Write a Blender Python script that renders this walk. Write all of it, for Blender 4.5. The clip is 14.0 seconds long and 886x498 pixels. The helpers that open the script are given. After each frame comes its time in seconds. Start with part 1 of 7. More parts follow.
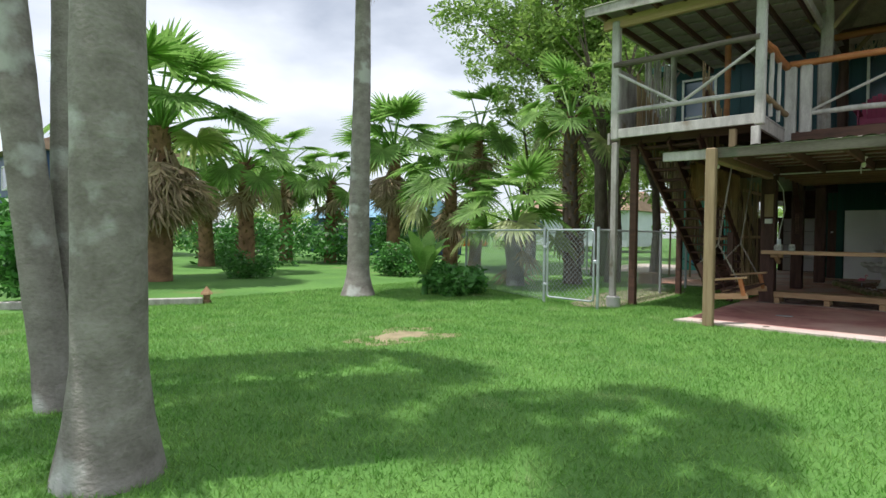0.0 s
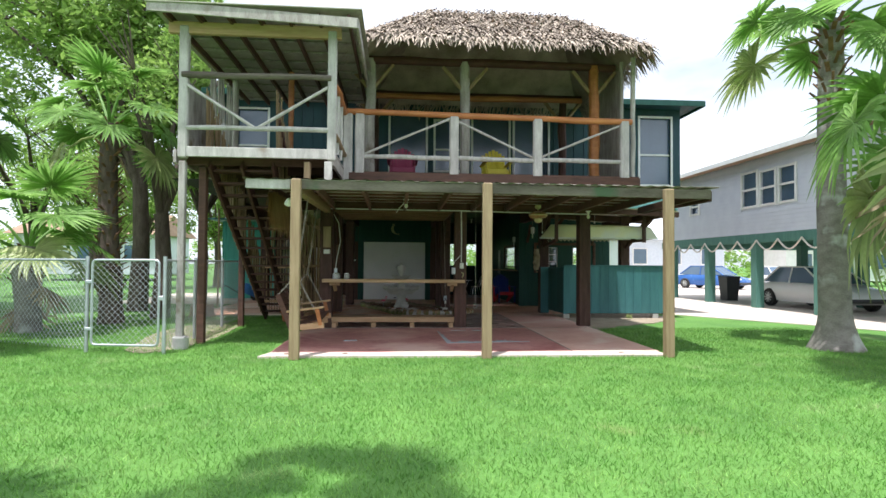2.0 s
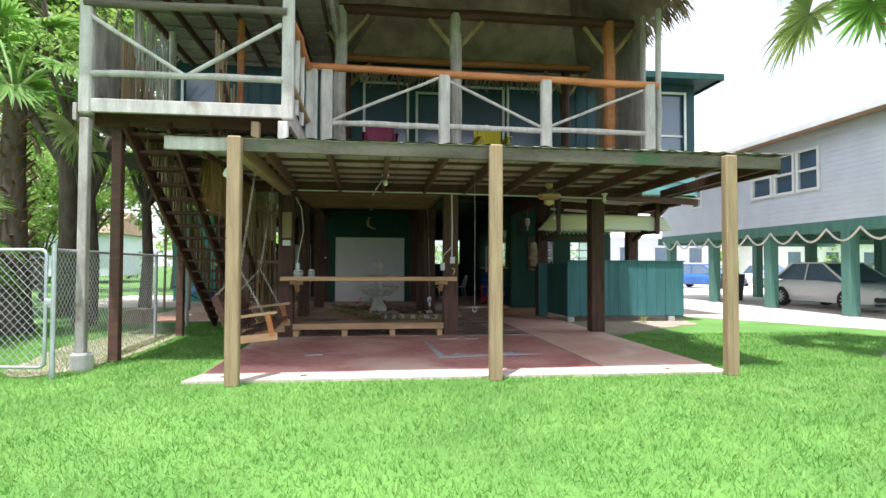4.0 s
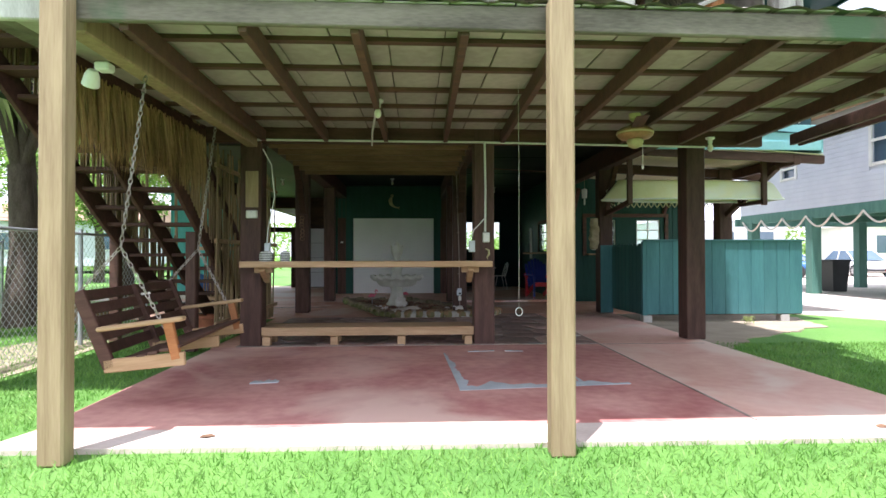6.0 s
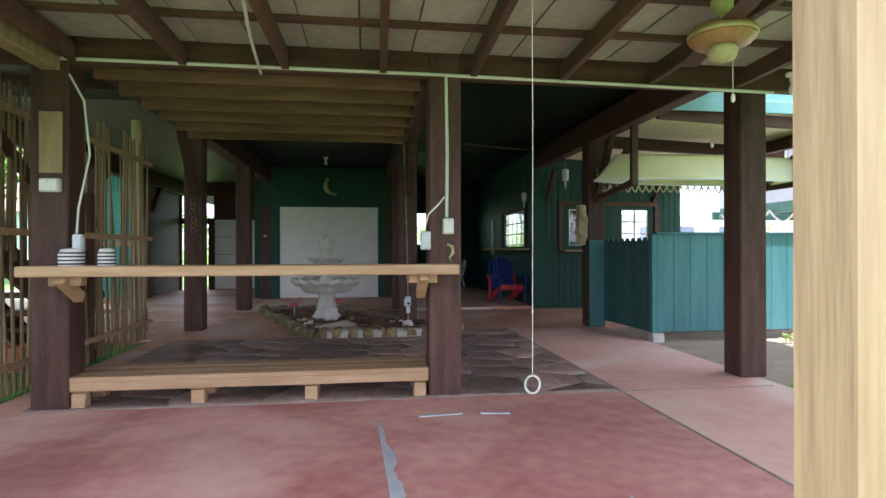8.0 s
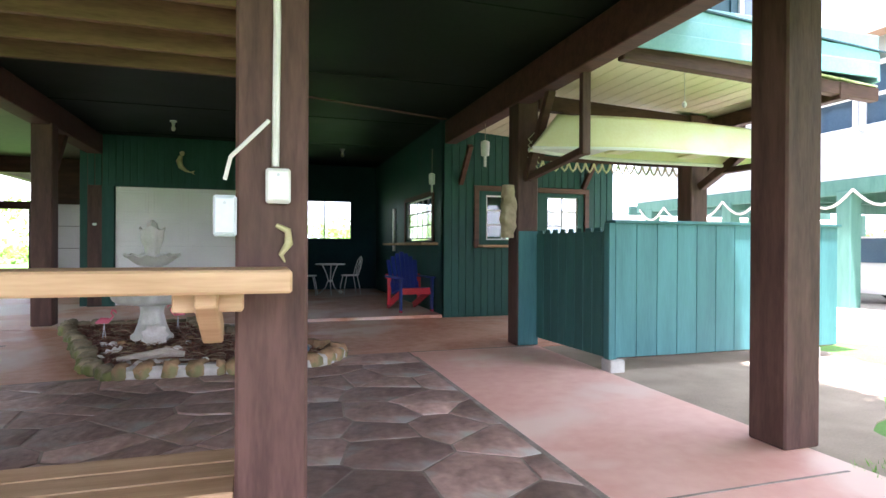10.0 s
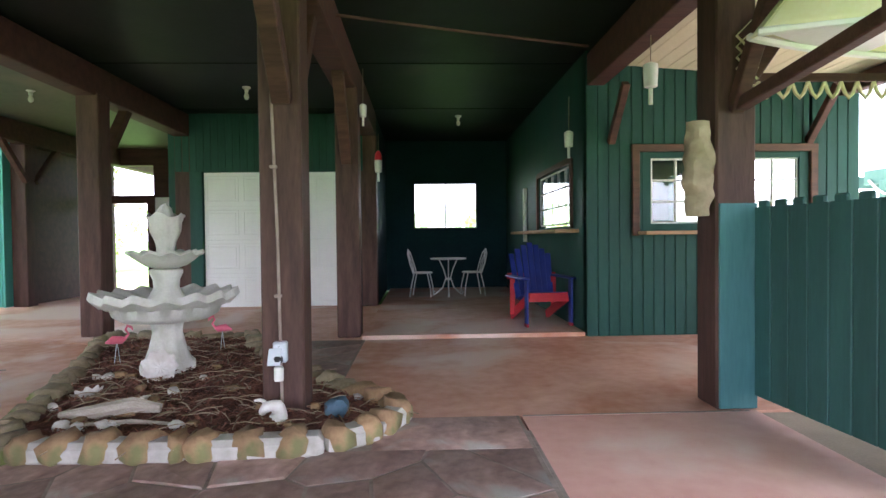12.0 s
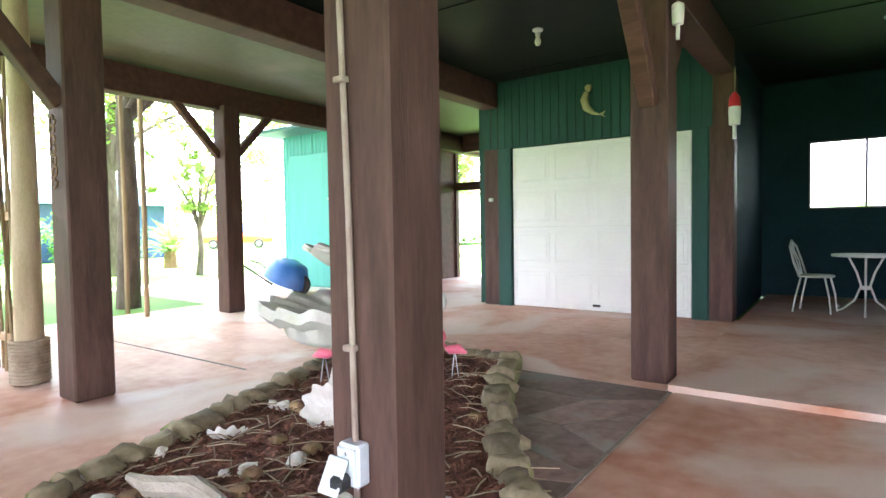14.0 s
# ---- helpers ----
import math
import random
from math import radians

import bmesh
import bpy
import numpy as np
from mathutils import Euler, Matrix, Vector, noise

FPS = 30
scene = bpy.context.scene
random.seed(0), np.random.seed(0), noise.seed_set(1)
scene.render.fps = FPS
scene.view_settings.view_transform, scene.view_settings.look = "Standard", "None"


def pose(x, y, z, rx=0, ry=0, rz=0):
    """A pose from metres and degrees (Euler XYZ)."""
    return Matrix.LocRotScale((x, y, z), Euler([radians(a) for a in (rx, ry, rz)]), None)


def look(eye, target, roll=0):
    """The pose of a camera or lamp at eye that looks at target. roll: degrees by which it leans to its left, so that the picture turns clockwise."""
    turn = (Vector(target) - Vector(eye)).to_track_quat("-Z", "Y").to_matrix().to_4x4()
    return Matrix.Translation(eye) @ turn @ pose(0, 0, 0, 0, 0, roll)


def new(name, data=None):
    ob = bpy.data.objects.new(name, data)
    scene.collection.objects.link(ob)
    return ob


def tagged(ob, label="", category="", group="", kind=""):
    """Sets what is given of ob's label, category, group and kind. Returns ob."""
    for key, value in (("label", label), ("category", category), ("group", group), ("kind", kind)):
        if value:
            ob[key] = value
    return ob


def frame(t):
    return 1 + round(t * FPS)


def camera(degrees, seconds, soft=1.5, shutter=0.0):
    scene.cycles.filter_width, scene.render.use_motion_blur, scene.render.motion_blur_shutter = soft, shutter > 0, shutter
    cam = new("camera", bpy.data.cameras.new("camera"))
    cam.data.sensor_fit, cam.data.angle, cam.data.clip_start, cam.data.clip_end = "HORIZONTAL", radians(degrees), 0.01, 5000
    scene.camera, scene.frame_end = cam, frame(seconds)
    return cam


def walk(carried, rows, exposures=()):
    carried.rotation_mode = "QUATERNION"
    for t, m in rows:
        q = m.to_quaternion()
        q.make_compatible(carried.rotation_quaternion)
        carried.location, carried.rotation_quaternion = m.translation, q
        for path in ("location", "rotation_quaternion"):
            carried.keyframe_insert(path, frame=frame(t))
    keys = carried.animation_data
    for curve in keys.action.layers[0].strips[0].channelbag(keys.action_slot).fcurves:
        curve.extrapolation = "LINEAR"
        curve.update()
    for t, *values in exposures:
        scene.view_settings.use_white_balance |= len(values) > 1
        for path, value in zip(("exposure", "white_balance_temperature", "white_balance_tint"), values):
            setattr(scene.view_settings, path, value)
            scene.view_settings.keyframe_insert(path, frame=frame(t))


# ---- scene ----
cam = camera(76.0, 14.0)
PATH = [
    (0, (2.312, 1.992, 1.334), (0.988, 3.491, 1.283), 0.6),
    (0.5, (1.927, 1.868, 1.413), (1.111, 3.693, 1.355), 0.6),
    (1, (1.527, 2.02, 1.366), (1.178, 3.989, 1.331), 0.6),
    (1.5, (1.361, 2.222, 1.401), (1.36, 4.222, 1.396), 0.4),
    (2, (1.168, 2.521, 1.422), (1.325, 4.514, 1.475), 0.4),
    (2.5, (1.061, 2.946, 1.42), (1.286, 4.932, 1.502), 0.3),
    (2.7, (1.007, 3.124, 1.371), (1.253, 5.107, 1.46), 0.2),
    (4.8, (1.363, 6.047, 1.196), (1.597, 8.033, 1.24), 0.0),
    (5, (1.433, 6.361, 1.122), (1.615, 8.352, 1.173), 0.0),
    (5.5, (1.556, 7.106, 1.139), (1.681, 9.102, 1.168), -0.1),
    (6, (1.67, 7.858, 1.156), (1.768, 9.856, 1.178), -0.1),
    (6.5, (1.727, 8.612, 1.152), (1.824, 10.609, 1.173), -0.2),
    (7, (1.767, 9.313, 1.154), (1.869, 11.311, 1.173), -0.2),
    (7.5, (1.8, 9.958, 1.172), (1.981, 11.95, 1.181), 0.1),
    (8, (1.922, 10.59, 1.192), (2.192, 12.572, 1.196), -0.1),
    (8.5, (1.995, 11.274, 1.195), (2.383, 13.235, 1.191), 0.2),
    (9, (2.094, 11.818, 1.194), (2.634, 13.744, 1.189), -0.1),
    (9.2, (2.178, 12.018, 1.161), (2.778, 13.926, 1.163), 0.3),
    (11.3, (3.127, 14.569, 1.163), (3.631, 16.504, 1.123), -0.5),
    (11.5, (3.214, 14.808, 1.152), (3.588, 16.772, 1.117), -0.3),
    (12, (3.429, 15.397, 1.148), (3.507, 17.395, 1.107), -0.6),
    (12.5, (3.578, 15.97, 1.137), (3.295, 17.95, 1.085), -0.7),
    (13, (3.655, 16.53, 1.145), (3.017, 18.424, 1.079), -0.8),
    (13.5, (3.718, 17.135, 1.146), (2.755, 18.886, 1.075), -0.9),
    (14, (3.756, 17.762, 1.151), (2.596, 19.389, 1.076), -0.9),
]
walk(cam, [(t, look(eye, target, roll)) for t, eye, target, roll in PATH], [(0, -0.14, 6150, 11), (1.0, 0.15, 6050, 11), (2.0, 0.5, 6000, 12), (5, 0.98, 6000, 16), (6.5, 1.4, 5850, 20), (7.5, 1.8, 5800, 22), (8.0, 1.76, 5800, 22), (9, 2.3, 5800, 23), (11.5, 2.93, 5900, 25), (12.5, 3.42, 5900, 25), (14, 4.0, 6000, 23)])

# ---- light ----
SUN_EL, SUN_AZ = radians(76.5), radians(213)
world = bpy.data.worlds.new("world")
scene.world = world
world.use_nodes = True
wn, wl = world.node_tree.nodes, world.node_tree.links
sky = wn.new("ShaderNodeTexSky")
sky.sky_type, sky.sun_disc = "NISHITA", False
sky.sun_elevation, sky.sun_rotation = SUN_EL, SUN_AZ
sky.air_density, sky.dust_density = 1.0, 1.6
wtc = wn.new("ShaderNodeTexCoord")
wmap = wn.new("ShaderNodeMapping")
wmap.inputs["Scale"].default_value = (1.0, 1.0, 2.4)
wno = wn.new("ShaderNodeTexNoise")
wno.inputs["Scale"].default_value, wno.inputs["Detail"].default_value = 2.1, 7.0
wra = wn.new("ShaderNodeValToRGB")
wra.color_ramp.elements[0].position, wra.color_ramp.elements[1].position = 0.36, 0.60
wra.color_ramp.elements[0].color = (0.42, 0.42, 0.42, 1)
wmx = wn.new("ShaderNodeMixRGB")
wmx.inputs[2].default_value = (14.6, 15.0, 15.5, 1)
wl.new(wtc.outputs["Generated"], wmap.inputs["Vector"])
wl.new(wmap.outputs["Vector"], wno.inputs["Vector"])
wl.new(wno.outputs["Fac"], wra.inputs["Fac"])
wl.new(wra.outputs["Color"], wmx.inputs[0])
wl.new(sky.outputs["Color"], wmx.inputs[1])
wl.new(wmx.outputs["Color"], wn["Background"].inputs["Color"])
wn["Background"].inputs["Strength"].default_value = 0.088

sun = new("sun", bpy.data.lights.new("sun", "SUN"))
sun.data.energy, sun.data.angle, sun.data.color = 5.0, radians(0.6), (1.0, 0.95, 0.87)
sun.matrix_world = look((40 * math.cos(SUN_EL) * math.sin(SUN_AZ), 40 * math.cos(SUN_EL) * math.cos(SUN_AZ), 40 * math.sin(SUN_EL)), (0, 0, 0))


# ---- mesh building ----
class MB:
    """Collects vertices and faces for one mesh."""

    def __init__(self):
        self.v, self.f = [], []

    def add(self, verts, faces):
        n = len(self.v)
        self.v.extend(tuple(p) for p in verts)
        self.f.extend(tuple(i + n for i in f) for f in faces)
        return self

    def box(self, c, s, rot=None, b=0.006):
        """A box with chamfered edges: centre, size, optional rotation matrix."""
        hx, hy, hz = s[0] / 2, s[1] / 2, s[2] / 2
        b = min(b, hx * 0.8, hy * 0.8, hz * 0.8)
        vs, idx = [], {}
        for sx in (-1, 1):
            for sy in (-1, 1):
                for sz in (-1, 1):
                    for a in range(3):
                        p = [sx * (hx - b), sy * (hy - b), sz * (hz - b)]
                        p[a] = (sx * hx, sy * hy, sz * hz)[a]
                        idx[(sx, sy, sz, a)] = len(vs)
                        vs.append(Vector(p))
        fs = []
        for a in range(3):
            o1, o2 = (a + 1) % 3, (a + 2) % 3
            for s_ in (-1, 1):
                loop = []
                for q in ((-1, -1), (1, -1), (1, 1), (-1, 1)):
                    k = [0, 0, 0]
                    k[a], k[o1], k[o2] = s_, q[0], q[1]
                    loop.append(idx[(k[0], k[1], k[2], a)])
                fs.append(loop if s_ > 0 else loop[::-1])
            for s1 in (-1, 1):
                for s2 in (-1, 1):
                    loop = []
                    for e, ax in ((-1, o1), (1, o1), (1, o2), (-1, o2)):
                        k = [0, 0, 0]
                        k[a], k[o1], k[o2] = e, s1, s2
                        loop.append(idx[(k[0], k[1], k[2], ax)])
                    fs.append(loop if s1 * s2 < 0 else loop[::-1])
        for sx in (-1, 1):
            for sy in (-1, 1):
                for sz in (-1, 1):
                    loop = [idx[(sx, sy, sz, a)] for a in range(3)]
                    fs.append(loop if sx * sy * sz > 0 else loop[::-1])
        if rot is not None:
            vs = [rot @ p for p in vs]
        c = Vector(c)
        return self.add([p + c for p in vs], fs)

    def bar(self, p0, p1, w, h, b=0.006, roll=0.0):
        """A squared bar from p0 to p1, w wide and h deep."""
        p0, p1 = Vector(p0), Vector(p1)
        d = p1 - p0
        q = d.to_track_quat("X", "Z").to_matrix() @ Matrix.Rotation(roll, 3, "X")
        return self.box((p0 + p1) / 2, (d.length, w, h), q, b)

    def tube(self, pts, r, n=8, caps=True):
        """A round tube through points; r is a number or one radius a point."""
        pts = [Vector(p) for p in pts]
        rs = r if isinstance(r, (list, tuple)) else [r] * len(pts)
        vs, fs = [], []
        last = None
        for i, p in enumerate(pts):
            d = (pts[min(i + 1, len(pts) - 1)] - pts[max(i - 1, 0)]).normalized()
            if last is None:
                u = d.orthogonal().normalized()
            else:
                u = (last - d * last.dot(d)).normalized()
            last = u
            w = d.cross(u)
            for k in range(n):
                a = 2 * math.pi * k / n
                vs.append(p + (u * math.cos(a) + w * math.sin(a)) * rs[i])
        for i in range(len(pts) - 1):
            for k in range(n):
                a, b_ = i * n + k, i * n + (k + 1) % n
                fs.append((a, b_, b_ + n, a + n))
        if caps:
            fs.append(tuple(range(n))[::-1])
            fs.append(tuple(range((len(pts) - 1) * n, len(pts) * n)))
        return self.add(vs, fs)

    def lathe(self, prof, c=(0, 0, 0), n=24, wave=None):
        """Turns (radius, height) pairs round z; wave(angle, i) scales the radius and lifts."""
        vs, fs = [], []
        for i, (r, z) in enumerate(prof):
            for k in range(n):
                a = 2 * math.pi * k / n
                s, dz = wave(a, i) if wave else (1, 0)
                vs.append((c[0] + r * s * math.cos(a), c[1] + r * s * math.sin(a), c[2] + z + dz))
        for i in range(len(prof) - 1):
            for k in range(n):
                a, b_ = i * n + k, i * n + (k + 1) % n
                fs.append((a, b_, b_ + n, a + n))
        fs.append(tuple(range(n))[::-1])
        fs.append(tuple(range((len(prof) - 1) * n, len(prof) * n)))
        return self.add(vs, fs)

    def prism(self, pts, z0, z1):
        """A slab over a plan outline, counter-clockwise."""
        n = len(pts)
        vs = [(x, y, z0) for x, y in pts] + [(x, y, z1) for x, y in pts]
        fs = [tuple(range(n))[::-1], tuple(range(n, 2 * n))] + [(i, (i + 1) % n, (i + 1) % n + n, i + n) for i in range(n)]
        return self.add(vs, fs)

    def rock(self, c, s, seed, flat=1.0):
        """A rough stone from a cut sphere."""
        rnd = random.Random(seed)
        vs, fs = [], []
        n, m = 8, 5
        off = Vector((rnd.random() * 50, rnd.random() * 50, rnd.random() * 50))
        for i in range(m + 1):
            th = math.pi * i / m
            for k in range(n):
                a = 2 * math.pi * k / n
                d = Vector((math.sin(th) * math.cos(a), math.sin(th) * math.sin(a), math.cos(th) * flat))
                e = 1 + 0.35 * noise.noise(d * 1.7 + off)
                p = Vector([max(-0.75, min(0.75, q)) for q in d]) / 0.75 * e
                vs.append((c[0] + p.x * s[0] / 2, c[1] + p.y * s[1] / 2, c[2] + p.z * s[2] / 2))
        for i in range(m):
            for k in range(n):
                a, b_ = i * n + k, i * n + (k + 1) % n
                fs.append((a, a + n, b_ + n, b_))
        return self.add(vs, fs)

    def mesh(self, name, material, angle=35):
        me = bpy.data.meshes.new(name)
        me.from_pydata(self.v, [], self.f)
        me.materials.append(material)
        me.shade_smooth()
        me.set_sharp_from_angle(angle=radians(angle))
        me.update()
        return me


def thing(name, label, category, group="", at=(0, 0, 0), rz=0, kind=""):
    """A top-level thing: an Empty at its base that carries its parts."""
    ob = new(name)
    ob.empty_display_size = 0.1
    ob.matrix_world = pose(at[0], at[1], at[2], 0, 0, rz)
    return tagged(ob, label, category, group, kind)


def part(name, mb, material, parent, label="", angle=35):
    """One mesh under a thing or a part, in its parent's own coordinates."""
    ob = new(name, mb if isinstance(mb, bpy.types.Mesh) else mb.mesh(name, material, angle))
    ob.parent = parent
    if label:
        ob["label"] = label
    return ob


def single(name, mb, material, label, category, group="", kind="", angle=35):
    """A thing that is one mesh, in world coordinates."""
    return tagged(new(name, mb.mesh(name, material, angle)), label, category, group, kind)


def structure(name, mb, material, label, category, angle=35):
    return single(name, mb, material, label, category, "", "structure", angle)


def wall_y(mb, x0, x1, z0, z1, y, th, holes=()):
    """A wall in the plane y with rectangular holes (x0, x1, z0, z1)."""
    xs = sorted({x0, x1, *[h[0] for h in holes], *[h[1] for h in holes]})
    for a, b_ in zip(xs, xs[1:]):
        cuts = sorted((h[2], h[3]) for h in holes if h[0] < b_ - 1e-4 and h[1] > a + 1e-4)
        z = z0
        for c0, c1 in cuts + [(z1, z1)]:
            if c0 - z > 1e-3:
                mb.box(((a + b_) / 2, y, (z + c0) / 2), (b_ - a, th, c0 - z), None, 0.0005)
            z = c1


def wall_x(mb, y0, y1, z0, z1, x, th, holes=()):
    t = MB()
    wall_y(t, y0, y1, z0, z1, 0, th, holes)
    mb.add([(x - p[1], p[0], p[2]) for p in t.v], t.f)


# ---- materials ----
def mat(name, c1, c2, rough=0.7, scale=4.0, bump=0.3, metal=0.0, stretch=(1, 1, 1), fine=40.0, c3=None, c3at=0.62, island=0.0, per_object=0.0, bump_dist=0.01, swirl=0.0):
    """Two-tone worn surface: broad stains, fine grain, bump; c3 are patches of a third colour."""
    m = bpy.data.materials.new(name)
    m.use_nodes = True
    n, l = m.node_tree.nodes, m.node_tree.links
    bs = n["Principled BSDF"]
    tc = n.new("ShaderNodeTexCoord")
    mp = n.new("ShaderNodeMapping")
    mp.inputs["Scale"].default_value = stretch
    l.new(tc.outputs["Object"], mp.inputs["Vector"])
    big = n.new("ShaderNodeTexNoise")
    big.inputs["Scale"].default_value, big.inputs["Detail"].default_value = scale, 5
    sm = n.new("ShaderNodeTexNoise")
    sm.inputs["Scale"].default_value, sm.inputs["Detail"].default_value = fine, 4
    for t in (big, sm):
        l.new(mp.outputs["Vector"], t.inputs["Vector"])
    big.inputs["Distortion"].default_value = swirl
    add = n.new("ShaderNodeMath")
    add.operation = "MULTIPLY_ADD"
    add.inputs[1].default_value = 0.45
    l.new(sm.outputs["Fac"], add.inputs[0])
    l.new(big.outputs["Fac"], add.inputs[2])
    mr = n.new("ShaderNodeMapRange")
    mr.inputs["From Min"].default_value, mr.inputs["From Max"].default_value = 0.5, 0.95
    l.new(add.outputs[0], mr.inputs["Value"])
    mx = n.new("ShaderNodeMixRGB")
    mx.inputs[1].default_value, mx.inputs[2].default_value = (*c1, 1), (*c2, 1)
    l.new(mr.outputs["Result"], mx.inputs[0])
    col = mx.outputs["Color"]
    if c3:
        pn = n.new("ShaderNodeTexNoise")
        pn.inputs["Scale"].default_value, pn.inputs["Detail"].default_value = scale * 0.6, 8
        pn.inputs["Distortion"].default_value = swirl * 0.7
        l.new(tc.outputs["Object"], pn.inputs["Vector"])
        pr = n.new("ShaderNodeMapRange")
        pr.inputs["From Min"].default_value, pr.inputs["From Max"].default_value = c3at, c3at + 0.08
        l.new(pn.outputs["Fac"], pr.inputs["Value"])
        m2 = n.new("ShaderNodeMixRGB")
        m2.inputs[2].default_value = (*c3, 1)
        l.new(pr.outputs["Result"], m2.inputs[0])
        l.new(col, m2.inputs[1])
        col = m2.outputs["Color"]
    if island or per_object:
        if island:
            src = n.new("ShaderNodeNewGeometry").outputs["Random Per Island"]
        else:
            src = n.new("ShaderNodeObjectInfo").outputs["Random"]
        amt = island or per_object
        hr = n.new("ShaderNodeMapRange")
        hr.inputs["To Min"].default_value, hr.inputs["To Max"].default_value = 1 - amt, 1 + amt
        l.new(src, hr.inputs["Value"])
        hv = n.new("ShaderNodeHueSaturation")
        l.new(hr.outputs["Result"], hv.inputs["Value"])
        l.new(col, hv.inputs["Color"])
        col = hv.outputs["Color"]
    l.new(col, bs.inputs["Base Color"])
    rr = n.new("ShaderNodeMapRange")
    rr.inputs["To Min"].default_value, rr.inputs["To Max"].default_value = max(rough - 0.12, 0.03), min(rough + 0.12, 1)
    l.new(big.outputs["Fac"], rr.inputs["Value"])
    l.new(rr.outputs["Result"], bs.inputs["Roughness"])
    bs.inputs["Metallic"].default_value = metal
    if bump:
        bp = n.new("ShaderNodeBump")
        bp.inputs["Strength"].default_value, bp.inputs["Distance"].default_value = bump, bump_dist
        l.new(add.outputs[0], bp.inputs["Height"])
        l.new(bp.outputs["Normal"], bs.inputs["Normal"])
    return m


def leaf_mat(name, c1, c2, c3=None, trans=0.35, rough=0.45):
    """Foliage: colour varies from leaf to leaf, some light comes through."""
    m = mat(name, c1, c2, rough, 2.0, 0.1, c3=c3, island=0.28)
    n, l = m.node_tree.nodes, m.node_tree.links
    bs = n["Principled BSDF"]
    tr = n.new("ShaderNodeBsdfTranslucent")
    mixs = n.new("ShaderNodeMixShader")
    mixs.inputs[0].default_value = trans
    src = bs.inputs["Base Color"].links[0].from_socket
    l.new(src, tr.inputs["Color"])
    l.new(bs.outputs["BSDF"], mixs.inputs[1])
    l.new(tr.outputs["BSDF"], mixs.inputs[2])
    l.new(mixs.outputs["Shader"], n["Material Output"].inputs["Surface"])
    return m


def glass_mat(name, tint, rough=0.03):
    m = bpy.data.materials.new(name)
    m.use_nodes = True
    bs = m.node_tree.nodes["Principled BSDF"]
    bs.inputs["Base Color"].default_value = (*tint, 1)
    bs.inputs["Roughness"].default_value = rough
    bs.inputs["IOR"].default_value = 1.5
    bs.inputs["Transmission Weight"].default_value = 1.0
    return m


Z = (1, 1, 0.08)
M_LAWN = mat("lawn_soil", (0.065, 0.17, 0.025), (0.125, 0.27, 0.05), 0.9, 0.7, 0.8, fine=60, c3=(0.17, 0.20, 0.06), c3at=0.64, bump_dist=0.03)
M_GRASS = leaf_mat("grass_blade", (0.10, 0.27, 0.035), (0.26, 0.44, 0.11), c3=(0.34, 0.46, 0.18), trans=0.4, rough=0.65)
M_SAND = mat("sandy_orange_soil", (0.22, 0.175, 0.095), (0.36, 0.30, 0.18), 0.95, 4, 0.6, fine=70, bump_dist=0.02, c3=(0.10, 0.22, 0.04), c3at=0.54)
M_DIRT = mat("bare_earth", (0.25, 0.20, 0.15), (0.38, 0.31, 0.23), 0.95, 2.5, 0.6, fine=70, bump_dist=0.02)
M_GRAVEL = mat("shell_drive", (0.50, 0.42, 0.36), (0.64, 0.56, 0.49), 0.95, 1.2, 0.5, fine=90)
M_RED = mat("red_stained_concrete", (0.42, 0.14, 0.135), (0.74, 0.42, 0.36), 0.5, 0.8, 0.12, fine=9, c3=(0.75, 0.50, 0.42), c3at=0.53, swirl=0.9)
M_TERRA = mat("terracotta_stained_concrete", (0.50, 0.21, 0.115), (0.76, 0.48, 0.37), 0.58, 0.9, 0.1, fine=9, c3=(0.72, 0.54, 0.46), c3at=0.50, swirl=0.8)
M_SALMON = mat("salmon_stained_concrete", (0.66, 0.34, 0.27), (0.80, 0.52, 0.43), 0.6, 0.9, 0.1, fine=9, c3=(0.78, 0.57, 0.48), c3at=0.52, swirl=0.8)
# Pale colour for the slab strip that the sun reaches before the roof's shadow.
M_SUNEDGE = mat("sunlit_concrete_edge", (0.50, 0.40, 0.35), (0.66, 0.56, 0.50), 0.85, 3, 0.3)
M_PATCH = mat("grey_paint_patch", (0.38, 0.41, 0.44), (0.52, 0.55, 0.58), 0.7, 5, 0.25, fine=60)
M_FLAG = mat("flagstone", (0.17, 0.10, 0.085), (0.46, 0.31, 0.26), 0.55, 2.6, 0.9, fine=16, c3=(0.36, 0.33, 0.30), c3at=0.52, per_object=0.42, swirl=0.9, bump_dist=0.02)
M_MORTAR = mat("dark_mortar", (0.20, 0.16, 0.135), (0.36, 0.30, 0.26), 0.95, 6, 0.5)
M_PINE = mat("treated_pine", (0.23, 0.155, 0.085), (0.37, 0.275, 0.16), 0.75, 3.0, 0.35, stretch=(6, 6, 0.5), fine=14, c3=(0.28, 0.17, 0.08), c3at=0.70)
M_PINEX = mat("sawn_pine", (0.36, 0.22, 0.11), (0.52, 0.355, 0.21), 0.7, 3.0, 0.35, stretch=(0.5, 6, 6), fine=14, per_object=0.12)
M_GREYWOOD = mat("weathered_grey_wood", (0.26, 0.23, 0.21), (0.50, 0.47, 0.44), 0.9, 2.5, 0.6, stretch=(3, 3, 1), fine=22, c3=(0.18, 0.14, 0.09), c3at=0.64, per_object=0.12)
M_GREYWHITE = mat("sun_bleached_wood", (0.34, 0.32, 0.30), (0.57, 0.55, 0.52), 0.9, 2.5, 0.5, stretch=(4, 4, 1), fine=22, c3=(0.27, 0.22, 0.17), c3at=0.68, per_object=0.1)
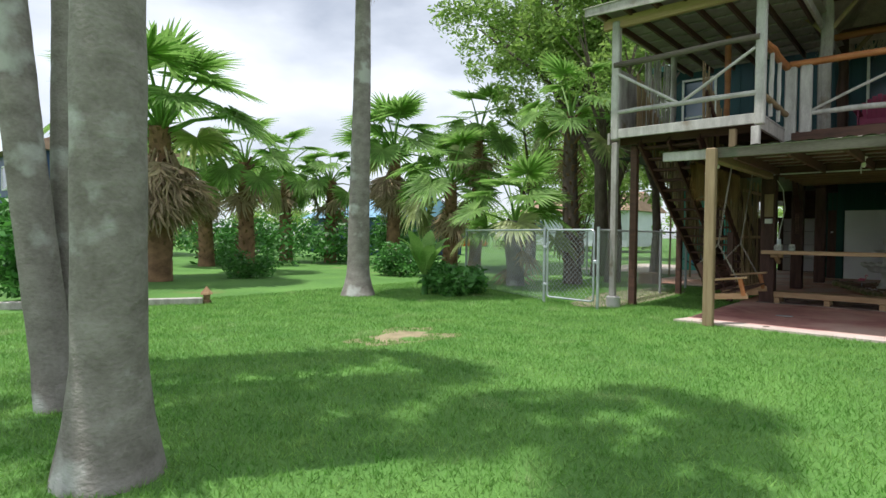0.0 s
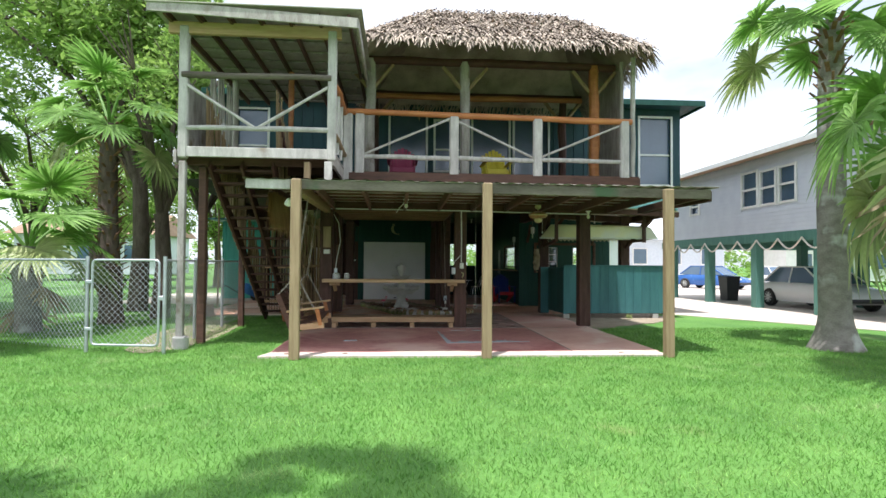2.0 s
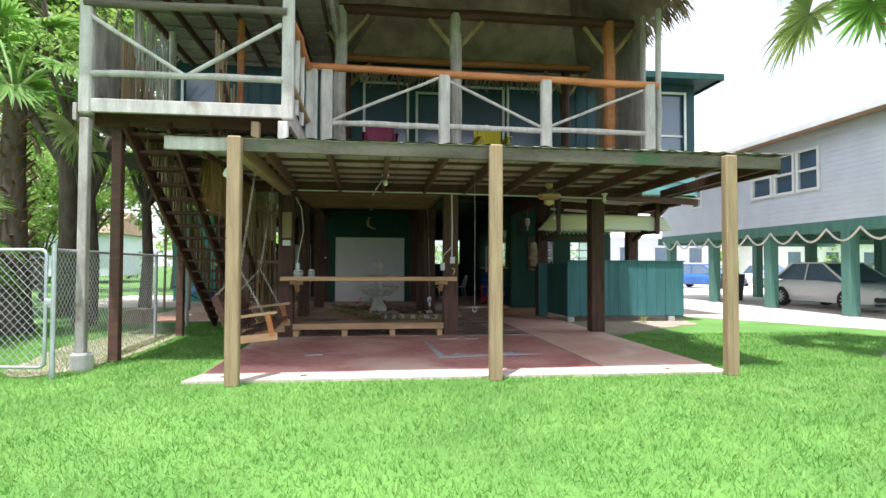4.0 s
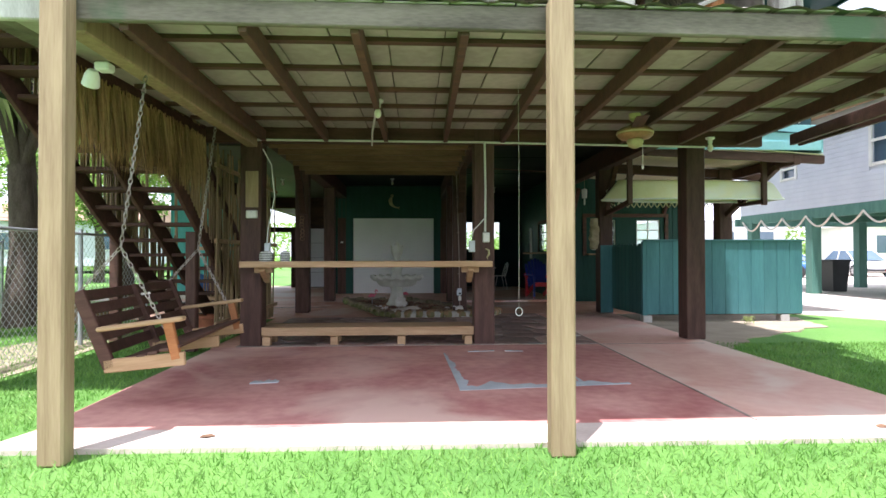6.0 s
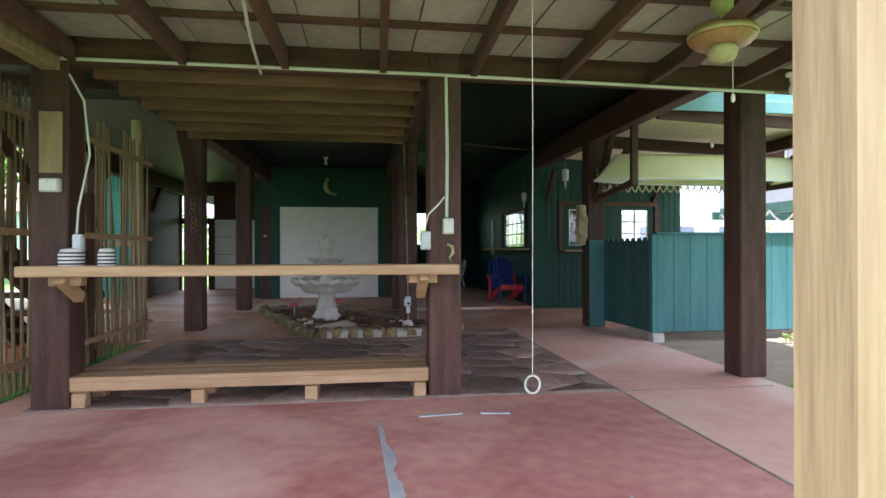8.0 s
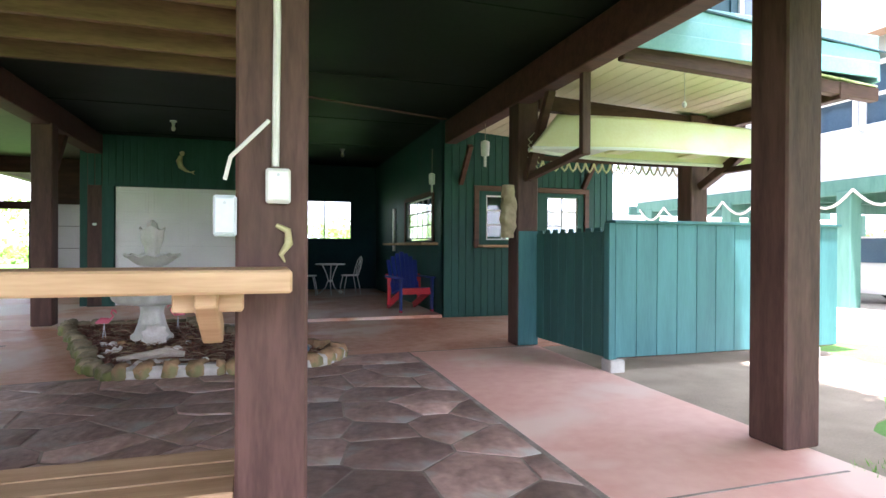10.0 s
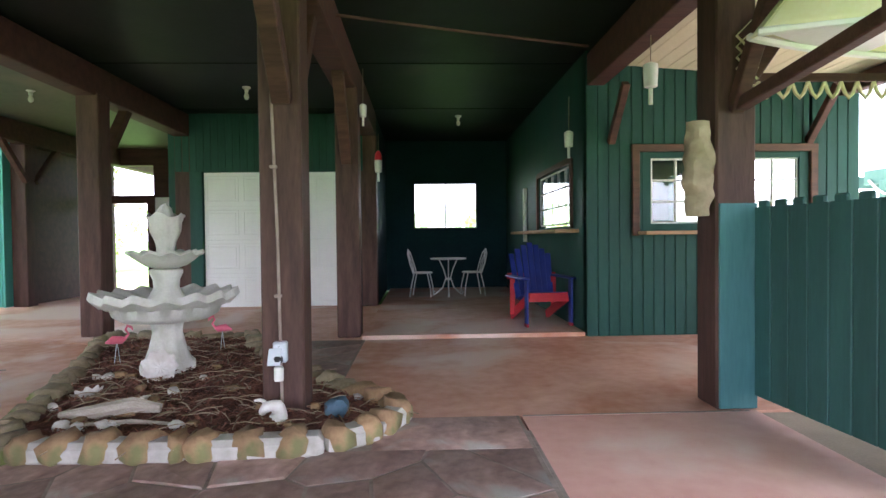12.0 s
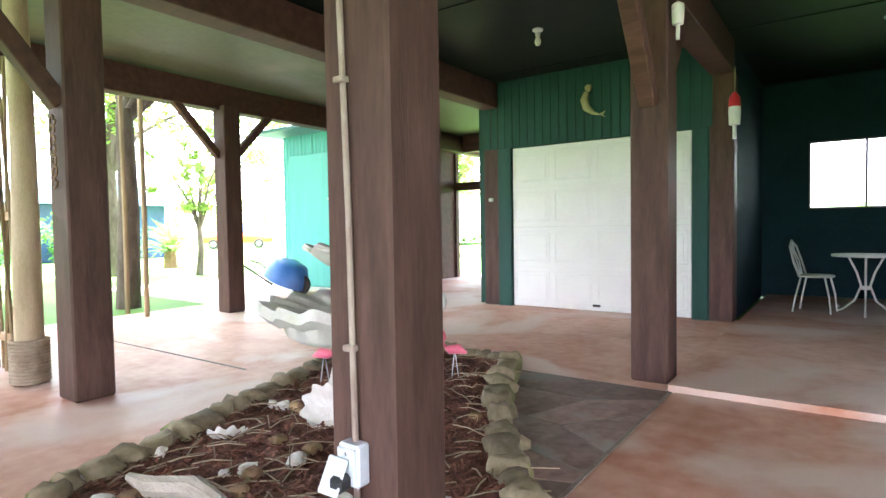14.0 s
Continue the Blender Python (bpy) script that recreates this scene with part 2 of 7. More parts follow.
M_MOSSWOOD = mat("mossy_beam", (0.085, 0.07, 0.055), (0.21, 0.18, 0.145), 0.95, 2.0, 0.6, stretch=(0.6, 3, 3), fine=26, c3=(0.08, 0.12, 0.07), c3at=0.62)
M_REDWOOD = mat("orange_stained_log", (0.30, 0.10, 0.03), (0.50, 0.21, 0.07), 0.55, 2.0, 0.4, stretch=(1, 4, 4), fine=22, per_object=0.15)
M_BROWN = mat("dark_brown_stained_timber", (0.055, 0.028, 0.022), (0.115, 0.062, 0.050), 0.62, 3.0, 0.45, stretch=(4, 4, 0.6), fine=18, per_object=0.1)
M_BROWNX = mat("dark_brown_beam", (0.055, 0.026, 0.020), (0.11, 0.055, 0.042), 0.65, 3.0, 0.45, stretch=(0.6, 4, 4), fine=18, per_object=0.15)
M_REDBROWN = mat("red_brown_lumber", (0.060, 0.028, 0.019), (0.13, 0.064, 0.042), 0.7, 3.0, 0.4, stretch=(0.6, 4, 4), fine=18, per_object=0.15)
# Near-black green: the shade under the house is put into this ceiling colour.
M_CEILSHADE = mat("shaded_green_ply", (0.007, 0.014, 0.009), (0.014, 0.023, 0.014), 0.6, 0.8, 0.15, fine=14, c3=(0.028, 0.026, 0.016), c3at=0.60)
M_CEILSHADE.node_tree.nodes["Principled BSDF"].inputs["Specular IOR Level"].default_value = 0.15
for m_ in (M_BROWN, M_BROWNX):
    m_.node_tree.nodes["Principled BSDF"].inputs["Specular IOR Level"].default_value = 0.25
M_GREEN = mat("green_painted_siding", (0.010, 0.053, 0.042), (0.020, 0.082, 0.066), 0.6, 1.6, 0.2, stretch=(3, 3, 0.5), fine=16)
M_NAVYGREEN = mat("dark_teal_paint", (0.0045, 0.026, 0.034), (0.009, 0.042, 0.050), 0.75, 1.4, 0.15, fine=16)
M_GREEN.node_tree.nodes["Principled BSDF"].inputs["Specular IOR Level"].default_value = 0.3
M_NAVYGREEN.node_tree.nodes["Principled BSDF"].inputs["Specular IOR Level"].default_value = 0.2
M_TEAL = mat("teal_painted_boards", (0.031, 0.128, 0.142), (0.058, 0.19, 0.20), 0.6, 2.0, 0.25, stretch=(3, 3, 0.4), fine=18, per_object=0.1)
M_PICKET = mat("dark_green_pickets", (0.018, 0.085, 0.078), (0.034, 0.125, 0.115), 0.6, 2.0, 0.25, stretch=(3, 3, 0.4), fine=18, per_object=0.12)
M_TEALHOUSE = mat("dark_teal_house_siding", (0.008, 0.040, 0.055), (0.016, 0.068, 0.082), 0.6, 1.5, 0.2, stretch=(4, 4, 0.5), fine=14)
M_SHEDTEAL = mat("turquoise_shed_metal", (0.06, 0.36, 0.32), (0.10, 0.46, 0.41), 0.5, 1.5, 0.1, stretch=(3, 3, 0.4))
M_GDOOR = mat("white_door_panel", (0.82, 0.82, 0.81), (0.87, 0.87, 0.86), 0.75, 2, 0.05)
M_WHITE = mat("white_paint", (0.68, 0.68, 0.66), (0.80, 0.80, 0.78), 0.5, 3, 0.1)
M_PVC = mat("grey_white_conduit", (0.58, 0.57, 0.55), (0.72, 0.71, 0.69), 0.45, 5, 0.05)
M_OLDPIPE = mat("rusty_old_conduit", (0.17, 0.10, 0.08), (0.40, 0.32, 0.28), 0.6, 6, 0.2, stretch=(1, 1, 0.4))
M_BOXBLUE = mat("pale_grey_box", (0.55, 0.60, 0.66), (0.66, 0.70, 0.75), 0.4, 5, 0.05)
M_PANEL = mat("aged_roof_panel", (0.30, 0.275, 0.23), (0.46, 0.43, 0.37), 0.8, 1.5, 0.2, fine=12, c3=(0.20, 0.18, 0.12), c3at=0.68, per_object=0.12)
M_CREAM = mat("cream_tongue_boards", (0.70, 0.64, 0.42), (0.80, 0.75, 0.54), 0.6, 2, 0.1, per_object=0.05)
M_THATCH = mat("dry_palm_thatch", (0.22, 0.17, 0.13), (0.50, 0.42, 0.34), 0.95, 2.0, 0.3, island=0.4)
M_THATCHY = mat("straw_thatch_skirt", (0.26, 0.16, 0.06), (0.46, 0.32, 0.14), 0.95, 2.0, 0.3, island=0.35)
M_CANE = mat("split_bamboo_cane", (0.17, 0.11, 0.052), (0.34, 0.24, 0.125), 0.7, 3, 0.3, stretch=(6, 6, 0.6), per_object=0.25)
M_POLE = mat("pale_peeled_pole", (0.42, 0.31, 0.19), (0.62, 0.50, 0.34), 0.8, 2.5, 0.4, stretch=(4, 4, 0.8))
M_ROPE = mat("jute_rope", (0.28, 0.22, 0.15), (0.46, 0.38, 0.28), 0.95, 8, 0.5)
M_WROPE = mat("pale_rope", (0.55, 0.52, 0.46), (0.72, 0.69, 0.62), 0.9, 12, 0.4)
M_STEEL = mat("galvanised_steel", (0.42, 0.45, 0.48), (0.58, 0.61, 0.64), 0.45, 6, 0.05, metal=0.7)
M_CHAIN = mat("rusty_chain", (0.28, 0.24, 0.21), (0.46, 0.42, 0.38), 0.5, 8, 0.1, metal=0.8)
M_CONC = mat("grey_concrete", (0.36, 0.35, 0.33), (0.52, 0.51, 0.48), 0.9, 3, 0.4)
M_CAST = mat("white_cast_stone", (0.62, 0.60, 0.54), (0.80, 0.78, 0.73), 0.85, 4, 0.4, fine=50, c3=(0.55, 0.50, 0.36), c3at=0.62)
M_MULCH = mat("red_brown_mulch", (0.11, 0.045, 0.03), (0.26, 0.115, 0.075), 0.95, 6, 1.0, fine=60, bump_dist=0.03)
M_CHIP = mat("mulch_chips", (0.13, 0.05, 0.035), (0.32, 0.14, 0.09), 0.95, 6, 0.2, island=0.5)
M_TWIG = mat("dry_twigs", (0.24, 0.17, 0.11), (0.42, 0.33, 0.23), 0.9, 6, 0.3, island=0.3)
M_MOSSSTONE = mat("moss_grown_stone", (0.18, 0.14, 0.08), (0.38, 0.31, 0.20), 0.95, 5, 0.6, fine=30, c3=(0.15, 0.16, 0.05), c3at=0.53, per_object=0.25)
M_STONE = mat("mossy_sandstone", (0.20, 0.115, 0.06), (0.40, 0.26, 0.14), 0.9, 5, 0.6, fine=30, c3=(0.19, 0.18, 0.08), c3at=0.57, per_object=0.25)
M_JOINT = mat("white_mortar", (0.36, 0.34, 0.30), (0.56, 0.54, 0.50), 0.95, 5, 0.5, fine=25)
M_SHELL = mat("white_sea_shell", (0.66, 0.60, 0.54), (0.82, 0.79, 0.75), 0.6, 8, 0.3, per_object=0.12)
M_DRIFT = mat("driftwood", (0.34, 0.29, 0.23), (0.54, 0.48, 0.40), 0.9, 5, 0.6, stretch=(1, 5, 5))
M_BLUEROCK = mat("blue_slag_glass", (0.03, 0.065, 0.095), (0.075, 0.14, 0.19), 0.4, 5, 0.4)
M_PINK = mat("pink_plastic", (0.75, 0.12, 0.20), (0.85, 0.22, 0.30), 0.5, 5, 0.05)
M_CHAIRBLUE = mat("cobalt_paint", (0.012, 0.028, 0.20), (0.025, 0.05, 0.30), 0.45, 3, 0.15)
M_CHAIRRED = mat("red_paint", (0.50, 0.018, 0.03), (0.62, 0.035, 0.05), 0.45, 3, 0.15)
M_YELLOW = mat("yellow_paint", (0.62, 0.50, 0.02), (0.72, 0.60, 0.05), 0.5, 3, 0.1)
M_PLUM = mat("faded_plum_paint", (0.28, 0.03, 0.09), (0.36, 0.06, 0.13), 0.6, 3, 0.1)
M_HULL = mat("pale_yellow_hull", (0.72, 0.66, 0.36), (0.80, 0.77, 0.55), 0.45, 1.5, 0.1, c3=(0.74, 0.73, 0.62), c3at=0.55)
M_HULLWHITE = mat("white_gelcoat", (0.70, 0.70, 0.66), (0.80, 0.80, 0.77), 0.4, 2, 0.05)
M_TRUNK = mat("grey_palm_bark", (0.165, 0.145, 0.127), (0.315, 0.288, 0.262), 0.95, 3.0, 0.9, stretch=(1.5, 1.5, 2.2), fine=22, c3=(0.46, 0.46, 0.43), c3at=0.56, bump_dist=0.02)
M_BOOT = mat("brown_leaf_boots", (0.10, 0.055, 0.03), (0.26, 0.15, 0.085), 0.95, 4, 0.6, island=0.4)
M_BARK = mat("dark_bark", (0.07, 0.05, 0.038), (0.16, 0.125, 0.10), 0.95, 5, 0.9, stretch=(2, 2, 0.6))
M_FROND = leaf_mat("palm_frond", (0.12, 0.27, 0.045), (0.31, 0.49, 0.13), trans=0.5, rough=0.6)
M_FRONDY = leaf_mat("yellowing_frond", (0.26, 0.34, 0.10), (0.46, 0.50, 0.22), trans=0.4)
M_DEADF = leaf_mat("dead_frond", (0.30, 0.21, 0.13), (0.52, 0.41, 0.28), trans=0.25, rough=0.9)
M_LEAF = leaf_mat("tree_leaf", (0.16, 0.29, 0.05), (0.36, 0.50, 0.13), trans=0.55)
M_SHRUB = leaf_mat("shrub_leaf", (0.045, 0.16, 0.03), (0.12, 0.31, 0.06), trans=0.35)
M_GREYSIDING = mat("pale_grey_lap_siding", (0.56, 0.58, 0.66), (0.64, 0.66, 0.73), 0.6, 2, 0.08)
M_STILT = mat("green_painted_pile", (0.06, 0.17, 0.135), (0.10, 0.23, 0.19), 0.7, 3, 0.2, stretch=(3, 3, 0.5))
M_CAR = mat("white_car_paint", (0.74, 0.74, 0.74), (0.78, 0.78, 0.78), 0.2, 1, 0.0)
M_BLUECAR = mat("blue_car_paint", (0.03, 0.10, 0.32), (0.04, 0.13, 0.38), 0.25, 1, 0.0)
M_ORANGE = mat("orange_truck_paint", (0.60, 0.10, 0.02), (0.66, 0.14, 0.03), 0.3, 1, 0.0)
M_TYRE = mat("black_rubber", (0.018, 0.018, 0.018), (0.03, 0.03, 0.03), 0.85, 8, 0.1)
M_RIM = mat("alloy_rim", (0.45, 0.45, 0.46), (0.55, 0.55, 0.56), 0.35, 8, 0.0, metal=0.8)
M_DARK = mat("black_plastic", (0.015, 0.016, 0.018), (0.03, 0.031, 0.034), 0.5, 5, 0.05)
M_NAVY = mat("navy_paint", (0.02, 0.05, 0.14), (0.035, 0.08, 0.20), 0.5, 3, 0.1)
M_BARROW = mat("blue_plastic_tub", (0.03, 0.13, 0.42), (0.06, 0.20, 0.52), 0.4, 3, 0.05)
M_WGLASS = mat("window_glass", (0.06, 0.10, 0.15), (0.09, 0.14, 0.20), 0.16, 1, 0.0)
M_WGLASS.node_tree.nodes["Principled BSDF"].inputs["Specular IOR Level"].default_value = 1.0
M_PANE = glass_mat("clear_pane", (0.9, 0.95, 0.96))
M_TIRECLAY = mat("terracotta_pot", (0.36, 0.12, 0.06), (0.48, 0.19, 0.10), 0.85, 5, 0.2)
M_ROOFBROWN = mat("brown_shingle", (0.22, 0.14, 0.09), (0.34, 0.23, 0.16), 0.9, 3, 0.3)
M_ROOFBLUE = mat("blue_metal_roof", (0.16, 0.32, 0.46), (0.22, 0.40, 0.54), 0.45, 2, 0.05)
M_BULB = mat("frosted_bulb", (0.75, 0.72, 0.66), (0.82, 0.80, 0.75), 0.3, 5, 0.0)
M_FANWOOD = mat("brass_and_wood_fan", (0.24, 0.13, 0.05), (0.38, 0.22, 0.09), 0.4, 5, 0.1)
M_MASK = mat("carved_pale_wood", (0.24, 0.19, 0.115), (0.42, 0.35, 0.23), 0.9, 4, 0.7, fine=20, bump_dist=0.03)
# Lit copy of the ceiling green, with the open side's daylight in it.
M_CEILLIT = mat("lit_green_ply", (0.060, 0.072, 0.036), (0.115, 0.125, 0.068), 0.6, 0.8, 0.15, fine=14, c3=(0.14, 0.125, 0.08), c3at=0.60)
# Lighter copy of the brown lumber: porch light on the rack boards, as colour.
M_RACKLIT = mat("lit_brown_rack_board", (0.13, 0.065, 0.036), (0.25, 0.135, 0.075), 0.7, 3.0, 0.4, stretch=(0.6, 4, 4), fine=18, per_object=0.15)
M_LAPBLUE = mat("turquoise_lap_paint", (0.20, 0.44, 0.48), (0.30, 0.54, 0.57), 0.6, 2, 0.1)
M_GOLD = mat("tarnished_gold_paint", (0.34, 0.30, 0.14), (0.50, 0.45, 0.24), 0.5, 6, 0.2)

# ---- ground ----
def blob(cx, cy, rx, ry, seed, n=28, rough=0.28):
    """An uneven plan outline round a centre."""
    out = []
    for k in range(n):
        a = 2 * math.pi * k / n
        e = 1 + rough * noise.noise(Vector((math.cos(a) * 1.6 + seed, math.sin(a) * 1.6, seed * 0.7)))
        out.append((cx + rx * e * math.cos(a), cy + ry * e * math.sin(a)))
    return out


def frayed(pts, amp):
    """The outline with an uneven, worn edge."""
    out = []
    for (x0, y0), (x1, y1) in zip(pts, pts[1:] + pts[:1]):
        L = math.hypot(x1 - x0, y1 - y0)
        n_ = max(1, int(L / 0.08))
        for k in range(n_):
            f = k / n_
            x, y = x0 + (x1 - x0) * f, y0 + (y1 - y0) * f
            q = amp * math.sin(math.pi * f) * (noise.noise(Vector((x * 2.1, y * 2.1, 0.4))) + 0.6 * noise.noise(Vector((x * 7, y * 7, 2.4)))) if x0 + x1 > 11.1 else 0.0
            out.append((x + q * (y1 - y0) / L, y - q * (x1 - x0) / L))
    return out


g = MB()
g.add([(-400, -300, -0.03), (400, -300, -0.03), (400, 500, -0.03), (-400, 500, -0.03)], [(0, 1, 2, 3)])
structure("ground", g, M_LAWN, "bright green mown lawn reaching to the horizon", "lawn")

structure("road", MB().prism([(8.9, 19.2), (11.4, 15.7), (16, 9), (30, 2), (30, 46), (10.5, 46)], -0.1, -0.012), M_GRAVEL, "pale pinkish shell driveway beside the stilt house", "driveway")
structure("dirt_strip", MB().prism(frayed([(5.5, 14.6), (6.3, 15.6), (8.4, 16.8), (8.8, 19.0), (8.8, 22), (5.5, 22)], 0.22), -0.1, -0.016), M_DIRT, "bare grey earth under the bar counter", "earth")
structure("dirt_patch", MB().prism(blob(-3.08, 7.3, 0.42, 0.75, 3.1, 60, 0.8), -0.1, -0.027), M_SAND, "bare sandy patch worn into the lawn", "earth")
structure("dirt_path", MB().prism(blob(-3.0, 14.5, 0.7, 2.6, 7.7), -0.1, -0.018), M_DIRT, "worn earth strip along the chain link fence", "earth")
structure("yard_sand", MB().prism([(-9, 23.2), (-4.4, 23.0), (-4.4, 30), (-9, 30)], -0.1, -0.014), M_GRAVEL, "pale sandy ground before the turquoise shed", "earth")

# porch slab, its front strip coloured pale as sunlit, and the floors under the house
structure("floor_porch", MB().prism([(-0.85, 11.72), (4.05, 11.72), (4.05, 15.12), (-0.85, 15.12)], -0.15, 0.0), M_RED, "red stained concrete porch slab with worn patches", "floor")
structure("floor_walkway", MB().prism([(4.06, 11.72), (5.52, 11.72), (5.60, 18.98), (4.06, 18.98)], -0.15, 0.001), M_SALMON, "salmon stained concrete walkway", "floor")
structure("floor_porch_sun_edge", MB().prism([(-0.95, 11.36), (5.5, 11.30), (5.46, 11.715), (-0.85, 11.715)], -0.15, 0.002), M_SUNEDGE, "front edge of the porch slab, coloured pale where the sun falls", "floor")
structure("floor_hall", MB().prism([(-0.9, 15.125), (4.05, 15.125), (4.05, 18.98), (2.80, 18.98), (2.80, 21.8), (-0.3, 21.85), (-4.5, 23.0), (-4.5, 18.6), (-0.9, 18.6)], -0.15, -0.004), M_TERRA, "terracotta stained concrete floor under the house", "floor")
structure("floor_hall_back", MB().prism([(-4.5, 23.005), (-0.3, 21.855), (2.74, 21.805), (2.74, 25.2), (-0.3, 25.2), (-0.3, 29.6), (-4.5, 29.6)], -0.15, 0.0), M_TERRA, "terracotta concrete floor towards the white door", "floor")
structure("floor_hall_link", MB().prism([(2.805, 18.985), (7.6, 18.985), (7.6, 21.78), (5.46, 21.78), (5.40, 21.8), (2.805, 21.8)], -0.15, 0.0), M_TERRA, "smooth terracotta concrete floor beside the planting bed", "floor")
structure("floor_alcove", MB().prism([(2.76, 21.805), (5.30, 21.805), (5.30, 27.9), (2.76, 27.9)], -0.15, 0.045), M_TERRA, "raised terracotta concrete floor of the seating alcove", "floor")
rp_ = random.Random(12)


def ragged(x0, x1, y0, y1, w0, w1, along="x"):
    """A worn paint band: one straight side, one ragged side."""
    n_, a, b = 40, [], []
    for k in range(n_ + 1):
        f = k / n_
        x, y = x0 + (x1 - x0) * f, y0 + (y1 - y0) * f
        q = (w0 + (w1 - w0) * f) * max(0.12, 0.75 + 0.7 * noise.noise(Vector((f * 7.0, w0 * 31, x0))) + 0.35 * noise.noise(Vector((f * 23.0, 3.1, y0))))
        a.append((x, y))
        b.append((x, y + q) if along == "x" else (x + q, y))
    return a + b[::-1] if along == "x" else b + a[::-1]


for k, pts in enumerate([
        ragged(2.05, 3.60, 12.70, 12.86, 0.26, 0.13),
        ragged(2.055, 2.0, 12.70, 14.55, 0.13, 0.035, "y")[::-1],
        ragged(3.0, 3.2, 12.86, 12.92, 0.20, 0.22),
        ragged(2.3, 2.62, 14.62, 14.66, 0.05, 0.04),
        ragged(2.75, 2.96, 14.64, 14.61, 0.05, 0.05),
        ragged(0.18, 0.42, 13.05, 13.08, 0.14, 0.12)]):
    structure("floor_patch", MB().prism(pts, -0.02, 0.003 + 0.0012 * k), M_PATCH, "worn grey paint patch on the red slab", "floor")
for k, (xa, xb, ya, yb) in enumerate(((4.046, 4.066, 11.73, 18.70), (4.07, 5.45, 15.11, 15.125), (4.07, 5.55, 18.97, 18.99), (-4.4, -0.3, 20.6, 20.612))):
    structure("floor_joint", MB().prism([(xa, ya), (xb, ya), (xb, yb), (xa, yb)], -0.02, 0.0035), M_MORTAR, "dark joint between the concrete slabs", "joint")

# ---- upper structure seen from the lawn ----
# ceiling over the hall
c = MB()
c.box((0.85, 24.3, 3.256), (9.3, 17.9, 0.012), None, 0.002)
structure("ceiling", c, M_CEILSHADE, "green painted plywood ceiling under the house, shade put into its colour", "ceiling")
# Thin sheet just below the ceiling, in the colour of its daylit part.
structure("ceiling_west_lit", MB().box((-2.28, 25.0, 3.244), (3.06, 12.4, 0.010), None, 0.002), M_CEILLIT, "lit olive copy of the green plywood ceiling by the open side", "ceiling")
c = MB()
for y in (17.5, 19.9, 22.3, 24.7):
    c.box((2.0, y, 3.245), (6.6, 0.05, 0.012), None, 0.002)
structure("ceiling_trim", c, M_CEILSHADE, "thin battens across the green plywood ceiling", "trim")


def battens_y(name, x0, x1, z0, z1, y, step, material, label, side=-1):
    """Vertical grooved siding strips on a wall in the plane y."""
    m = MB()
    x = x0
    while x < x1 - 0.02:
        m.box((min(x + step / 2, x1 - step / 4), y + side * 0.006, (z0 + z1) / 2), (step - 0.012, 0.012, z1 - z0), None, 0.003)
        x += step
    return structure(name, m, material, label, "siding")


# garage front wall
m = MB()
wall_y(m, -0.66, 2.50, 0.0, 3.25, 25.10, 0.12, [(-0.205, 2.24, 0, 2.28)])
structure("wall_garage", m, M_GREEN, "green painted plank wall round the white sectional door", "wall")
m = MB()
for i in range(26):
    x = -0.64 + i * 0.12
    m.box((x + 0.05, 25.034, 2.765), (0.108, 0.012, 0.96), None, 0.003)
structure("wall_garage_siding", m, M_GREEN, "vertical green planks above the white door", "siding")
m = MB()
m.box((-0.31, 25.030, 1.14), (0.20, 0.018, 2.28), None, 0.003)
m.box((2.33, 25.030, 1.14), (0.17, 0.018, 2.28), None, 0.003)
structure("trim_garage", m, M_GREEN, "green painted jamb boards of the white door", "trim")

# Unseen wall, added to stop daylight leaking through the white door's seams.
m = MB()
wall_y(m, -0.69, 2.56, 0.0, 3.25, 27.86, 0.12)
structure("wall_garage_back", m, M_GREEN, "plain unseen wall added behind the white door to block daylight", "wall")

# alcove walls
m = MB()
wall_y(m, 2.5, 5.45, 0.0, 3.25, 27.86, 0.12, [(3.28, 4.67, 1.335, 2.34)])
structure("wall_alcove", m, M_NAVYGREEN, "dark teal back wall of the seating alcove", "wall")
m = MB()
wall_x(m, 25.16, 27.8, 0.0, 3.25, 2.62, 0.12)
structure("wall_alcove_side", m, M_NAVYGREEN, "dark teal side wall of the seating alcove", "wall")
m = MB()
wall_x(m, 21.82, 27.8, 0.0, 3.25, 5.38, 0.12, [(22.45, 24.40, 1.28, 2.06)])
structure("wall_bar_side", m, M_GREEN, "green plank side wall of the bar room", "wall")
m = MB()
wall_y(m, 5.32, 8.52, 0.0, 3.25, 21.86, 0.12, [(5.98, 7.9, 1.24, 2.09)])
structure("wall_bar_front", m, M_GREEN, "green board and batten front of the bar room", "wall")
for k, (x0, x1, z0, z1) in enumerate([(5.32, 5.84, 0.0, 3.25), (5.84, 8.0, 0.0, 1.16), (5.84, 8.0, 2.19, 3.25), (8.0, 8.52, 0, 3.25)]):
    battens_y("wall_bar_siding", x0, x1, z0, z1, 21.80, 0.125, M_GREEN, "vertical green planks on the bar room front")
# Added rear walls; their wide openings are invented to brighten the bar window panes.
m = MB()
wall_x(m, 21.92, 27.8, 0.0, 3.25, 8.46, 0.12, [(22.4, 26.6, 0.9, 2.3)])
wall_y(m, 5.46, 8.52, 0.0, 3.25, 27.86, 0.12, [(5.8, 7.9, 0.9, 2.3)])
structure("wall_bar_back", m, M_GREEN, "plain rear walls added to the bar room, openings let daylight in", "wall")
structure("floor_bar", MB().prism([(5.44, 21.93), (8.40, 21.93), (8.40, 27.8), (5.44, 27.8)], -0.1, 0.03), M_CONC, "plain concrete floor of the bar room", "floor")

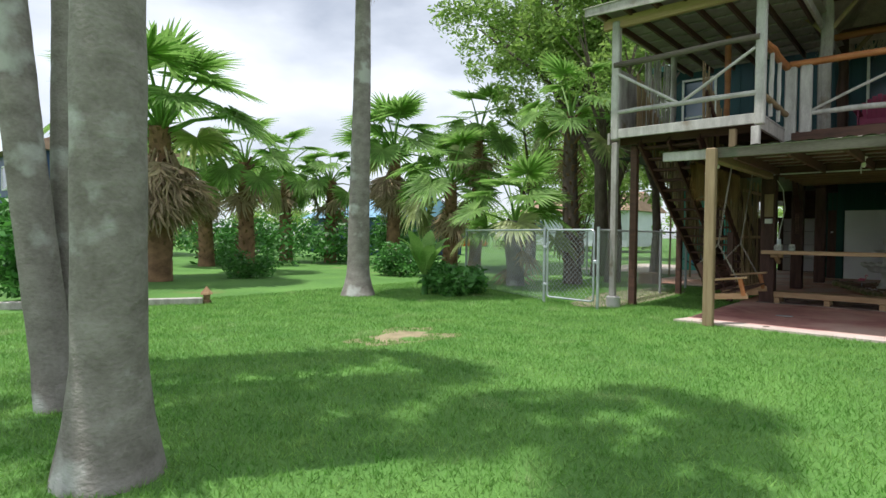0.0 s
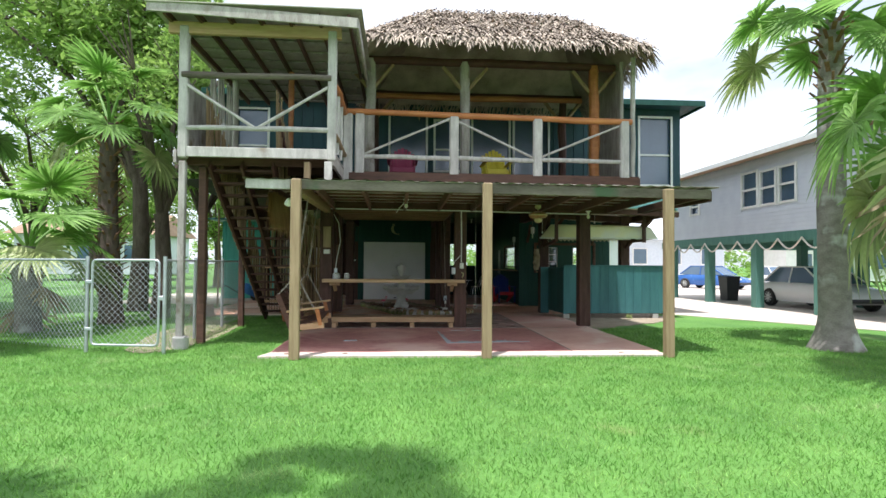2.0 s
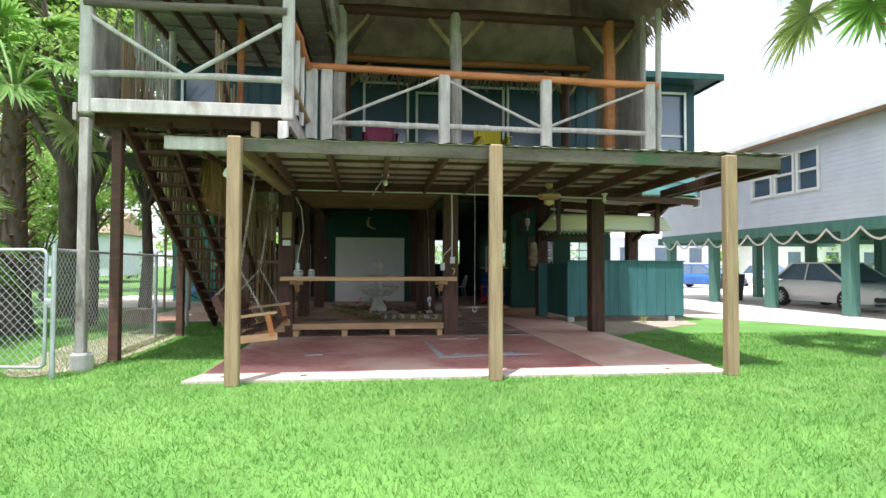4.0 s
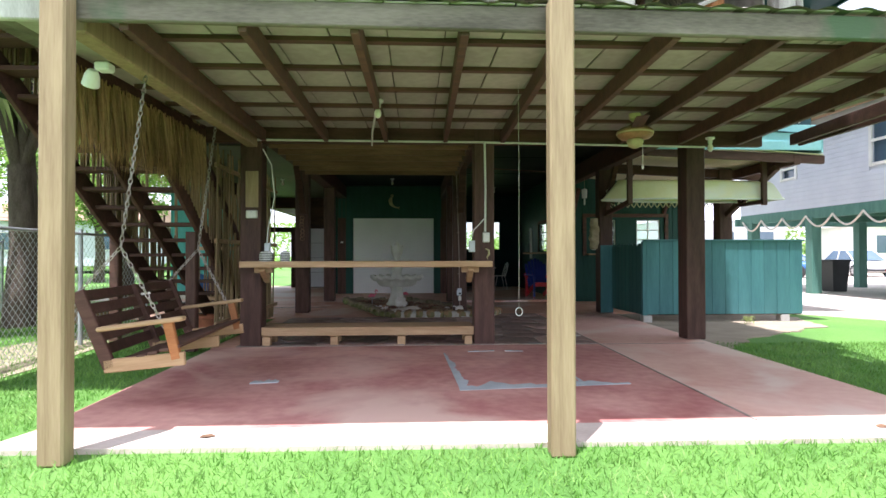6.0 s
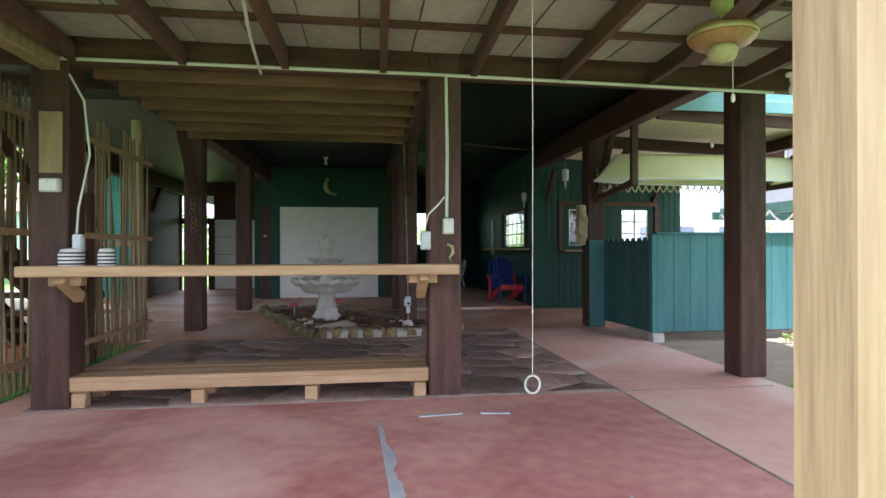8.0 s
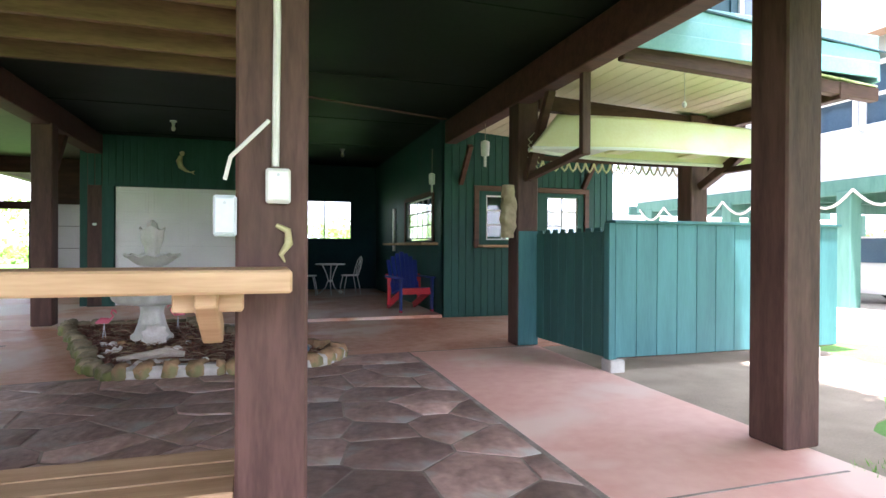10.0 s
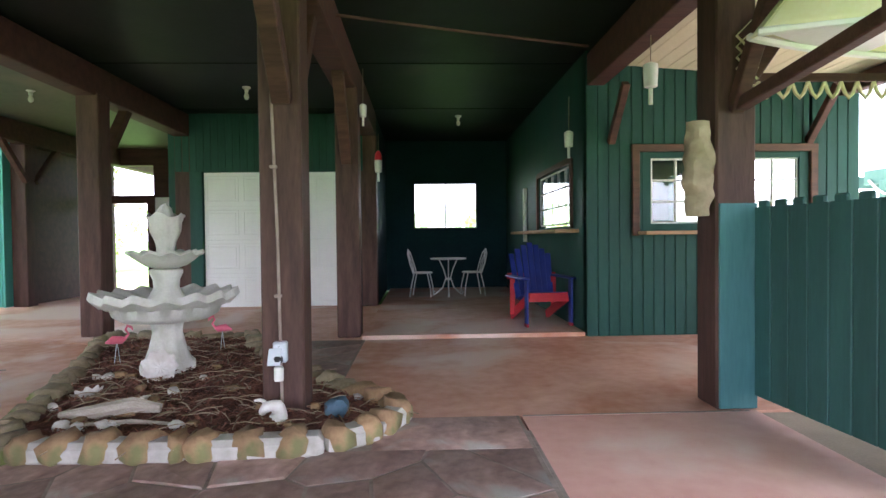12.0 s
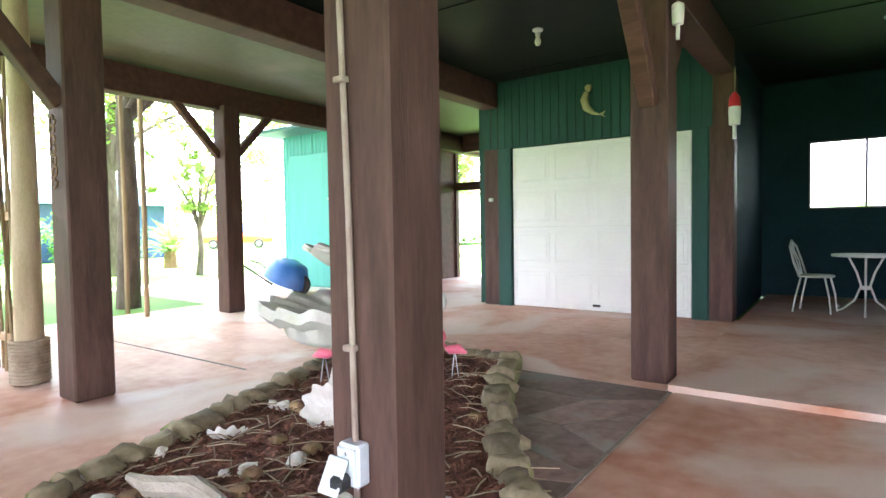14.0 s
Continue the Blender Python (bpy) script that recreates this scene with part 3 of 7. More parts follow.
# dark walls at the back left of the hall, with a bright doorway
m = MB()
wall_y(m, -3.82, -0.70, 0.0, 3.25, 28.7, 0.12, [(-3.60, -2.82, 0, 2.0), (-3.60, -2.66, 2.18, 2.86)])
structure("wall_hall_end", m, M_BROWNX, "dark brown end wall with an open doorway", "wall")
m = MB()
wall_x(m, 25.16, 28.64, 0.0, 3.25, -0.75, 0.12)
structure("wall_hall_right", m, M_GREEN, "dark green inner wall of the passage", "wall")
m = MB()
wall_x(m, 25.9, 28.64, 0.0, 3.25, -3.70, 0.10)
structure("wall_hall_left", m, M_BROWNX, "dark plank outer wall of the passage", "wall")


# ---- timber frame ----
def timber_post(x, y, z0, z1, w, d, material, label, group):
    m = MB()
    m.box((0, 0, (z1 - z0) / 2), (w, d, z1 - z0), None, 0.012)
    ob = tagged(new("wooden_post", m.mesh("wooden_post", material)), label, "post", group)
    ob.location = (x, y, z0)
    return ob


for x, y in ((-0.42, 15.31), (2.565, 15.31), (5.51, 15.57), (-0.61, 19.53), (2.55, 19.14), (5.485, 19.15), (-0.50, 22.42), (2.59, 22.09), (-3.43, 22.60), (-0.53, 25.17), (2.556, 25.17), (-3.60, 25.75), (7.95, 19.15)):
    timber_post(x, y, 0.0 if (x, y) != (7.95, 19.15) else -0.03, 2.9, 0.265, 0.265, M_BROWN, "thick dark brown squared house post", "posts under the house")
for x, z in ((-0.375, 2.69), (2.537, 2.68), (5.44, 2.635)):
    timber_post(x, 11.20, -0.03, z, 0.147, 0.12, M_PINE, "pale treated pine porch post standing on the slab edge", "front porch posts")


def beam(name, p0, p1, w, h, material, label, group="house beams", cat="beam"):
    m = MB()
    m.bar(p0, p1, w, h, 0.01)
    return single(name, m, material, label, cat, group)


for x in (-0.52, 2.57):
    beam("ceiling_beam", (x, 15.45, 3.05), (x, 25.0, 3.05), 0.26, 0.36, M_BROWNX, "heavy dark brown beam below the ceiling")
beam("ceiling_beam", (5.43, 15.45, 3.03), (5.43, 21.79, 3.03), 0.2, 0.36, M_BROWNX, "heavy dark brown beam over the walkway")
beam("ceiling_beam", (-3.5, 18.8, 3.03), (-3.5, 33, 3.03), 0.22, 0.36, M_BROWNX, "heavy dark brown beam at the house edge")
beam("front_beam", (-1.2, 15.235, 2.72), (6.3, 15.235, 2.72), 0.10, 0.24, M_BROWNX, "dark brown header beam where porch meets house")


def brace(p0, p1, w=0.12, label="slanted dark brown knee brace between post and beam"):
    m = MB()
    m.bar(p0, p1, w, w, 0.008)
    return single("knee_brace", m, M_BROWNX, label, "brace", "knee braces")


for x, y in ((2.57, 19.14), (-0.58, 19.53), (2.59, 22.09), (-0.50, 22.42)):
    if (x, y) != (-0.58, 19.53):
        brace((x, y + 0.12, 2.02), (x, y + 0.78, 2.90))
    if (x, y) != (-0.50, 22.42):
        brace((x, y - 0.12, 2.02), (x, y - 0.78, 2.90))
for y in (22.6, 25.75):
    brace((-3.46, y - 0.12, 2.2), (-3.46, y - 0.75, 2.88), 0.1)
    brace((-3.46, y + 0.12, 2.2), (-3.46, y + 0.75, 2.88), 0.1)
brace((5.56, 19.10, 2.1), (6.05, 19.10, 2.8), 0.09)
brace((5.50, 19.03, 1.98), (5.50, 17.78, 2.11), 0.08)
brace((5.48, 19.03, 1.95), (5.48, 18.45, 2.86), 0.09)
brace((5.6, 21.78, 2.2), (5.6, 21.3, 2.75), 0.08)
brace((7.9, 21.78, 2.2), (7.9, 21.3, 2.75), 0.08)

# porch roof: rafters, purlins, pale panels
pr = thing("porch_roof", "low porch roof of dark rafters, purlins and aged pale panels", "roof", at=(0, 0, 0))
XS = (-0.72, -0.08, 0.62, 1.30, 1.98, 2.64, 3.32, 4.02, 4.74, 5.45, 6.1)
for x in XS[1:]:
    xb = x + (x - 1.3) * 0.12
    part("rafter", MB().bar((x, 11.34, 2.585), (xb, 15.15, 2.68), 0.055, 0.14, 0.004), M_REDBROWN, pr)
for y in (11.9, 12.55, 13.2, 13.85, 14.5):
    part("purlin", MB().bar((-0.9, y, 2.668 + (y - 11.3) * 0.025), (6.25, y, 2.668 + (y - 11.3) * 0.025), 0.07, 0.035, 0.003), M_REDBROWN, pr)
pm = MB().box((0, 0, 0), (0.395, 3.84, 0.012), None, 0.003).mesh("roof_panel", M_PANEL)
for i in range(18):
    p = part("roof_panel", pm, M_PANEL, pr)
    p.matrix_local = pose(-0.75 + i * 0.405, 13.2, 2.738 + 0.004 * (i % 2), 1.43, 0, 0)
part("rim_beam", MB().bar((-0.33, 11.31, 2.625), (6.2, 11.31, 2.575), 0.05, 0.15, 0.008), M_MOSSWOOD, pr, "mossy weathered rim board")
part("rim_beam", MB().bar((-1.15, 11.31, 2.63), (-0.48, 11.31, 2.62), 0.05, 0.15, 0.008), M_GREYWHITE, pr, "bleached short rim board")
part("side_beam", MB().bar((-0.40, 11.39, 2.60), (-0.40, 15.16, 2.62), 0.14, 0.17, 0.01), M_PINE, pr, "pale yellowish side beam carrying the swing")
part("side_rim", MB().bar((6.2, 11.31, 2.545), (6.75, 15.1, 2.68), 0.05, 0.17, 0.008), M_BROWNX, pr)
tin = MB()
n = 190
vs, fs = [], []
for i in range(n + 1):
    x = -1.2 + 7.5 * i / n
    dz = 0.012 * math.sin(i * 1.1)
    vs += [(x, 11.25, 2.708 - (x + 1.2) * 0.003 + dz), (x, 15.2, 2.83 + dz)]
for i in range(n):
    fs.append((2 * i, 2 * i + 2, 2 * i + 3, 2 * i + 1))
tin.add(vs, fs)
part("tin_sheet", tin, M_MOSSWOOD, pr, "thin rusty corrugated roofing with mossy edge")

# slatted louvre of boards over the bar
lv = thing("overhead_shelf", "overhead rack of red-brown boards hung behind the front beam", "rack", at=(0, 0, 0))
for i in range(6):
    part("board", MB().box((1.06, 15.62 + i * 0.5, 2.71), (2.72, 0.05, 0.20), None, 0.004), M_RACKLIT, lv)
part("side_board", MB().box((2.42, 16.9, 2.73), (0.05, 2.8, 0.22), None, 0.004), M_REDBROWN, lv)

# ---- side deck over the stair ----
dk = thing("side_deck", "raised stair landing deck of weathered grey wood on posts", "deck", at=(0, 0, 0))
part("fascia", MB().box((-1.25, 12.40, 3.30), (2.56, 0.06, 0.17), None, 0.006), M_GREYWHITE, dk, "bleached front fascia board")
part("side_fascia", MB().box((0.02, 13.3, 3.22), (0.05, 1.8, 0.22), None, 0.006), M_GREYWOOD, dk)
part("side_fascia", MB().box((-2.62, 14.6, 3.22), (0.05, 4.4, 0.22), None, 0.006), M_GREYWOOD, dk)
db = MB().box((0, 0, 0), (0.135, 6.1, 0.035), None, 0.004).mesh("deck_board", M_GREYWOOD)
for i in range(18):
    p = part("deck_board", db, M_GREYWOOD, dk)
    p.location = (-2.53 + i * 0.148, 15.48, 3.345)
for y in (12.9, 13.9, 14.9, 15.9, 17.0, 18.0):
    part("joist", MB().box((-1.3, y, 3.24), (2.6, 0.05, 0.17), None, 0.004), M_BROWNX, dk)


def log(p0, p1, r, seed, n=10):
    """A slightly crooked round log."""
    rnd = random.Random(seed)
    p0, p1 = Vector(p0), Vector(p1)
    k = 7
    pts = [p0.lerp(p1, i / (k - 1)) + Vector((rnd.uniform(-1, 1), rnd.uniform(-1, 1), rnd.uniform(-1, 1))) * r * 0.16 for i in range(k)]
    rs = [r * rnd.uniform(0.88, 1.08) for _ in range(k)]
    return MB().tube(pts, rs, n)


for x in (-2.49, 0.0):
    part("post", MB().box((x, 12.42, 4.32), (0.15, 0.14, 2.26), None, 0.02), M_GREYWHITE, dk, "sun-bleached squared deck post")
part("post", log((-2.5, 15.5, 3.3), (-2.5, 15.5, 5.5), 0.07, 5), M_GREYWOOD, dk)
part("post", log((-1.15, 14.8, 3.36), (-1.15, 14.8, 5.5), 0.06, 6), M_REDWOOD, dk, "orange stained slim post")
part("lower_post", MB().box((-2.48, 12.40, 1.55), (0.11, 0.11, 3.16), None, 0.01), M_GREYWOOD, dk)
part("lower_post", MB().box((-2.33, 12.98, 1.55), (0.13, 0.13, 3.16), None, 0.01), M_REDBROWN, dk, "brown squared post below the deck")
part("lower_post", MB().box((-2.38, 15.75, 1.55), (0.12, 0.12, 3.16), None, 0.01), M_REDBROWN, dk)
part("lower_post", MB().box((-0.42, 12.5, 2.9), (0.11, 0.11, 0.55), None, 0.01), M_PINE, dk)
part("lower_post", MB().box((-0.05, 12.4, 3.0), (0.13, 0.10, 0.34), None, 0.01), M_GREYWHITE, dk)
part("footing", MB().lathe([(0.13, -0.05), (0.13, 0.16), (0.11, 0.18)], (-2.46, 12.38, 0), 12), M_CONC, dk, "round concrete footing")
part("top_rail", log((-2.5, 12.36, 4.60), (-0.02, 12.36, 4.62), 0.055, 1), M_MOSSWOOD, dk, "mossy round top rail")
part("mid_rail", log((-2.45, 12.38, 3.71), (-0.05, 12.38, 3.72), 0.045, 2), M_GREYWHITE, dk)
part("brace_pole", log((-2.48, 12.37, 4.47), (-1.3, 12.37, 3.72), 0.028, 3), M_GREYWHITE, dk)
part("brace_pole", log((-1.25, 12.37, 3.72), (-0.08, 12.37, 4.45), 0.028, 4), M_GREYWHITE, dk)
part("side_rail", log((0.03, 12.5, 4.55), (0.06, 14.1, 4.5), 0.07, 8), M_REDWOOD, dk, "orange stained log rail")
part("side_rail", log((0.03, 12.5, 3.68), (0.06, 14.1, 3.62), 0.05, 9), M_PINE, dk)
for i in range(2):
    part("baluster", log((0.04, 12.95 + 0.6 * i, 3.4), (0.05, 12.95 + 0.6 * i, 4.5), 0.035, 10 + i), M_GREYWHITE, dk)
cane = MB().tube([(0, 0, 0), (0.01, 0, 0.9), (0, 0.008, 1.9)], 0.014, 6).mesh("cane", M_GREYWOOD)
for i in range(26):
    p = part("cane", cane, M_GREYWOOD, dk)
    p.location = (-2.56 + random.uniform(-0.015, 0.015), 14.0 + i * 0.055, 3.38)
    p.rotation_euler = (random.uniform(-0.03, 0.03), random.uniform(-0.03, 0.03), i)
part("screen", MB().box((-2.56, 13.25, 4.0), (0.012, 1.5, 1.25), None, 0.002), M_GREYWOOD, dk, "dark mesh side screen")
# its roof
part("roof_fascia", MB().bar((-2.95, 12.0, 5.60), (0.45, 12.0, 5.44), 0.05, 0.17, 0.006), M_GREYWOOD, dk, "grey roof fascia board")
part("roof_fascia", MB().bar((0.45, 12.0, 5.44), (0.45, 17.5, 5.44), 0.05, 0.17, 0.006), M_GREYWOOD, dk)
part("roof_header", MB().box((-1.3, 12.42, 5.42), (2.9, 0.10, 0.2), None, 0.006), M_PINEX, dk, "brown roof header beam")
for i in range(7):
    x = -2.7 + i * 0.5
    part("roof_rafter", MB().bar((x, 12.05, 5.55), (x, 17.4, 5.55), 0.05, 0.12, 0.004), M_REDBROWN, dk)
for i in range(10):
    y = 12.3 + i * 0.55
    part("roof_purlin", MB().bar((-2.85, y, 5.63), (0.42, y, 5.63), 0.08, 0.03, 0.003), M_GREYWOOD, dk)
part("roof_sheet", MB().box((-1.22, 14.75, 5.665), (3.5, 5.6, 0.02), None, 0.003), M_PANEL, dk, "pale roof sheeting")

# ---- stair ----
st = thing("wooden_stair", "steep open wooden stair of dark brown stringers and treads", "stair", at=(0, 0, 0))
S0, S1 = Vector((0, 17.4, 0.0)), Vector((0, 12.85, 3.25))
for x in (-2.18, -1.62, -1.08):
    part("stringer", MB().bar((x, S0.y, S0.z + 0.05), (x, S1.y, S1.z - 0.05), 0.05, 0.26, 0.006), M_BROWNX, st)
tread = MB().box((0, 0, 0), (1.12, 0.25, 0.045), None, 0.006).mesh("tread", M_BROWNX)
for i in range(1, 17):
    p = part("tread", tread, M_BROWNX, st)
    q = S0.lerp(S1, i / 17)
    p.location = (-1.63, q.y - 0.03, q.z + 0.02)
part("handrail", MB().bar((-1.02, 17.2, 1.0), (-1.02, 13.0, 4.0), 0.05, 0.10, 0.006), M_BROWNX, st)
part("stair_post", MB().box((-1.02, 17.1, 0.9), (0.10, 0.10, 1.8), None, 0.008), M_BROWN, st)
part("stair_post", MB().box((-1.04, 14.9, 0.72), (0.12, 0.12, 1.45), None, 0.008), M_BROWN, st)

# cane screens beside and behind the stair
sc = thing("cane_screen", "tall screen of thin bamboo canes beside the stair", "screen", at=(0, 0, 0))
cm = MB().tube([(0, 0, 0), (0.012, 0.004, 1.3), (0, 0, 2.6)], [0.016, 0.014, 0.012], 6).mesh("cane", M_CANE)
for i in range(34):
    p = part("cane", cm, M_CANE, sc)
    p.location = (-0.98 + random.uniform(-0.02, 0.02), 15.45 + i * 0.095, 0.02)
    p.rotation_euler = (random.uniform(-0.04, 0.04), random.uniform(-0.03, 0.03), i * 1.3)
for z in (0.25, 1.35, 2.35):
    part("rail", MB().bar((-0.94, 15.4, z), (-0.94, 18.7, z), 0.03, 0.06, 0.004), M_PINEX, sc)
sc2 = thing("cane_screen", "slanted row of bamboo canes along the stair rail", "screen", at=(0, 0, 0))
cm2 = MB().tube([(0, 0, 0), (0.01, 0.004, 0.65), (0, 0, 1.35)], 0.014, 6).mesh("cane", M_CANE)
for i in range(72):
    p = part("cane", cm2, M_CANE, sc2)
    f = i / 71
    p.location = (-1.03 + random.uniform(-0.012, 0.012), 17.3 - 4.4 * f, 0.1 + 3.1 * f)
    p.rotation_euler = (random.uniform(-0.03, 0.03), random.uniform(-0.03, 0.03), i * 1.3)
sc3 = thing("cane_screen", "row of bamboo canes behind the open stair treads", "screen", at=(0, 0, 0))
for i in range(84):
    p = part("cane", cm2, M_CANE, sc3)
    f = i / 83
    p.location = (-2.27 + random.uniform(-0.012, 0.012), 17.3 - 4.4 * f, 0.1 + 3.1 * f)
    p.rotation_euler = (random.uniform(-0.05, 0.05), random.uniform(-0.03, 0.03), i * 1.3)
pl = thing("peeled_pole", "pale peeled pole with its foot wrapped in rope", "pole", at=(-1.40, 19.45, 0))
part("shaft", MB().tube([(0, 0, 0), (0.02, 0, 0.9), (-0.015, 0.02, 1.8), (0, 0, 3.1)], [0.10, 0.095, 0.085, 0.08], 12), M_POLE, pl)
rp = MB()
for i in range(13):
    z = 0.02 + i * 0.026
    ring = [(0.125 * math.cos(a * math.pi / 8), 0.125 * math.sin(a * math.pi / 8), z) for a in range(17)]
    rp.tube(ring, 0.014, 6, False)
part("rope_wrap", rp, M_ROPE, pl, "coiled jute rope")
sc4 = thing("cane_screen", "bamboo cane fence at the edge of the hall", "screen", at=(0, 0, 0))
for i in range(16):
    p = part("cane", cm, M_CANE, sc4)
    p.location = (-1.53 - i * 0.075, 19.47 + random.uniform(-0.02, 0.02), 0.02)
    p.rotation_euler = (random.uniform(-0.03, 0.03), random.uniform(-0.03, 0.03), i * 1.3)
for z in (0.3, 1.3):
    part("rail", MB().bar((-1.5, 19.47, z), (-2.8, 19.47, z), 0.03, 0.07, 0.004), M_PINEX, sc4)
for x, y in ((-4.76, 21.78), (-4.05, 21.7)):
    single("thin_pole", MB().tube([(x, y, -0.03), (x + 0.02, y, 1.4), (x, y, 3.2)], 0.035, 8), M_PINE, "thin brown pole at the edge of the yard", "pole", "yard poles")

# ---- main deck and thatched shelter ----
md = thing("main_deck", "upper deck with log railing in front of the house", "deck", at=(0, 0, 0))
part("fascia", MB().box((3.2, 14.12, 3.17), (6.1, 0.06, 0.20), None, 0.006), M_REDBROWN, md, "red-brown deck fascia")
db2 = MB().box((0, 0, 0), (6.1, 0.14, 0.035), None, 0.004).mesh("deck_board", M_REDBROWN)
for i in range(29):
    p = part("deck_board", db2, M_REDBROWN, md)
    p.location = (3.2, 14.22 + i * 0.152, 3.285)
for i in range(8):
    part("joist", MB().box((0.4 + i * 0.8, 14.72, 3.2), (0.05, 1.02, 0.13), None, 0.004), M_BROWNX, md)
for i, x in enumerate((0.12, 0.36, 2.30, 4.06, 5.93)):
    part("rail_post", MB().box((x, 14.16, 3.80), (0.19, 0.13, 1.38), None, 0.025), M_GREYWHITE, md, "bleached squared rail post")
part("top_rail", log((0.1, 14.16, 4.53), (6.08, 14.16, 4.46), 0.065, 21, 12), M_REDWOOD, md, "orange stained log handrail")
for i, (a, b_) in enumerate(((0.46, 2.21), (2.40, 3.97), (4.15, 5.84))):
    part("low_rail", log((a, 14.16, 3.62), (b_, 14.16, 3.60), 0.05, 30 + i), M_GREYWHITE, md)
for i, (a, za, b_, zb) in enumerate(((0.46, 3.66, 2.2, 4.42), (2.32, 4.40, 3.95, 3.66), (4.1, 3.66, 5.8, 4.36))):
    part("brace_pole", log((a, 14.13, za), (b_, 14.13, zb), 0.025, 40 + i), M_GREYWHITE, md)

th = thing("thatched_shelter", "palm thatched hip roof on stained logs over the deck", "shelter", at=(0, 0, 0))
for i, (x, y, m_) in enumerate(((0.52, 15.1, M_GREYWOOD), (2.63, 15.1, M_GREYWOOD), (5.60, 15.1, M_REDWOOD), (0.52, 17.6, M_BROWN), (5.6, 17.6, M_BROWN))):
    part("log_post", log((x, y, 3.3), (x, y, 5.95), 0.11, 50 + i), m_, th)
    for s in (-1, 1):
        part("log_brace", log((x, y, 5.25), (x + s * 0.5, y, 5.85), 0.045, 60 + i), M_PINE, th)
part("plate_log", log((0.2, 15.1, 5.95), (6.1, 15.1, 5.95), 0.09, 71), M_BROWNX, th)
part("plate_log", log((0.2, 17.6, 5.95), (6.1, 17.6, 5.95), 0.09, 72), M_BROWNX, th)
part("inner_beam", log((0.4, 16.6, 5.6), (5.8, 16.6, 5.6), 0.07, 73), M_REDWOOD, th)
E0, E1, R0, R1 = (0.35, 13.6), (6.22, 18.3), (1.9, 15.9), (5.0, 15.9)
ze, zr = 5.88, 7.45
core = MB()
A, B, C, D = (E0[0], E0[1], ze), (E1[0], E0[1], ze), (E1[0], E1[1], ze), (E0[0], E1[1], ze)
P, Q = (R0[0], R0[1], zr), (R1[0], R1[1], zr)
core.add([A, B, C, D, P, Q], [(0, 1, 5, 4), (1, 2, 5), (2, 3, 4, 5), (3, 0, 4)])
part("roof_core", core, M_THATCH, th, "inner palm leaf layer")
rnd = random.Random(11)
leafs = MB()


def thatch_face(p00, p10, p01, p11, rows, per):
    """Layers of hanging palm strips over a roof plane given by eave and ridge ends."""
    p00, p10, p01, p11 = Vector(p00), Vector(p10), Vector(p01), Vector(p11)
    for r in range(rows):
        f = r / rows
        a, b_ = p00.lerp(p01, f), p10.lerp(p11, f)
        down = ((p00 + p10) - (p01 + p11)).normalized()
        along = (b_ - a).normalized() if (b_ - a).length > 0.01 else Vector((1, 0, 0))
        up = along.cross(down)
        if up.z < 0:
            up = -up
        cnt = max(4, int(per * (b_ - a).length))
        for i in range(cnt):
            o = a.lerp(b_, rnd.random()) + up * rnd.uniform(0.02, 0.10)
            ln = rnd.uniform(0.22, 0.48)
            tip = o + down * ln + up * rnd.uniform(-0.05, 0.10) + along * rnd.uniform(-0.16, 0.16)
            if r == 0:
                tip.z -= rnd.uniform(0.02, 0.16)
            w = along * rnd.uniform(0.010, 0.024)
            mid = o.lerp(tip, 0.55) + up * 0.02
            leafs.add([o - w, o + w, mid + w, mid - w, tip], [(0, 1, 2, 3), (3, 2, 4)])


thatch_face(A, B, P, Q, 17, 85)
thatch_face(B, C, Q, Q, 13, 70)
thatch_face(D, A, P, P, 13, 70)
thatch_face(C, D, Q, P, 10, 40)
tob = part("thatch_leaves", leafs, M_THATCH, th, "ragged grey-brown palm leaf thatch", 180)
tob["kind"] = "stuff"
scr = MB().box((6.15, 16.0, 4.6), (0.02, 2.2, 2.5), None, 0.002)
part("side_screen", scr, M_GREYWOOD, th, "grey woven side screen")
part("screen_post", log((6.18, 14.3, 3.1), (6.18, 14.3, 5.9), 0.05, 91), M_GREYWHITE, th)
part("screen_post", log((6.05, 14.6, 3.1), (6.05, 14.6, 5.9), 0.04, 92), M_GREYWOOD, th)

# ---- upper house ----
uh = thing("upper_house", "dark teal upper storey with white trimmed windows", "house", at=(0, 0, 0))
m = MB()
OPEN = [(-3.3, -2.5, 3.9, 5.7), (0.92, 1.92, 3.5, 5.72), (2.2, 2.9, 4.1, 5.5), (3.28, 4.31, 3.5, 5.70), (4.49, 5.46, 3.5, 5.72), (8.22, 9.15, 3.80, 5.76)]
wall_y(m, -3.7, 9.45, 3.29, 6.1, 18.68, 0.14, OPEN)
part("front_wall", m, M_TEALHOUSE, uh)
m = MB()
wall_x(m, 18.76, 30, 3.29, 6.1, 9.38, 0.14)
wall_x(m, 18.76, 30, 3.29, 6.1, -3.63, 0.14)
wall_y(m, -3.7, 9.45, 3.29, 6.1, 30, 0.14)
part("side_wall", m, M_TEALHOUSE, uh)
m = MB()
x = -3.66
while x < 9.42:
    if not any(o[0] - 0.1 < x < o[1] + 0.1 for o in OPEN):
        part("batten", MB().box((x, 18.60, 4.68), (0.03, 0.025, 2.8), None, 0.004), M_TEALHOUSE, uh)
    x += 0.3
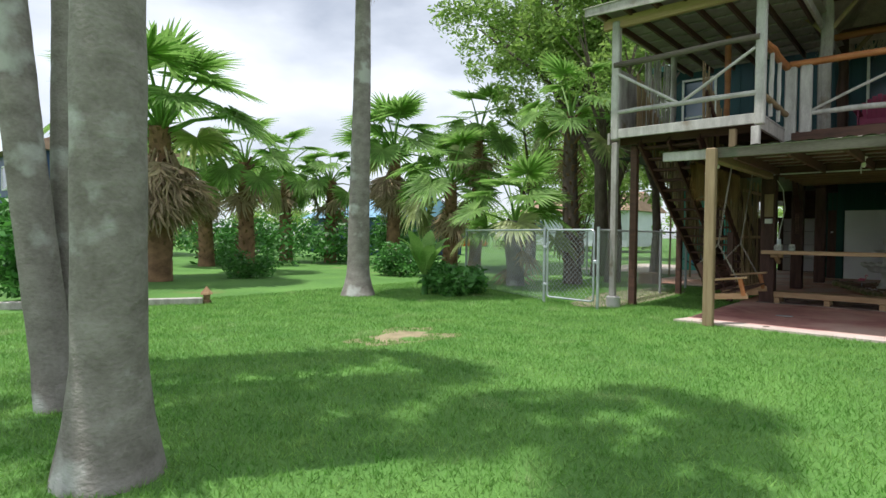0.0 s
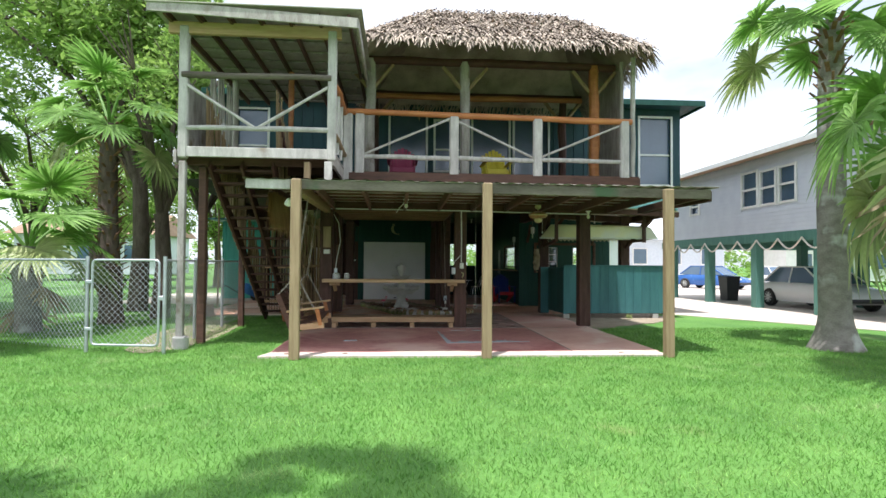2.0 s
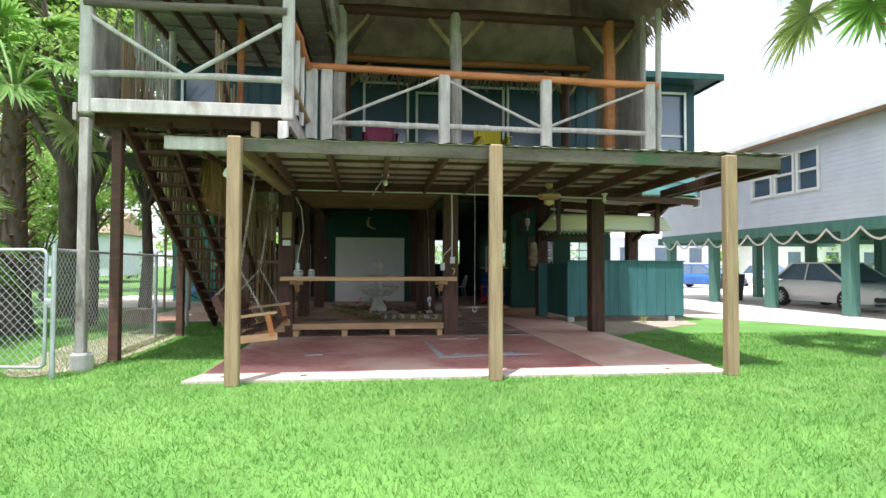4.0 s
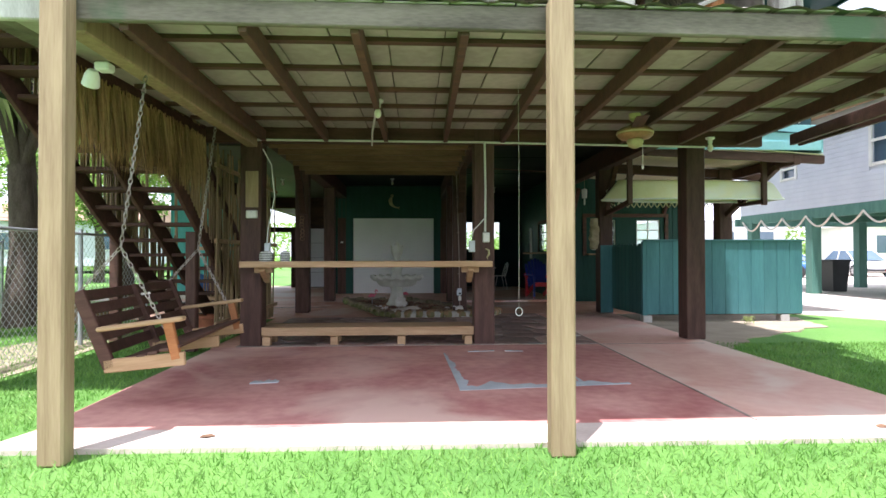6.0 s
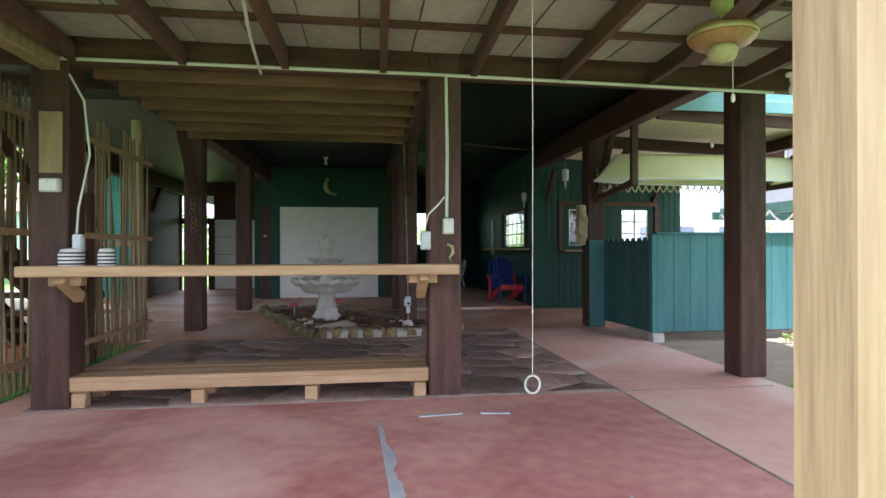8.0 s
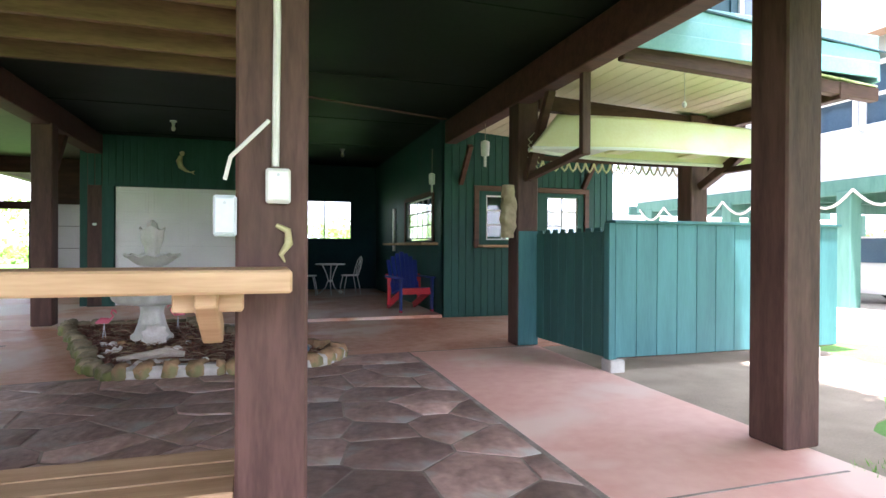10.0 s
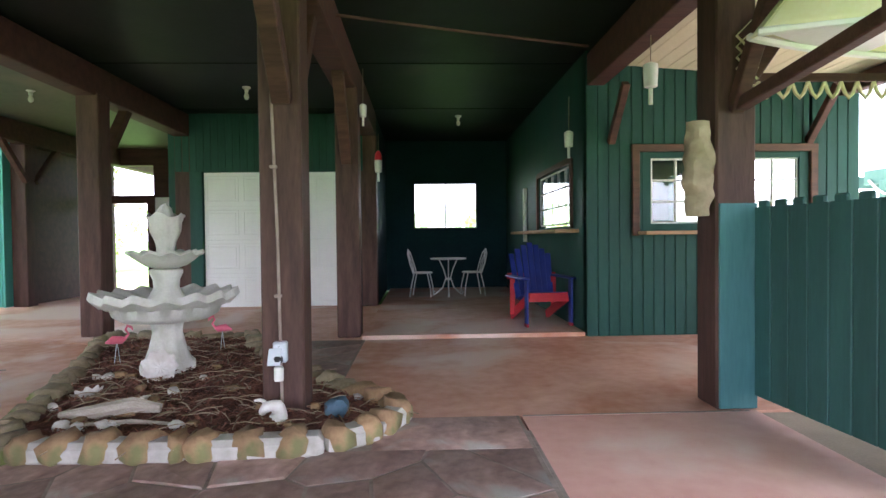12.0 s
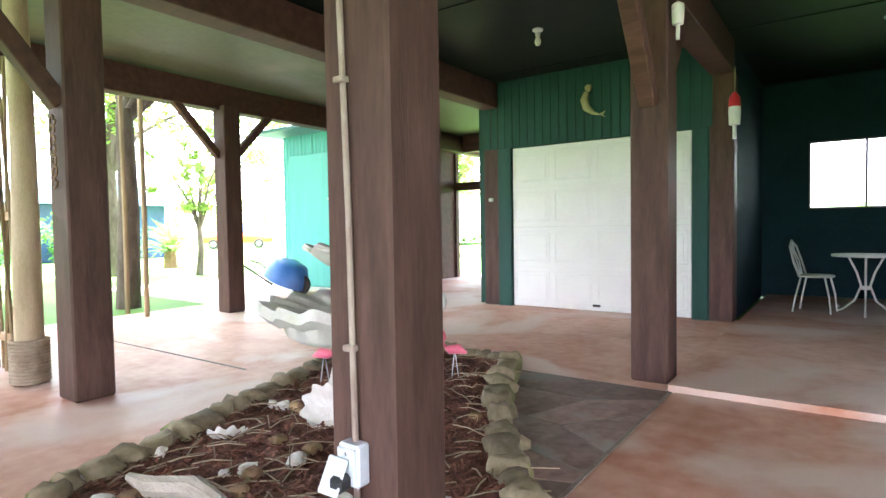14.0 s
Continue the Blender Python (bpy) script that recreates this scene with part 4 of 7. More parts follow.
part("roof", MB().add([(-4.1, 18.0, 6.02), (9.83, 18.0, 6.03), (9.83, 30.5, 6.03), (-4.1, 30.5, 6.02), (-4.1, 24.2, 7.4), (9.83, 24.2, 7.3)], [(0, 1, 5, 4), (4, 5, 2, 3), (0, 4, 3), (1, 2, 5), (0, 3, 2, 1)]), M_TEALHOUSE, uh, "low dark roof")
part("roof_fascia", MB().bar((-4.1, 17.97, 6.0), (9.86, 17.97, 6.05), 0.05, 0.16, 0.006), M_GREEN, uh, "green roof edge board")
part("roof_fascia", MB().bar((9.86, 17.97, 6.05), (9.86, 30.5, 6.05), 0.05, 0.16, 0.006), M_GREEN, uh)
part("floor_deck", MB().box((2.88, 24.3, 3.285), (12.7, 11.3, 0.02), None, 0.002), M_BROWNX, uh)
for x0, x1, z0, z1 in OPEN:
    win = part("window", MB().box(((x0 + x1) / 2, 18.70, (z0 + z1) / 2), (x1 - x0, 0.02, z1 - z0), None, 0.002), M_WGLASS, uh, "dark reflecting pane")
    fr = MB()
    for xx in (x0 - 0.03, x1 + 0.03):
        fr.box((xx, 18.595, (z0 + z1) / 2), (0.06, 0.04, z1 - z0 + 0.12), None, 0.005)
    for zz in (z0 - 0.03, z1 + 0.03):
        fr.box(((x0 + x1) / 2, 18.597, zz), (x1 - x0, 0.036, 0.06), None, 0.005)
    if z1 - z0 < 2.1:
        fr.box(((x0 + x1) / 2, 18.66, (z0 + z1) / 2 - 0.1), (x1 - x0, 0.03, 0.05), None, 0.005)
    part("frame", fr, M_WHITE, win, "thin white window frame")
# crown of the hall: closing skirt between ceiling and upper floor
m = MB()
wall_y(m, -0.6, 6.2, 2.79, 3.26, 15.27, 0.02)
structure("wall_header", m, M_BROWNX, "dark boards closing the gap above the front beam", "wall")

# ---- white sectional door ----
gd = thing("garage_door", "white closed four-panel sectional garage door", "door", at=(0, 0, 0))
for r in range(4):
    m = MB()
    z = 0.012 + r * 0.566
    m.box((1.018, 25.085, z + 0.281), (2.42, 0.03, 0.5652), None, 0.002)
    for cidx in range(4):
        xx = -0.192 + 0.605 * cidx + 0.3025
        for zz in (z + 0.075, z + 0.487):
            m.box((xx, 25.066, zz), (0.53, 0.007, 0.022), None, 0.005)
        for dx in (-0.255, 0.255):
            m.box((xx + dx, 25.066, z + 0.281), (0.022, 0.007, 0.39), None, 0.005)
        m.box((xx, 25.068, z + 0.281), (0.43, 0.007, 0.33), None, 0.006)
    part("panel", m, M_GDOOR, gd)
part("lock", MB().box((1.05, 25.06, 0.08), (0.10, 0.03, 0.03), None, 0.004), M_DARK, gd, "small dark lock handle")

# ---- bar shelf, bench ----
bs = thing("bar_shelf", "pale pine bar shelf board bracketed between the posts", "shelf", at=(0, 0, 0))
part("board", MB().box((1.084, 14.965, 1.047), (3.08, 0.31, 0.075), None, 0.008), M_PINEX, bs)
for x in (-0.20, 2.36):
    part("bracket", MB().box((x, 14.99, 0.975), (0.22, 0.09, 0.07), None, 0.006), M_PINEX, bs)
    part("bracket", MB().bar((x, 14.88, 1.0), (x, 15.165, 0.84), 0.07, 0.08, 0.006), M_PINEX, bs)
bn = thing("low_bench", "low long pale pine bench on four block legs", "bench", at=(0, 0, 0))
for i in range(3):
    part("seat_board", MB().box((1.064, 15.275 + i * 0.168, 0.217), (2.73, 0.162, 0.038), None, 0.006), M_PINEX, bn)
part("apron", MB().box((1.064, 15.215, 0.165), (2.73, 0.04, 0.075), None, 0.005), M_PINEX, bn)
for x in (-0.23, 0.63, 1.49, 2.36):
    part("leg_block", MB().box((x, 15.43, 0.155), (0.14, 0.40, 0.085), None, 0.006), M_PINEX, bn)
    for y in (15.25, 15.58):
        part("leg", MB().box((x, y, 0.056), (0.10, 0.10, 0.112), None, 0.006), M_PINEX, bn)

# ---- counter fence ----
cf = thing("bar_counter", "teal painted plank bar counter on concrete blocks", "counter", at=(0, 0, 0))
for i in range(12):
    x = 5.70 + i * 0.2345
    part("plank", MB().box((x + 0.118, 17.583, 0.755), (0.231, 0.025, 1.28), None, 0.004), M_TEAL, cf)
part("cap", MB().box((7.11, 17.62, 1.409), (2.86, 0.16, 0.03), None, 0.005), M_TEAL, cf)
part("sill", MB().box((7.11, 17.63, 0.15), (2.8, 0.06, 0.1), None, 0.005), M_BROWNX, cf)
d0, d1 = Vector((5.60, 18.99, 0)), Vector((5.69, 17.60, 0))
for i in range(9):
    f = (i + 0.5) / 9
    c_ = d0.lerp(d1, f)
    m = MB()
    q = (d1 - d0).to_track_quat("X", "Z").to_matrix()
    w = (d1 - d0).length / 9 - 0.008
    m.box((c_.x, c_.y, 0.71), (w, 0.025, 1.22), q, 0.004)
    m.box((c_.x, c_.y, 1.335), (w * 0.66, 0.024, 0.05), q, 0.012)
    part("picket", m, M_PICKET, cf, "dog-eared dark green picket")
part("post_board", MB().box((5.49, 19.006, 0.68), (0.25, 0.022, 1.34), None, 0.004), M_TEAL, cf, "teal board on the post")
part("corner_post", MB().box((5.68, 17.62, 0.745), (0.09, 0.09, 1.30), None, 0.006), M_TEAL, cf)
for x, y in ((5.70, 17.60), (8.2, 17.65)):
    part("block", MB().box((x, y, 0.03), (0.16, 0.16, 0.14), None, 0.01), M_CONC, cf, "grey concrete block")

# ---- awning with cream boards, hung boat ----
aw = thing("awning", "sloping awning with cream boarded soffit and teal edge", "awning", at=(0, 0, 0))
sob = MB().box((0, 0, 0), (0.172, 4.5, 0.02), None, 0.003).mesh("soffit_board", M_CREAM)
for i in range(18):
    x = 5.62 + i * 0.177
    p = part("soffit_board", sob, M_CREAM, aw)
    p.matrix_local = pose(x, 19.55, 3.10 - (x - 5.6) * 0.07, 0, 4, 0)
for i in range(3):
    part("lap_board", MB().box((7.12, 17.24 - 0.004 * i, 3.30 - i * 0.14), (3.0, 0.025, 0.152), Matrix.Rotation(0.10, 3, "X"), 0.004), M_LAPBLUE, aw, "pale turquoise lap board")
part("fascia", MB().bar((8.66, 17.25, 3.08), (8.66, 21.8, 3.0), 0.04, 0.34, 0.006), M_LAPBLUE, aw, "pale turquoise edge board")
part("roof_sheet", MB().bar((5.5, 19.55, 3.40), (8.8, 19.55, 3.20), 4.7, 0.02, 0.003), M_TEALHOUSE, aw)
part("beam", MB().bar((8.25, 17.3, 2.80), (8.25, 21.7, 2.80), 0.12, 0.18, 0.008), M_BROWNX, aw)
part("beam", MB().bar((5.65, 19.12, 2.90), (8.75, 19.12, 2.76), 0.12, 0.18, 0.008), M_BROWNX, aw)
part("beam", MB().bar((5.6, 17.36, 2.93), (8.75, 17.36, 2.80), 0.10, 0.14, 0.008), M_BROWNX, aw)
part("brace", MB().bar((7.95, 19.0, 1.95), (8.15, 17.7, 2.72), 0.1, 0.1, 0.008), M_BROWNX, aw)
part("brace", MB().bar((8.05, 19.12, 2.0), (8.6, 19.12, 2.72), 0.1, 0.1, 0.008), M_BROWNX, aw)

bt = thing("hung_boat", "small pale yellow boat hung under the awning", "boat", at=(6.82, 18.30, 2.05))
PROFILE = ((1.0, 0.13), (0.985, 0.17), (0.90, 0.36), (0.82, 0.44), (0.62, 0.475), (0.0, 0.50))
SECTION = [(-a, z) for a, z in PROFILE] + [(a, z) for a, z in PROFILE[-2::-1]]
vs, fs = [], []
N, K = 24, len(SECTION)
for i in range(N + 1):
    u = i / N
    w = 0.37 * (0.84 + 0.16 * math.sin(math.pi * min(1 - u, 0.5))) * (1 - 0.90 * max(0.0, (0.42 - u) / 0.42) ** 1.9)
    for a, z in SECTION:
        rake = 0.30 * (z - 0.13) / 0.37 * max(0.0, 1 - u * 6) - 0.20 * (z - 0.13) / 0.37 * max(0.0, u * 8 - 7)
        vs.append((-1.65 + 3.3 * u + rake, w * a, z - 0.07 * max(0.0, u - 0.6) * (z - 0.13) / 0.37))
for i in range(N):
    for k in range(K - 1):
        a = i * K + k
        fs.append((a, a + 1, a + K + 1, a + K))
fs.append(tuple(range(K)))
fs.append(tuple(N * K + k for k in range(K - 1, -1, -1)))
ho = part("hull", MB().add(vs, fs), M_HULL, bt, "pale yellow upturned hull", 35)
sm_ = ho.modifiers.new("thick", "SOLIDIFY")
sm_.thickness = 0.018
for k in (0, K - 1):
    part("gunwale", MB().tube([(vs[i * K + k][0], vs[i * K + k][1], 0.135) for i in range(N + 1)], 0.022, 6), M_HULLWHITE, bt, "white rub rail")
part("bow_deck", MB().prism([(-1.58, 0.0), (-1.2, -0.22), (-0.8, -0.31), (-0.8, 0.31), (-1.2, 0.22)], 0.145, 0.17), M_HULLWHITE, bt, "white end deck")
for x in (-0.45, 0.55):
    part("thwart", MB().box((x, 0, 0.20), (0.22, 0.64, 0.02), None, 0.004), M_HULL, bt)
for x in (-1.33, 1.2):
    part("hanger", MB().box((x if x > 0 else -1.33, -0.42 if x > 0 else -0.52, 0.47), (0.09, 0.07, 0.92), None, 0.006), M_BROWN, bt, "dark wooden hanger")
    if x > 0:
        part("cross_bar", MB().box((x, -0.02, 0.075), (0.09, 0.88, 0.07), None, 0.006), M_BROWN, bt)

# ---- porch swing ----
sw = thing("porch_swing", "slatted brown porch swing bench hung on chains", "swing", at=(-0.42, 12.95, -0.06), rz=0)
for i in range(6):
    part("seat_slat", MB().box((-0.02 + i * 0.085 - 0.1, 0.16, 0.42 + 0.012 * (i - 2)), (0.07, 1.80, 0.025), None, 0.005), M_REDBROWN, sw)
for i in range(5):
    part("back_slat", MB().box((-0.22 - i * 0.028, 0.16, 0.50 + i * 0.105), (0.025, 1.80, 0.085), Matrix.Rotation(-0.26, 3, "Y"), 0.005), M_BROWNX, sw)
for y in (-0.72, 0.16, 1.04):
    part("seat_frame", MB().bar((-0.22, y, 0.38), (0.36, y, 0.36), 0.045, 0.10, 0.006), M_PINEX, sw)
    part("back_frame", MB().bar((-0.18, y, 0.36), (-0.34, y, 0.96), 0.045, 0.09, 0.006), M_BROWNX, sw)
for y in (-0.72, 1.04):
    part("armrest", MB().box((0.08, y, 0.66), (0.62, 0.10, 0.035), None, 0.01), M_PINEX, sw)
    part("arm_post", MB().bar((0.30, y, 0.36), (0.27, y, 0.65), 0.05, 0.07, 0.006), M_REDWOOD, sw)


sw.matrix_world = pose(-0.42, 12.95, -0.02, 0, -7, 3)


def chain(pts):
    """Oval links along a line."""
    m = MB()
    p0, p1 = Vector(pts[0]), Vector(pts[1])
    n_ = int((p1 - p0).length / 0.042)
    d = (p1 - p0).normalized()
    u = d.orthogonal().normalized()
    w = d.cross(u)
    for i in range(n_):
        c_ = p0.lerp(p1, (i + 0.5) / n_)
        s = u if i % 2 else w
        ring = [c_ + d * 0.03 * math.cos(a * math.pi / 4) + s * 0.013 * math.sin(a * math.pi / 4) for a in range(9)]
        m.tube(ring, 0.004, 4, False)
    return m


for y, yt in ((-0.72, -0.72), (1.04, 1.04)):
    part("chain", chain([(0.0, y, 1.25), (0.34, yt, 2.55)]), M_CHAIN, sw, "steel hanging chain")
    part("chain", chain([(0.0, y, 1.25), (0.32, y, 0.40)]), M_CHAIN, sw)
    part("chain", chain([(0.0, y, 1.25), (-0.34, y, 0.95)]), M_CHAIN, sw)

# ---- planting bed: stones, mulch, fountain ----
BED = [(1.30, 18.43), (2.2, 18.39), (2.90, 18.44), (3.16, 18.65), (3.30, 18.98), (2.95, 19.50), (2.50, 20.0), (1.95, 20.85), (1.50, 21.85), (0.0, 21.95), (0.0, 21.60), (0.48, 20.40), (0.85, 19.35), (1.02, 18.75)]
structure("planting_soil", MB().prism(BED, -0.1, 0.045), M_MULCH, "red-brown mulch filling the stone edged bed", "mulch")
rnd = random.Random(5)


def in_bed(x, y, shrink=0.0):
    inside, j = False, len(BED) - 1
    for i in range(len(BED)):
        (xi, yi), (xj, yj) = BED[i], BED[j]
        if (yi > y) != (yj > y) and x < (xj - xi) * (y - yi) / (yj - yi) + xi:
            inside = not inside
        j = i
    return inside


chips, twigs = MB(), MB()
k = 0
while k < 9000:
    x, y = rnd.uniform(0, 3.3), rnd.uniform(18.2, 21.8)
    if not in_bed(x, y):
        continue
    k += 1
    a, l_, w = rnd.uniform(0, 6.28), rnd.uniform(0.015, 0.05), rnd.uniform(0.003, 0.008)
    dx, dy, z = math.cos(a) * l_, math.sin(a) * l_, 0.05 + rnd.uniform(0, 0.02)
    t_ = rnd.uniform(-0.012, 0.018)
    chips.add([(x - dx - dy * w / l_, y - dy + dx * w / l_, z - t_), (x - dx + dy * w / l_, y - dy - dx * w / l_, z - t_ + 0.003), (x + dx + dy * w / l_, y + dy - dx * w / l_, z + t_), (x + dx - dy * w / l_, y + dy + dx * w / l_, z + t_ + 0.003)], [(0, 1, 2, 3)])
    if k % 22 == 0:
        l2 = rnd.uniform(0.08, 0.28)
        twigs.tube([(x, y, z + 0.008), (x + dx / l_ * l2 * 0.5, y + dy / l_ * l2 * 0.5, z + 0.022), (x + dx / l_ * l2, y + dy / l_ * l2, z + 0.012)], 0.0035, 4, False)
single("mulch_chips", chips, M_CHIP, "loose red-brown bark chips on the bed", "mulch", kind="stuff", angle=180)
single("dry_twigs", twigs, M_TWIG, "scattered dry twigs and pine straw", "twigs", kind="stuff")

# stone edging, front stones set in white mortar
ed = thing("stone_edging", "rough sandstone edging in white mortar round the bed", "edging", at=(0, 0, 0))
mort = MB()
i = 0
for e, (a, b_) in enumerate(zip(BED, BED[1:] + BED[:1])):
    a, b_ = Vector((*a, 0)), Vector((*b_, 0))
    L = (b_ - a).length
    d = (b_ - a).normalized()
    set_in = e < 4
    x_ = 0.0
    while x_ < L - 0.05:
        w_ = rnd.uniform(0.12, 0.19) if set_in else rnd.uniform(0.13, 0.30)
        w_ = min(w_, max(0.08, L - x_))
        c_ = a + d * (x_ + w_ / 2)
        s = (w_, rnd.uniform(0.185, 0.205), rnd.uniform(0.15, 0.165)) if set_in else (w_, rnd.uniform(0.13, 0.22), rnd.uniform(0.10, 0.17))
        o = part("stone", MB().rock((0, 0, 0), s, i), M_STONE if set_in or e == 4 else M_MOSSSTONE, ed, angle=80)
        o.location = (c_.x, c_.y, 0.062 if set_in else rnd.uniform(0.03, 0.055))
        o.rotation_euler = (0, 0, math.atan2(d.y, d.x) + (rnd.uniform(-0.1, 0.1) if set_in else rnd.uniform(-0.4, 0.4)))
        i += 1
        x_ += w_ + (rnd.uniform(0.04, 0.075) if set_in else rnd.uniform(-0.03, 0.02))
    if set_in:
        mort.bar((a.x, a.y, 0.050), (b_.x, b_.y, 0.048), 0.160, 0.122, 0.03)
part("mortar", mort, M_JOINT, ed, "white mortar between the stones")

ft = thing("fountain", "three-tier white cast stone fountain with scalloped bowls", "fountain", at=(1.27, 20.29, 0.045))
ft.scale = (1.0, 1.0, 1.07)


def scallop(n_, amp, lift):
    return lambda a, i: (1 + amp * math.cos(n_ * a) * (1 if i >= 3 else 0.15), lift * math.cos(n_ * a) * (1 if i >= 4 else 0))


part("pedestal", MB().lathe([(0.20, 0.0), (0.22, 0.02), (0.22, 0.06), (0.185, 0.09), (0.15, 0.18), (0.12, 0.30), (0.125, 0.36), (0.15, 0.40), (0.15, 0.42)], n=32, wave=lambda a, i: (1 + 0.05 * math.cos(8 * a), 0)), M_CAST, ft, angle=60)
part("lower_bowl", MB().lathe([(0.14, 0.40), (0.34, 0.41), (0.41, 0.45), (0.43, 0.52), (0.52, 0.535), (0.565, 0.575), (0.55, 0.63), (0.47, 0.61), (0.30, 0.56), (0.10, 0.55)], n=96, wave=scallop(16, 0.035, 0.016)), M_CAST, ft, "scalloped wide lower bowl", 60)
part("neck", MB().lathe([(0.14, 0.55), (0.145, 0.58), (0.10, 0.66), (0.105, 0.72), (0.13, 0.77), (0.13, 0.80), (0.10, 0.81)], n=32), M_CAST, ft, angle=60)
part("upper_bowl", MB().lathe([(0.09, 0.81), (0.16, 0.83), (0.22, 0.87), (0.25, 0.90), (0.30, 0.925), (0.285, 0.945), (0.22, 0.925), (0.08, 0.90)], n=72, wave=scallop(12, 0.04, 0.012)), M_CAST, ft, "scalloped upper bowl", 60)
part("urn", MB().lathe([(0.075, 0.90), (0.07, 0.95), (0.085, 1.02), (0.12, 1.10), (0.125, 1.17), (0.14, 1.23), (0.10, 1.21), (0.06, 1.23), (0.05, 1.28), (0.015, 1.32)], n=40, wave=lambda a, i: (1 + 0.07 * math.cos(6 * a + i * 0.5), 0.02 * math.cos(4 * a) if i == 5 else 0)), M_CAST, ft, "leafy urn finial", 60)

# flagstones
fl = structure("floor_flagstone_bed", MB().prism([(-0.6, 15.16), (4.045, 15.16), (4.045, 18.98), (2.79, 18.98), (2.79, 21.79), (1.5, 21.79), (1.5, 18.6), (-0.6, 18.3)], -0.05, 0.003), M_MORTAR, "dark mortar bed of the flagstone floor", "floor")


def flag(cx, cy, r, seed):
    rr = random.Random(seed)
    n_ = rr.choice((5, 6, 7))
    pts = []
    for k in range(n_):
        a = 2 * math.pi * (k + rr.uniform(-0.25, 0.25)) / n_
        pts.append((r[0] * rr.uniform(0.86, 1.1) * math.cos(a), r[1] * rr.uniform(0.86, 1.1) * math.sin(a)))
    return pts


def clip_poly(poly, nx, ny, d):
    """Keeps the part of a plan polygon where nx*x + ny*y <= d."""
    out = []
    for (x0, y0), (x1, y1) in zip(poly, poly[1:] + poly[:1]):
        s0, s1 = nx * x0 + ny * y0 - d, nx * x1 + ny * y1 - d
        if s0 <= 0:
            out.append((x0, y0))
        if (s0 < 0) != (s1 < 0) and abs(s0 - s1) > 1e-9:
            t_ = s0 / (s0 - s1)
            out.append((x0 + (x1 - x0) * t_, y0 + (y1 - y0) * t_))
    return out


def paving(x0, x1, y0, y1, step, seed):
    """Voronoi flagstones: each one a low slab with a joint round it."""
    rr = random.Random(seed)
    pts = []
    nx, ny = max(1, round((x1 - x0) / step)), max(1, round((y1 - y0) / (step * 0.8)))
    for i_ in range(nx):
        for j_ in range(ny):
            pts.append((x0 + (i_ + 0.5 + rr.uniform(-0.5, 0.5) + 0.25 * (j_ % 2)) * (x1 - x0) / nx, y0 + (j_ + 0.5 + rr.uniform(-0.48, 0.48)) * (y1 - y0) / ny))
    pts = [p for p in pts if rr.random() > 0.12]
    for i_, (px, py) in enumerate(pts):
        poly = [(x0, y0), (x1, y0), (x1, y1), (x0, y1)]
        for j_, (qx, qy) in enumerate(pts):
            if i_ != j_ and math.hypot(px - qx, py - qy) < step * 3 and poly:
                ux, uy = qx - px, qy - py
                L = math.hypot(ux, uy)
                ux, uy = ux / L, uy / L
                poly = clip_poly(poly, ux, uy, ux * (px + qx) / 2 + uy * (py + qy) / 2 - 0.009)
        if len(poly) < 3:
            continue
        cx, cy = sum(p[0] for p in poly) / len(poly), sum(p[1] for p in poly) / len(poly)
        h = rr.uniform(0.006, 0.012)
        n_ = len(poly)
        ins = [(p[0] + (cx - p[0]) * 0.05, p[1] + (cy - p[1]) * 0.05) for p in poly]
        vs_ = [(p[0] - cx, p[1] - cy, -0.01) for p in poly] + [(p[0] - cx, p[1] - cy, h * 0.6) for p in poly] + [(p[0] - cx, p[1] - cy, h + rr.uniform(-0.003, 0.003)) for p in ins]
        fs_ = [tuple(range(2 * n_, 3 * n_))]
        for lv_ in (0, n_):
            fs_ += [(lv_ + k, lv_ + (k + 1) % n_, lv_ + n_ + (k + 1) % n_, lv_ + n_ + k) for k in range(n_)]
        o = part("flagstone", MB().add(vs_, fs_), M_FLAG, fl)
        o.location = (cx, cy, 0.0)


paving(-0.58, 4.02, 15.18, 18.42, 0.42, 3)
paving(3.15, 4.02, 18.42, 18.96, 0.55, 4)
paving(1.75, 2.77, 19.2, 21.77, 0.55, 8)

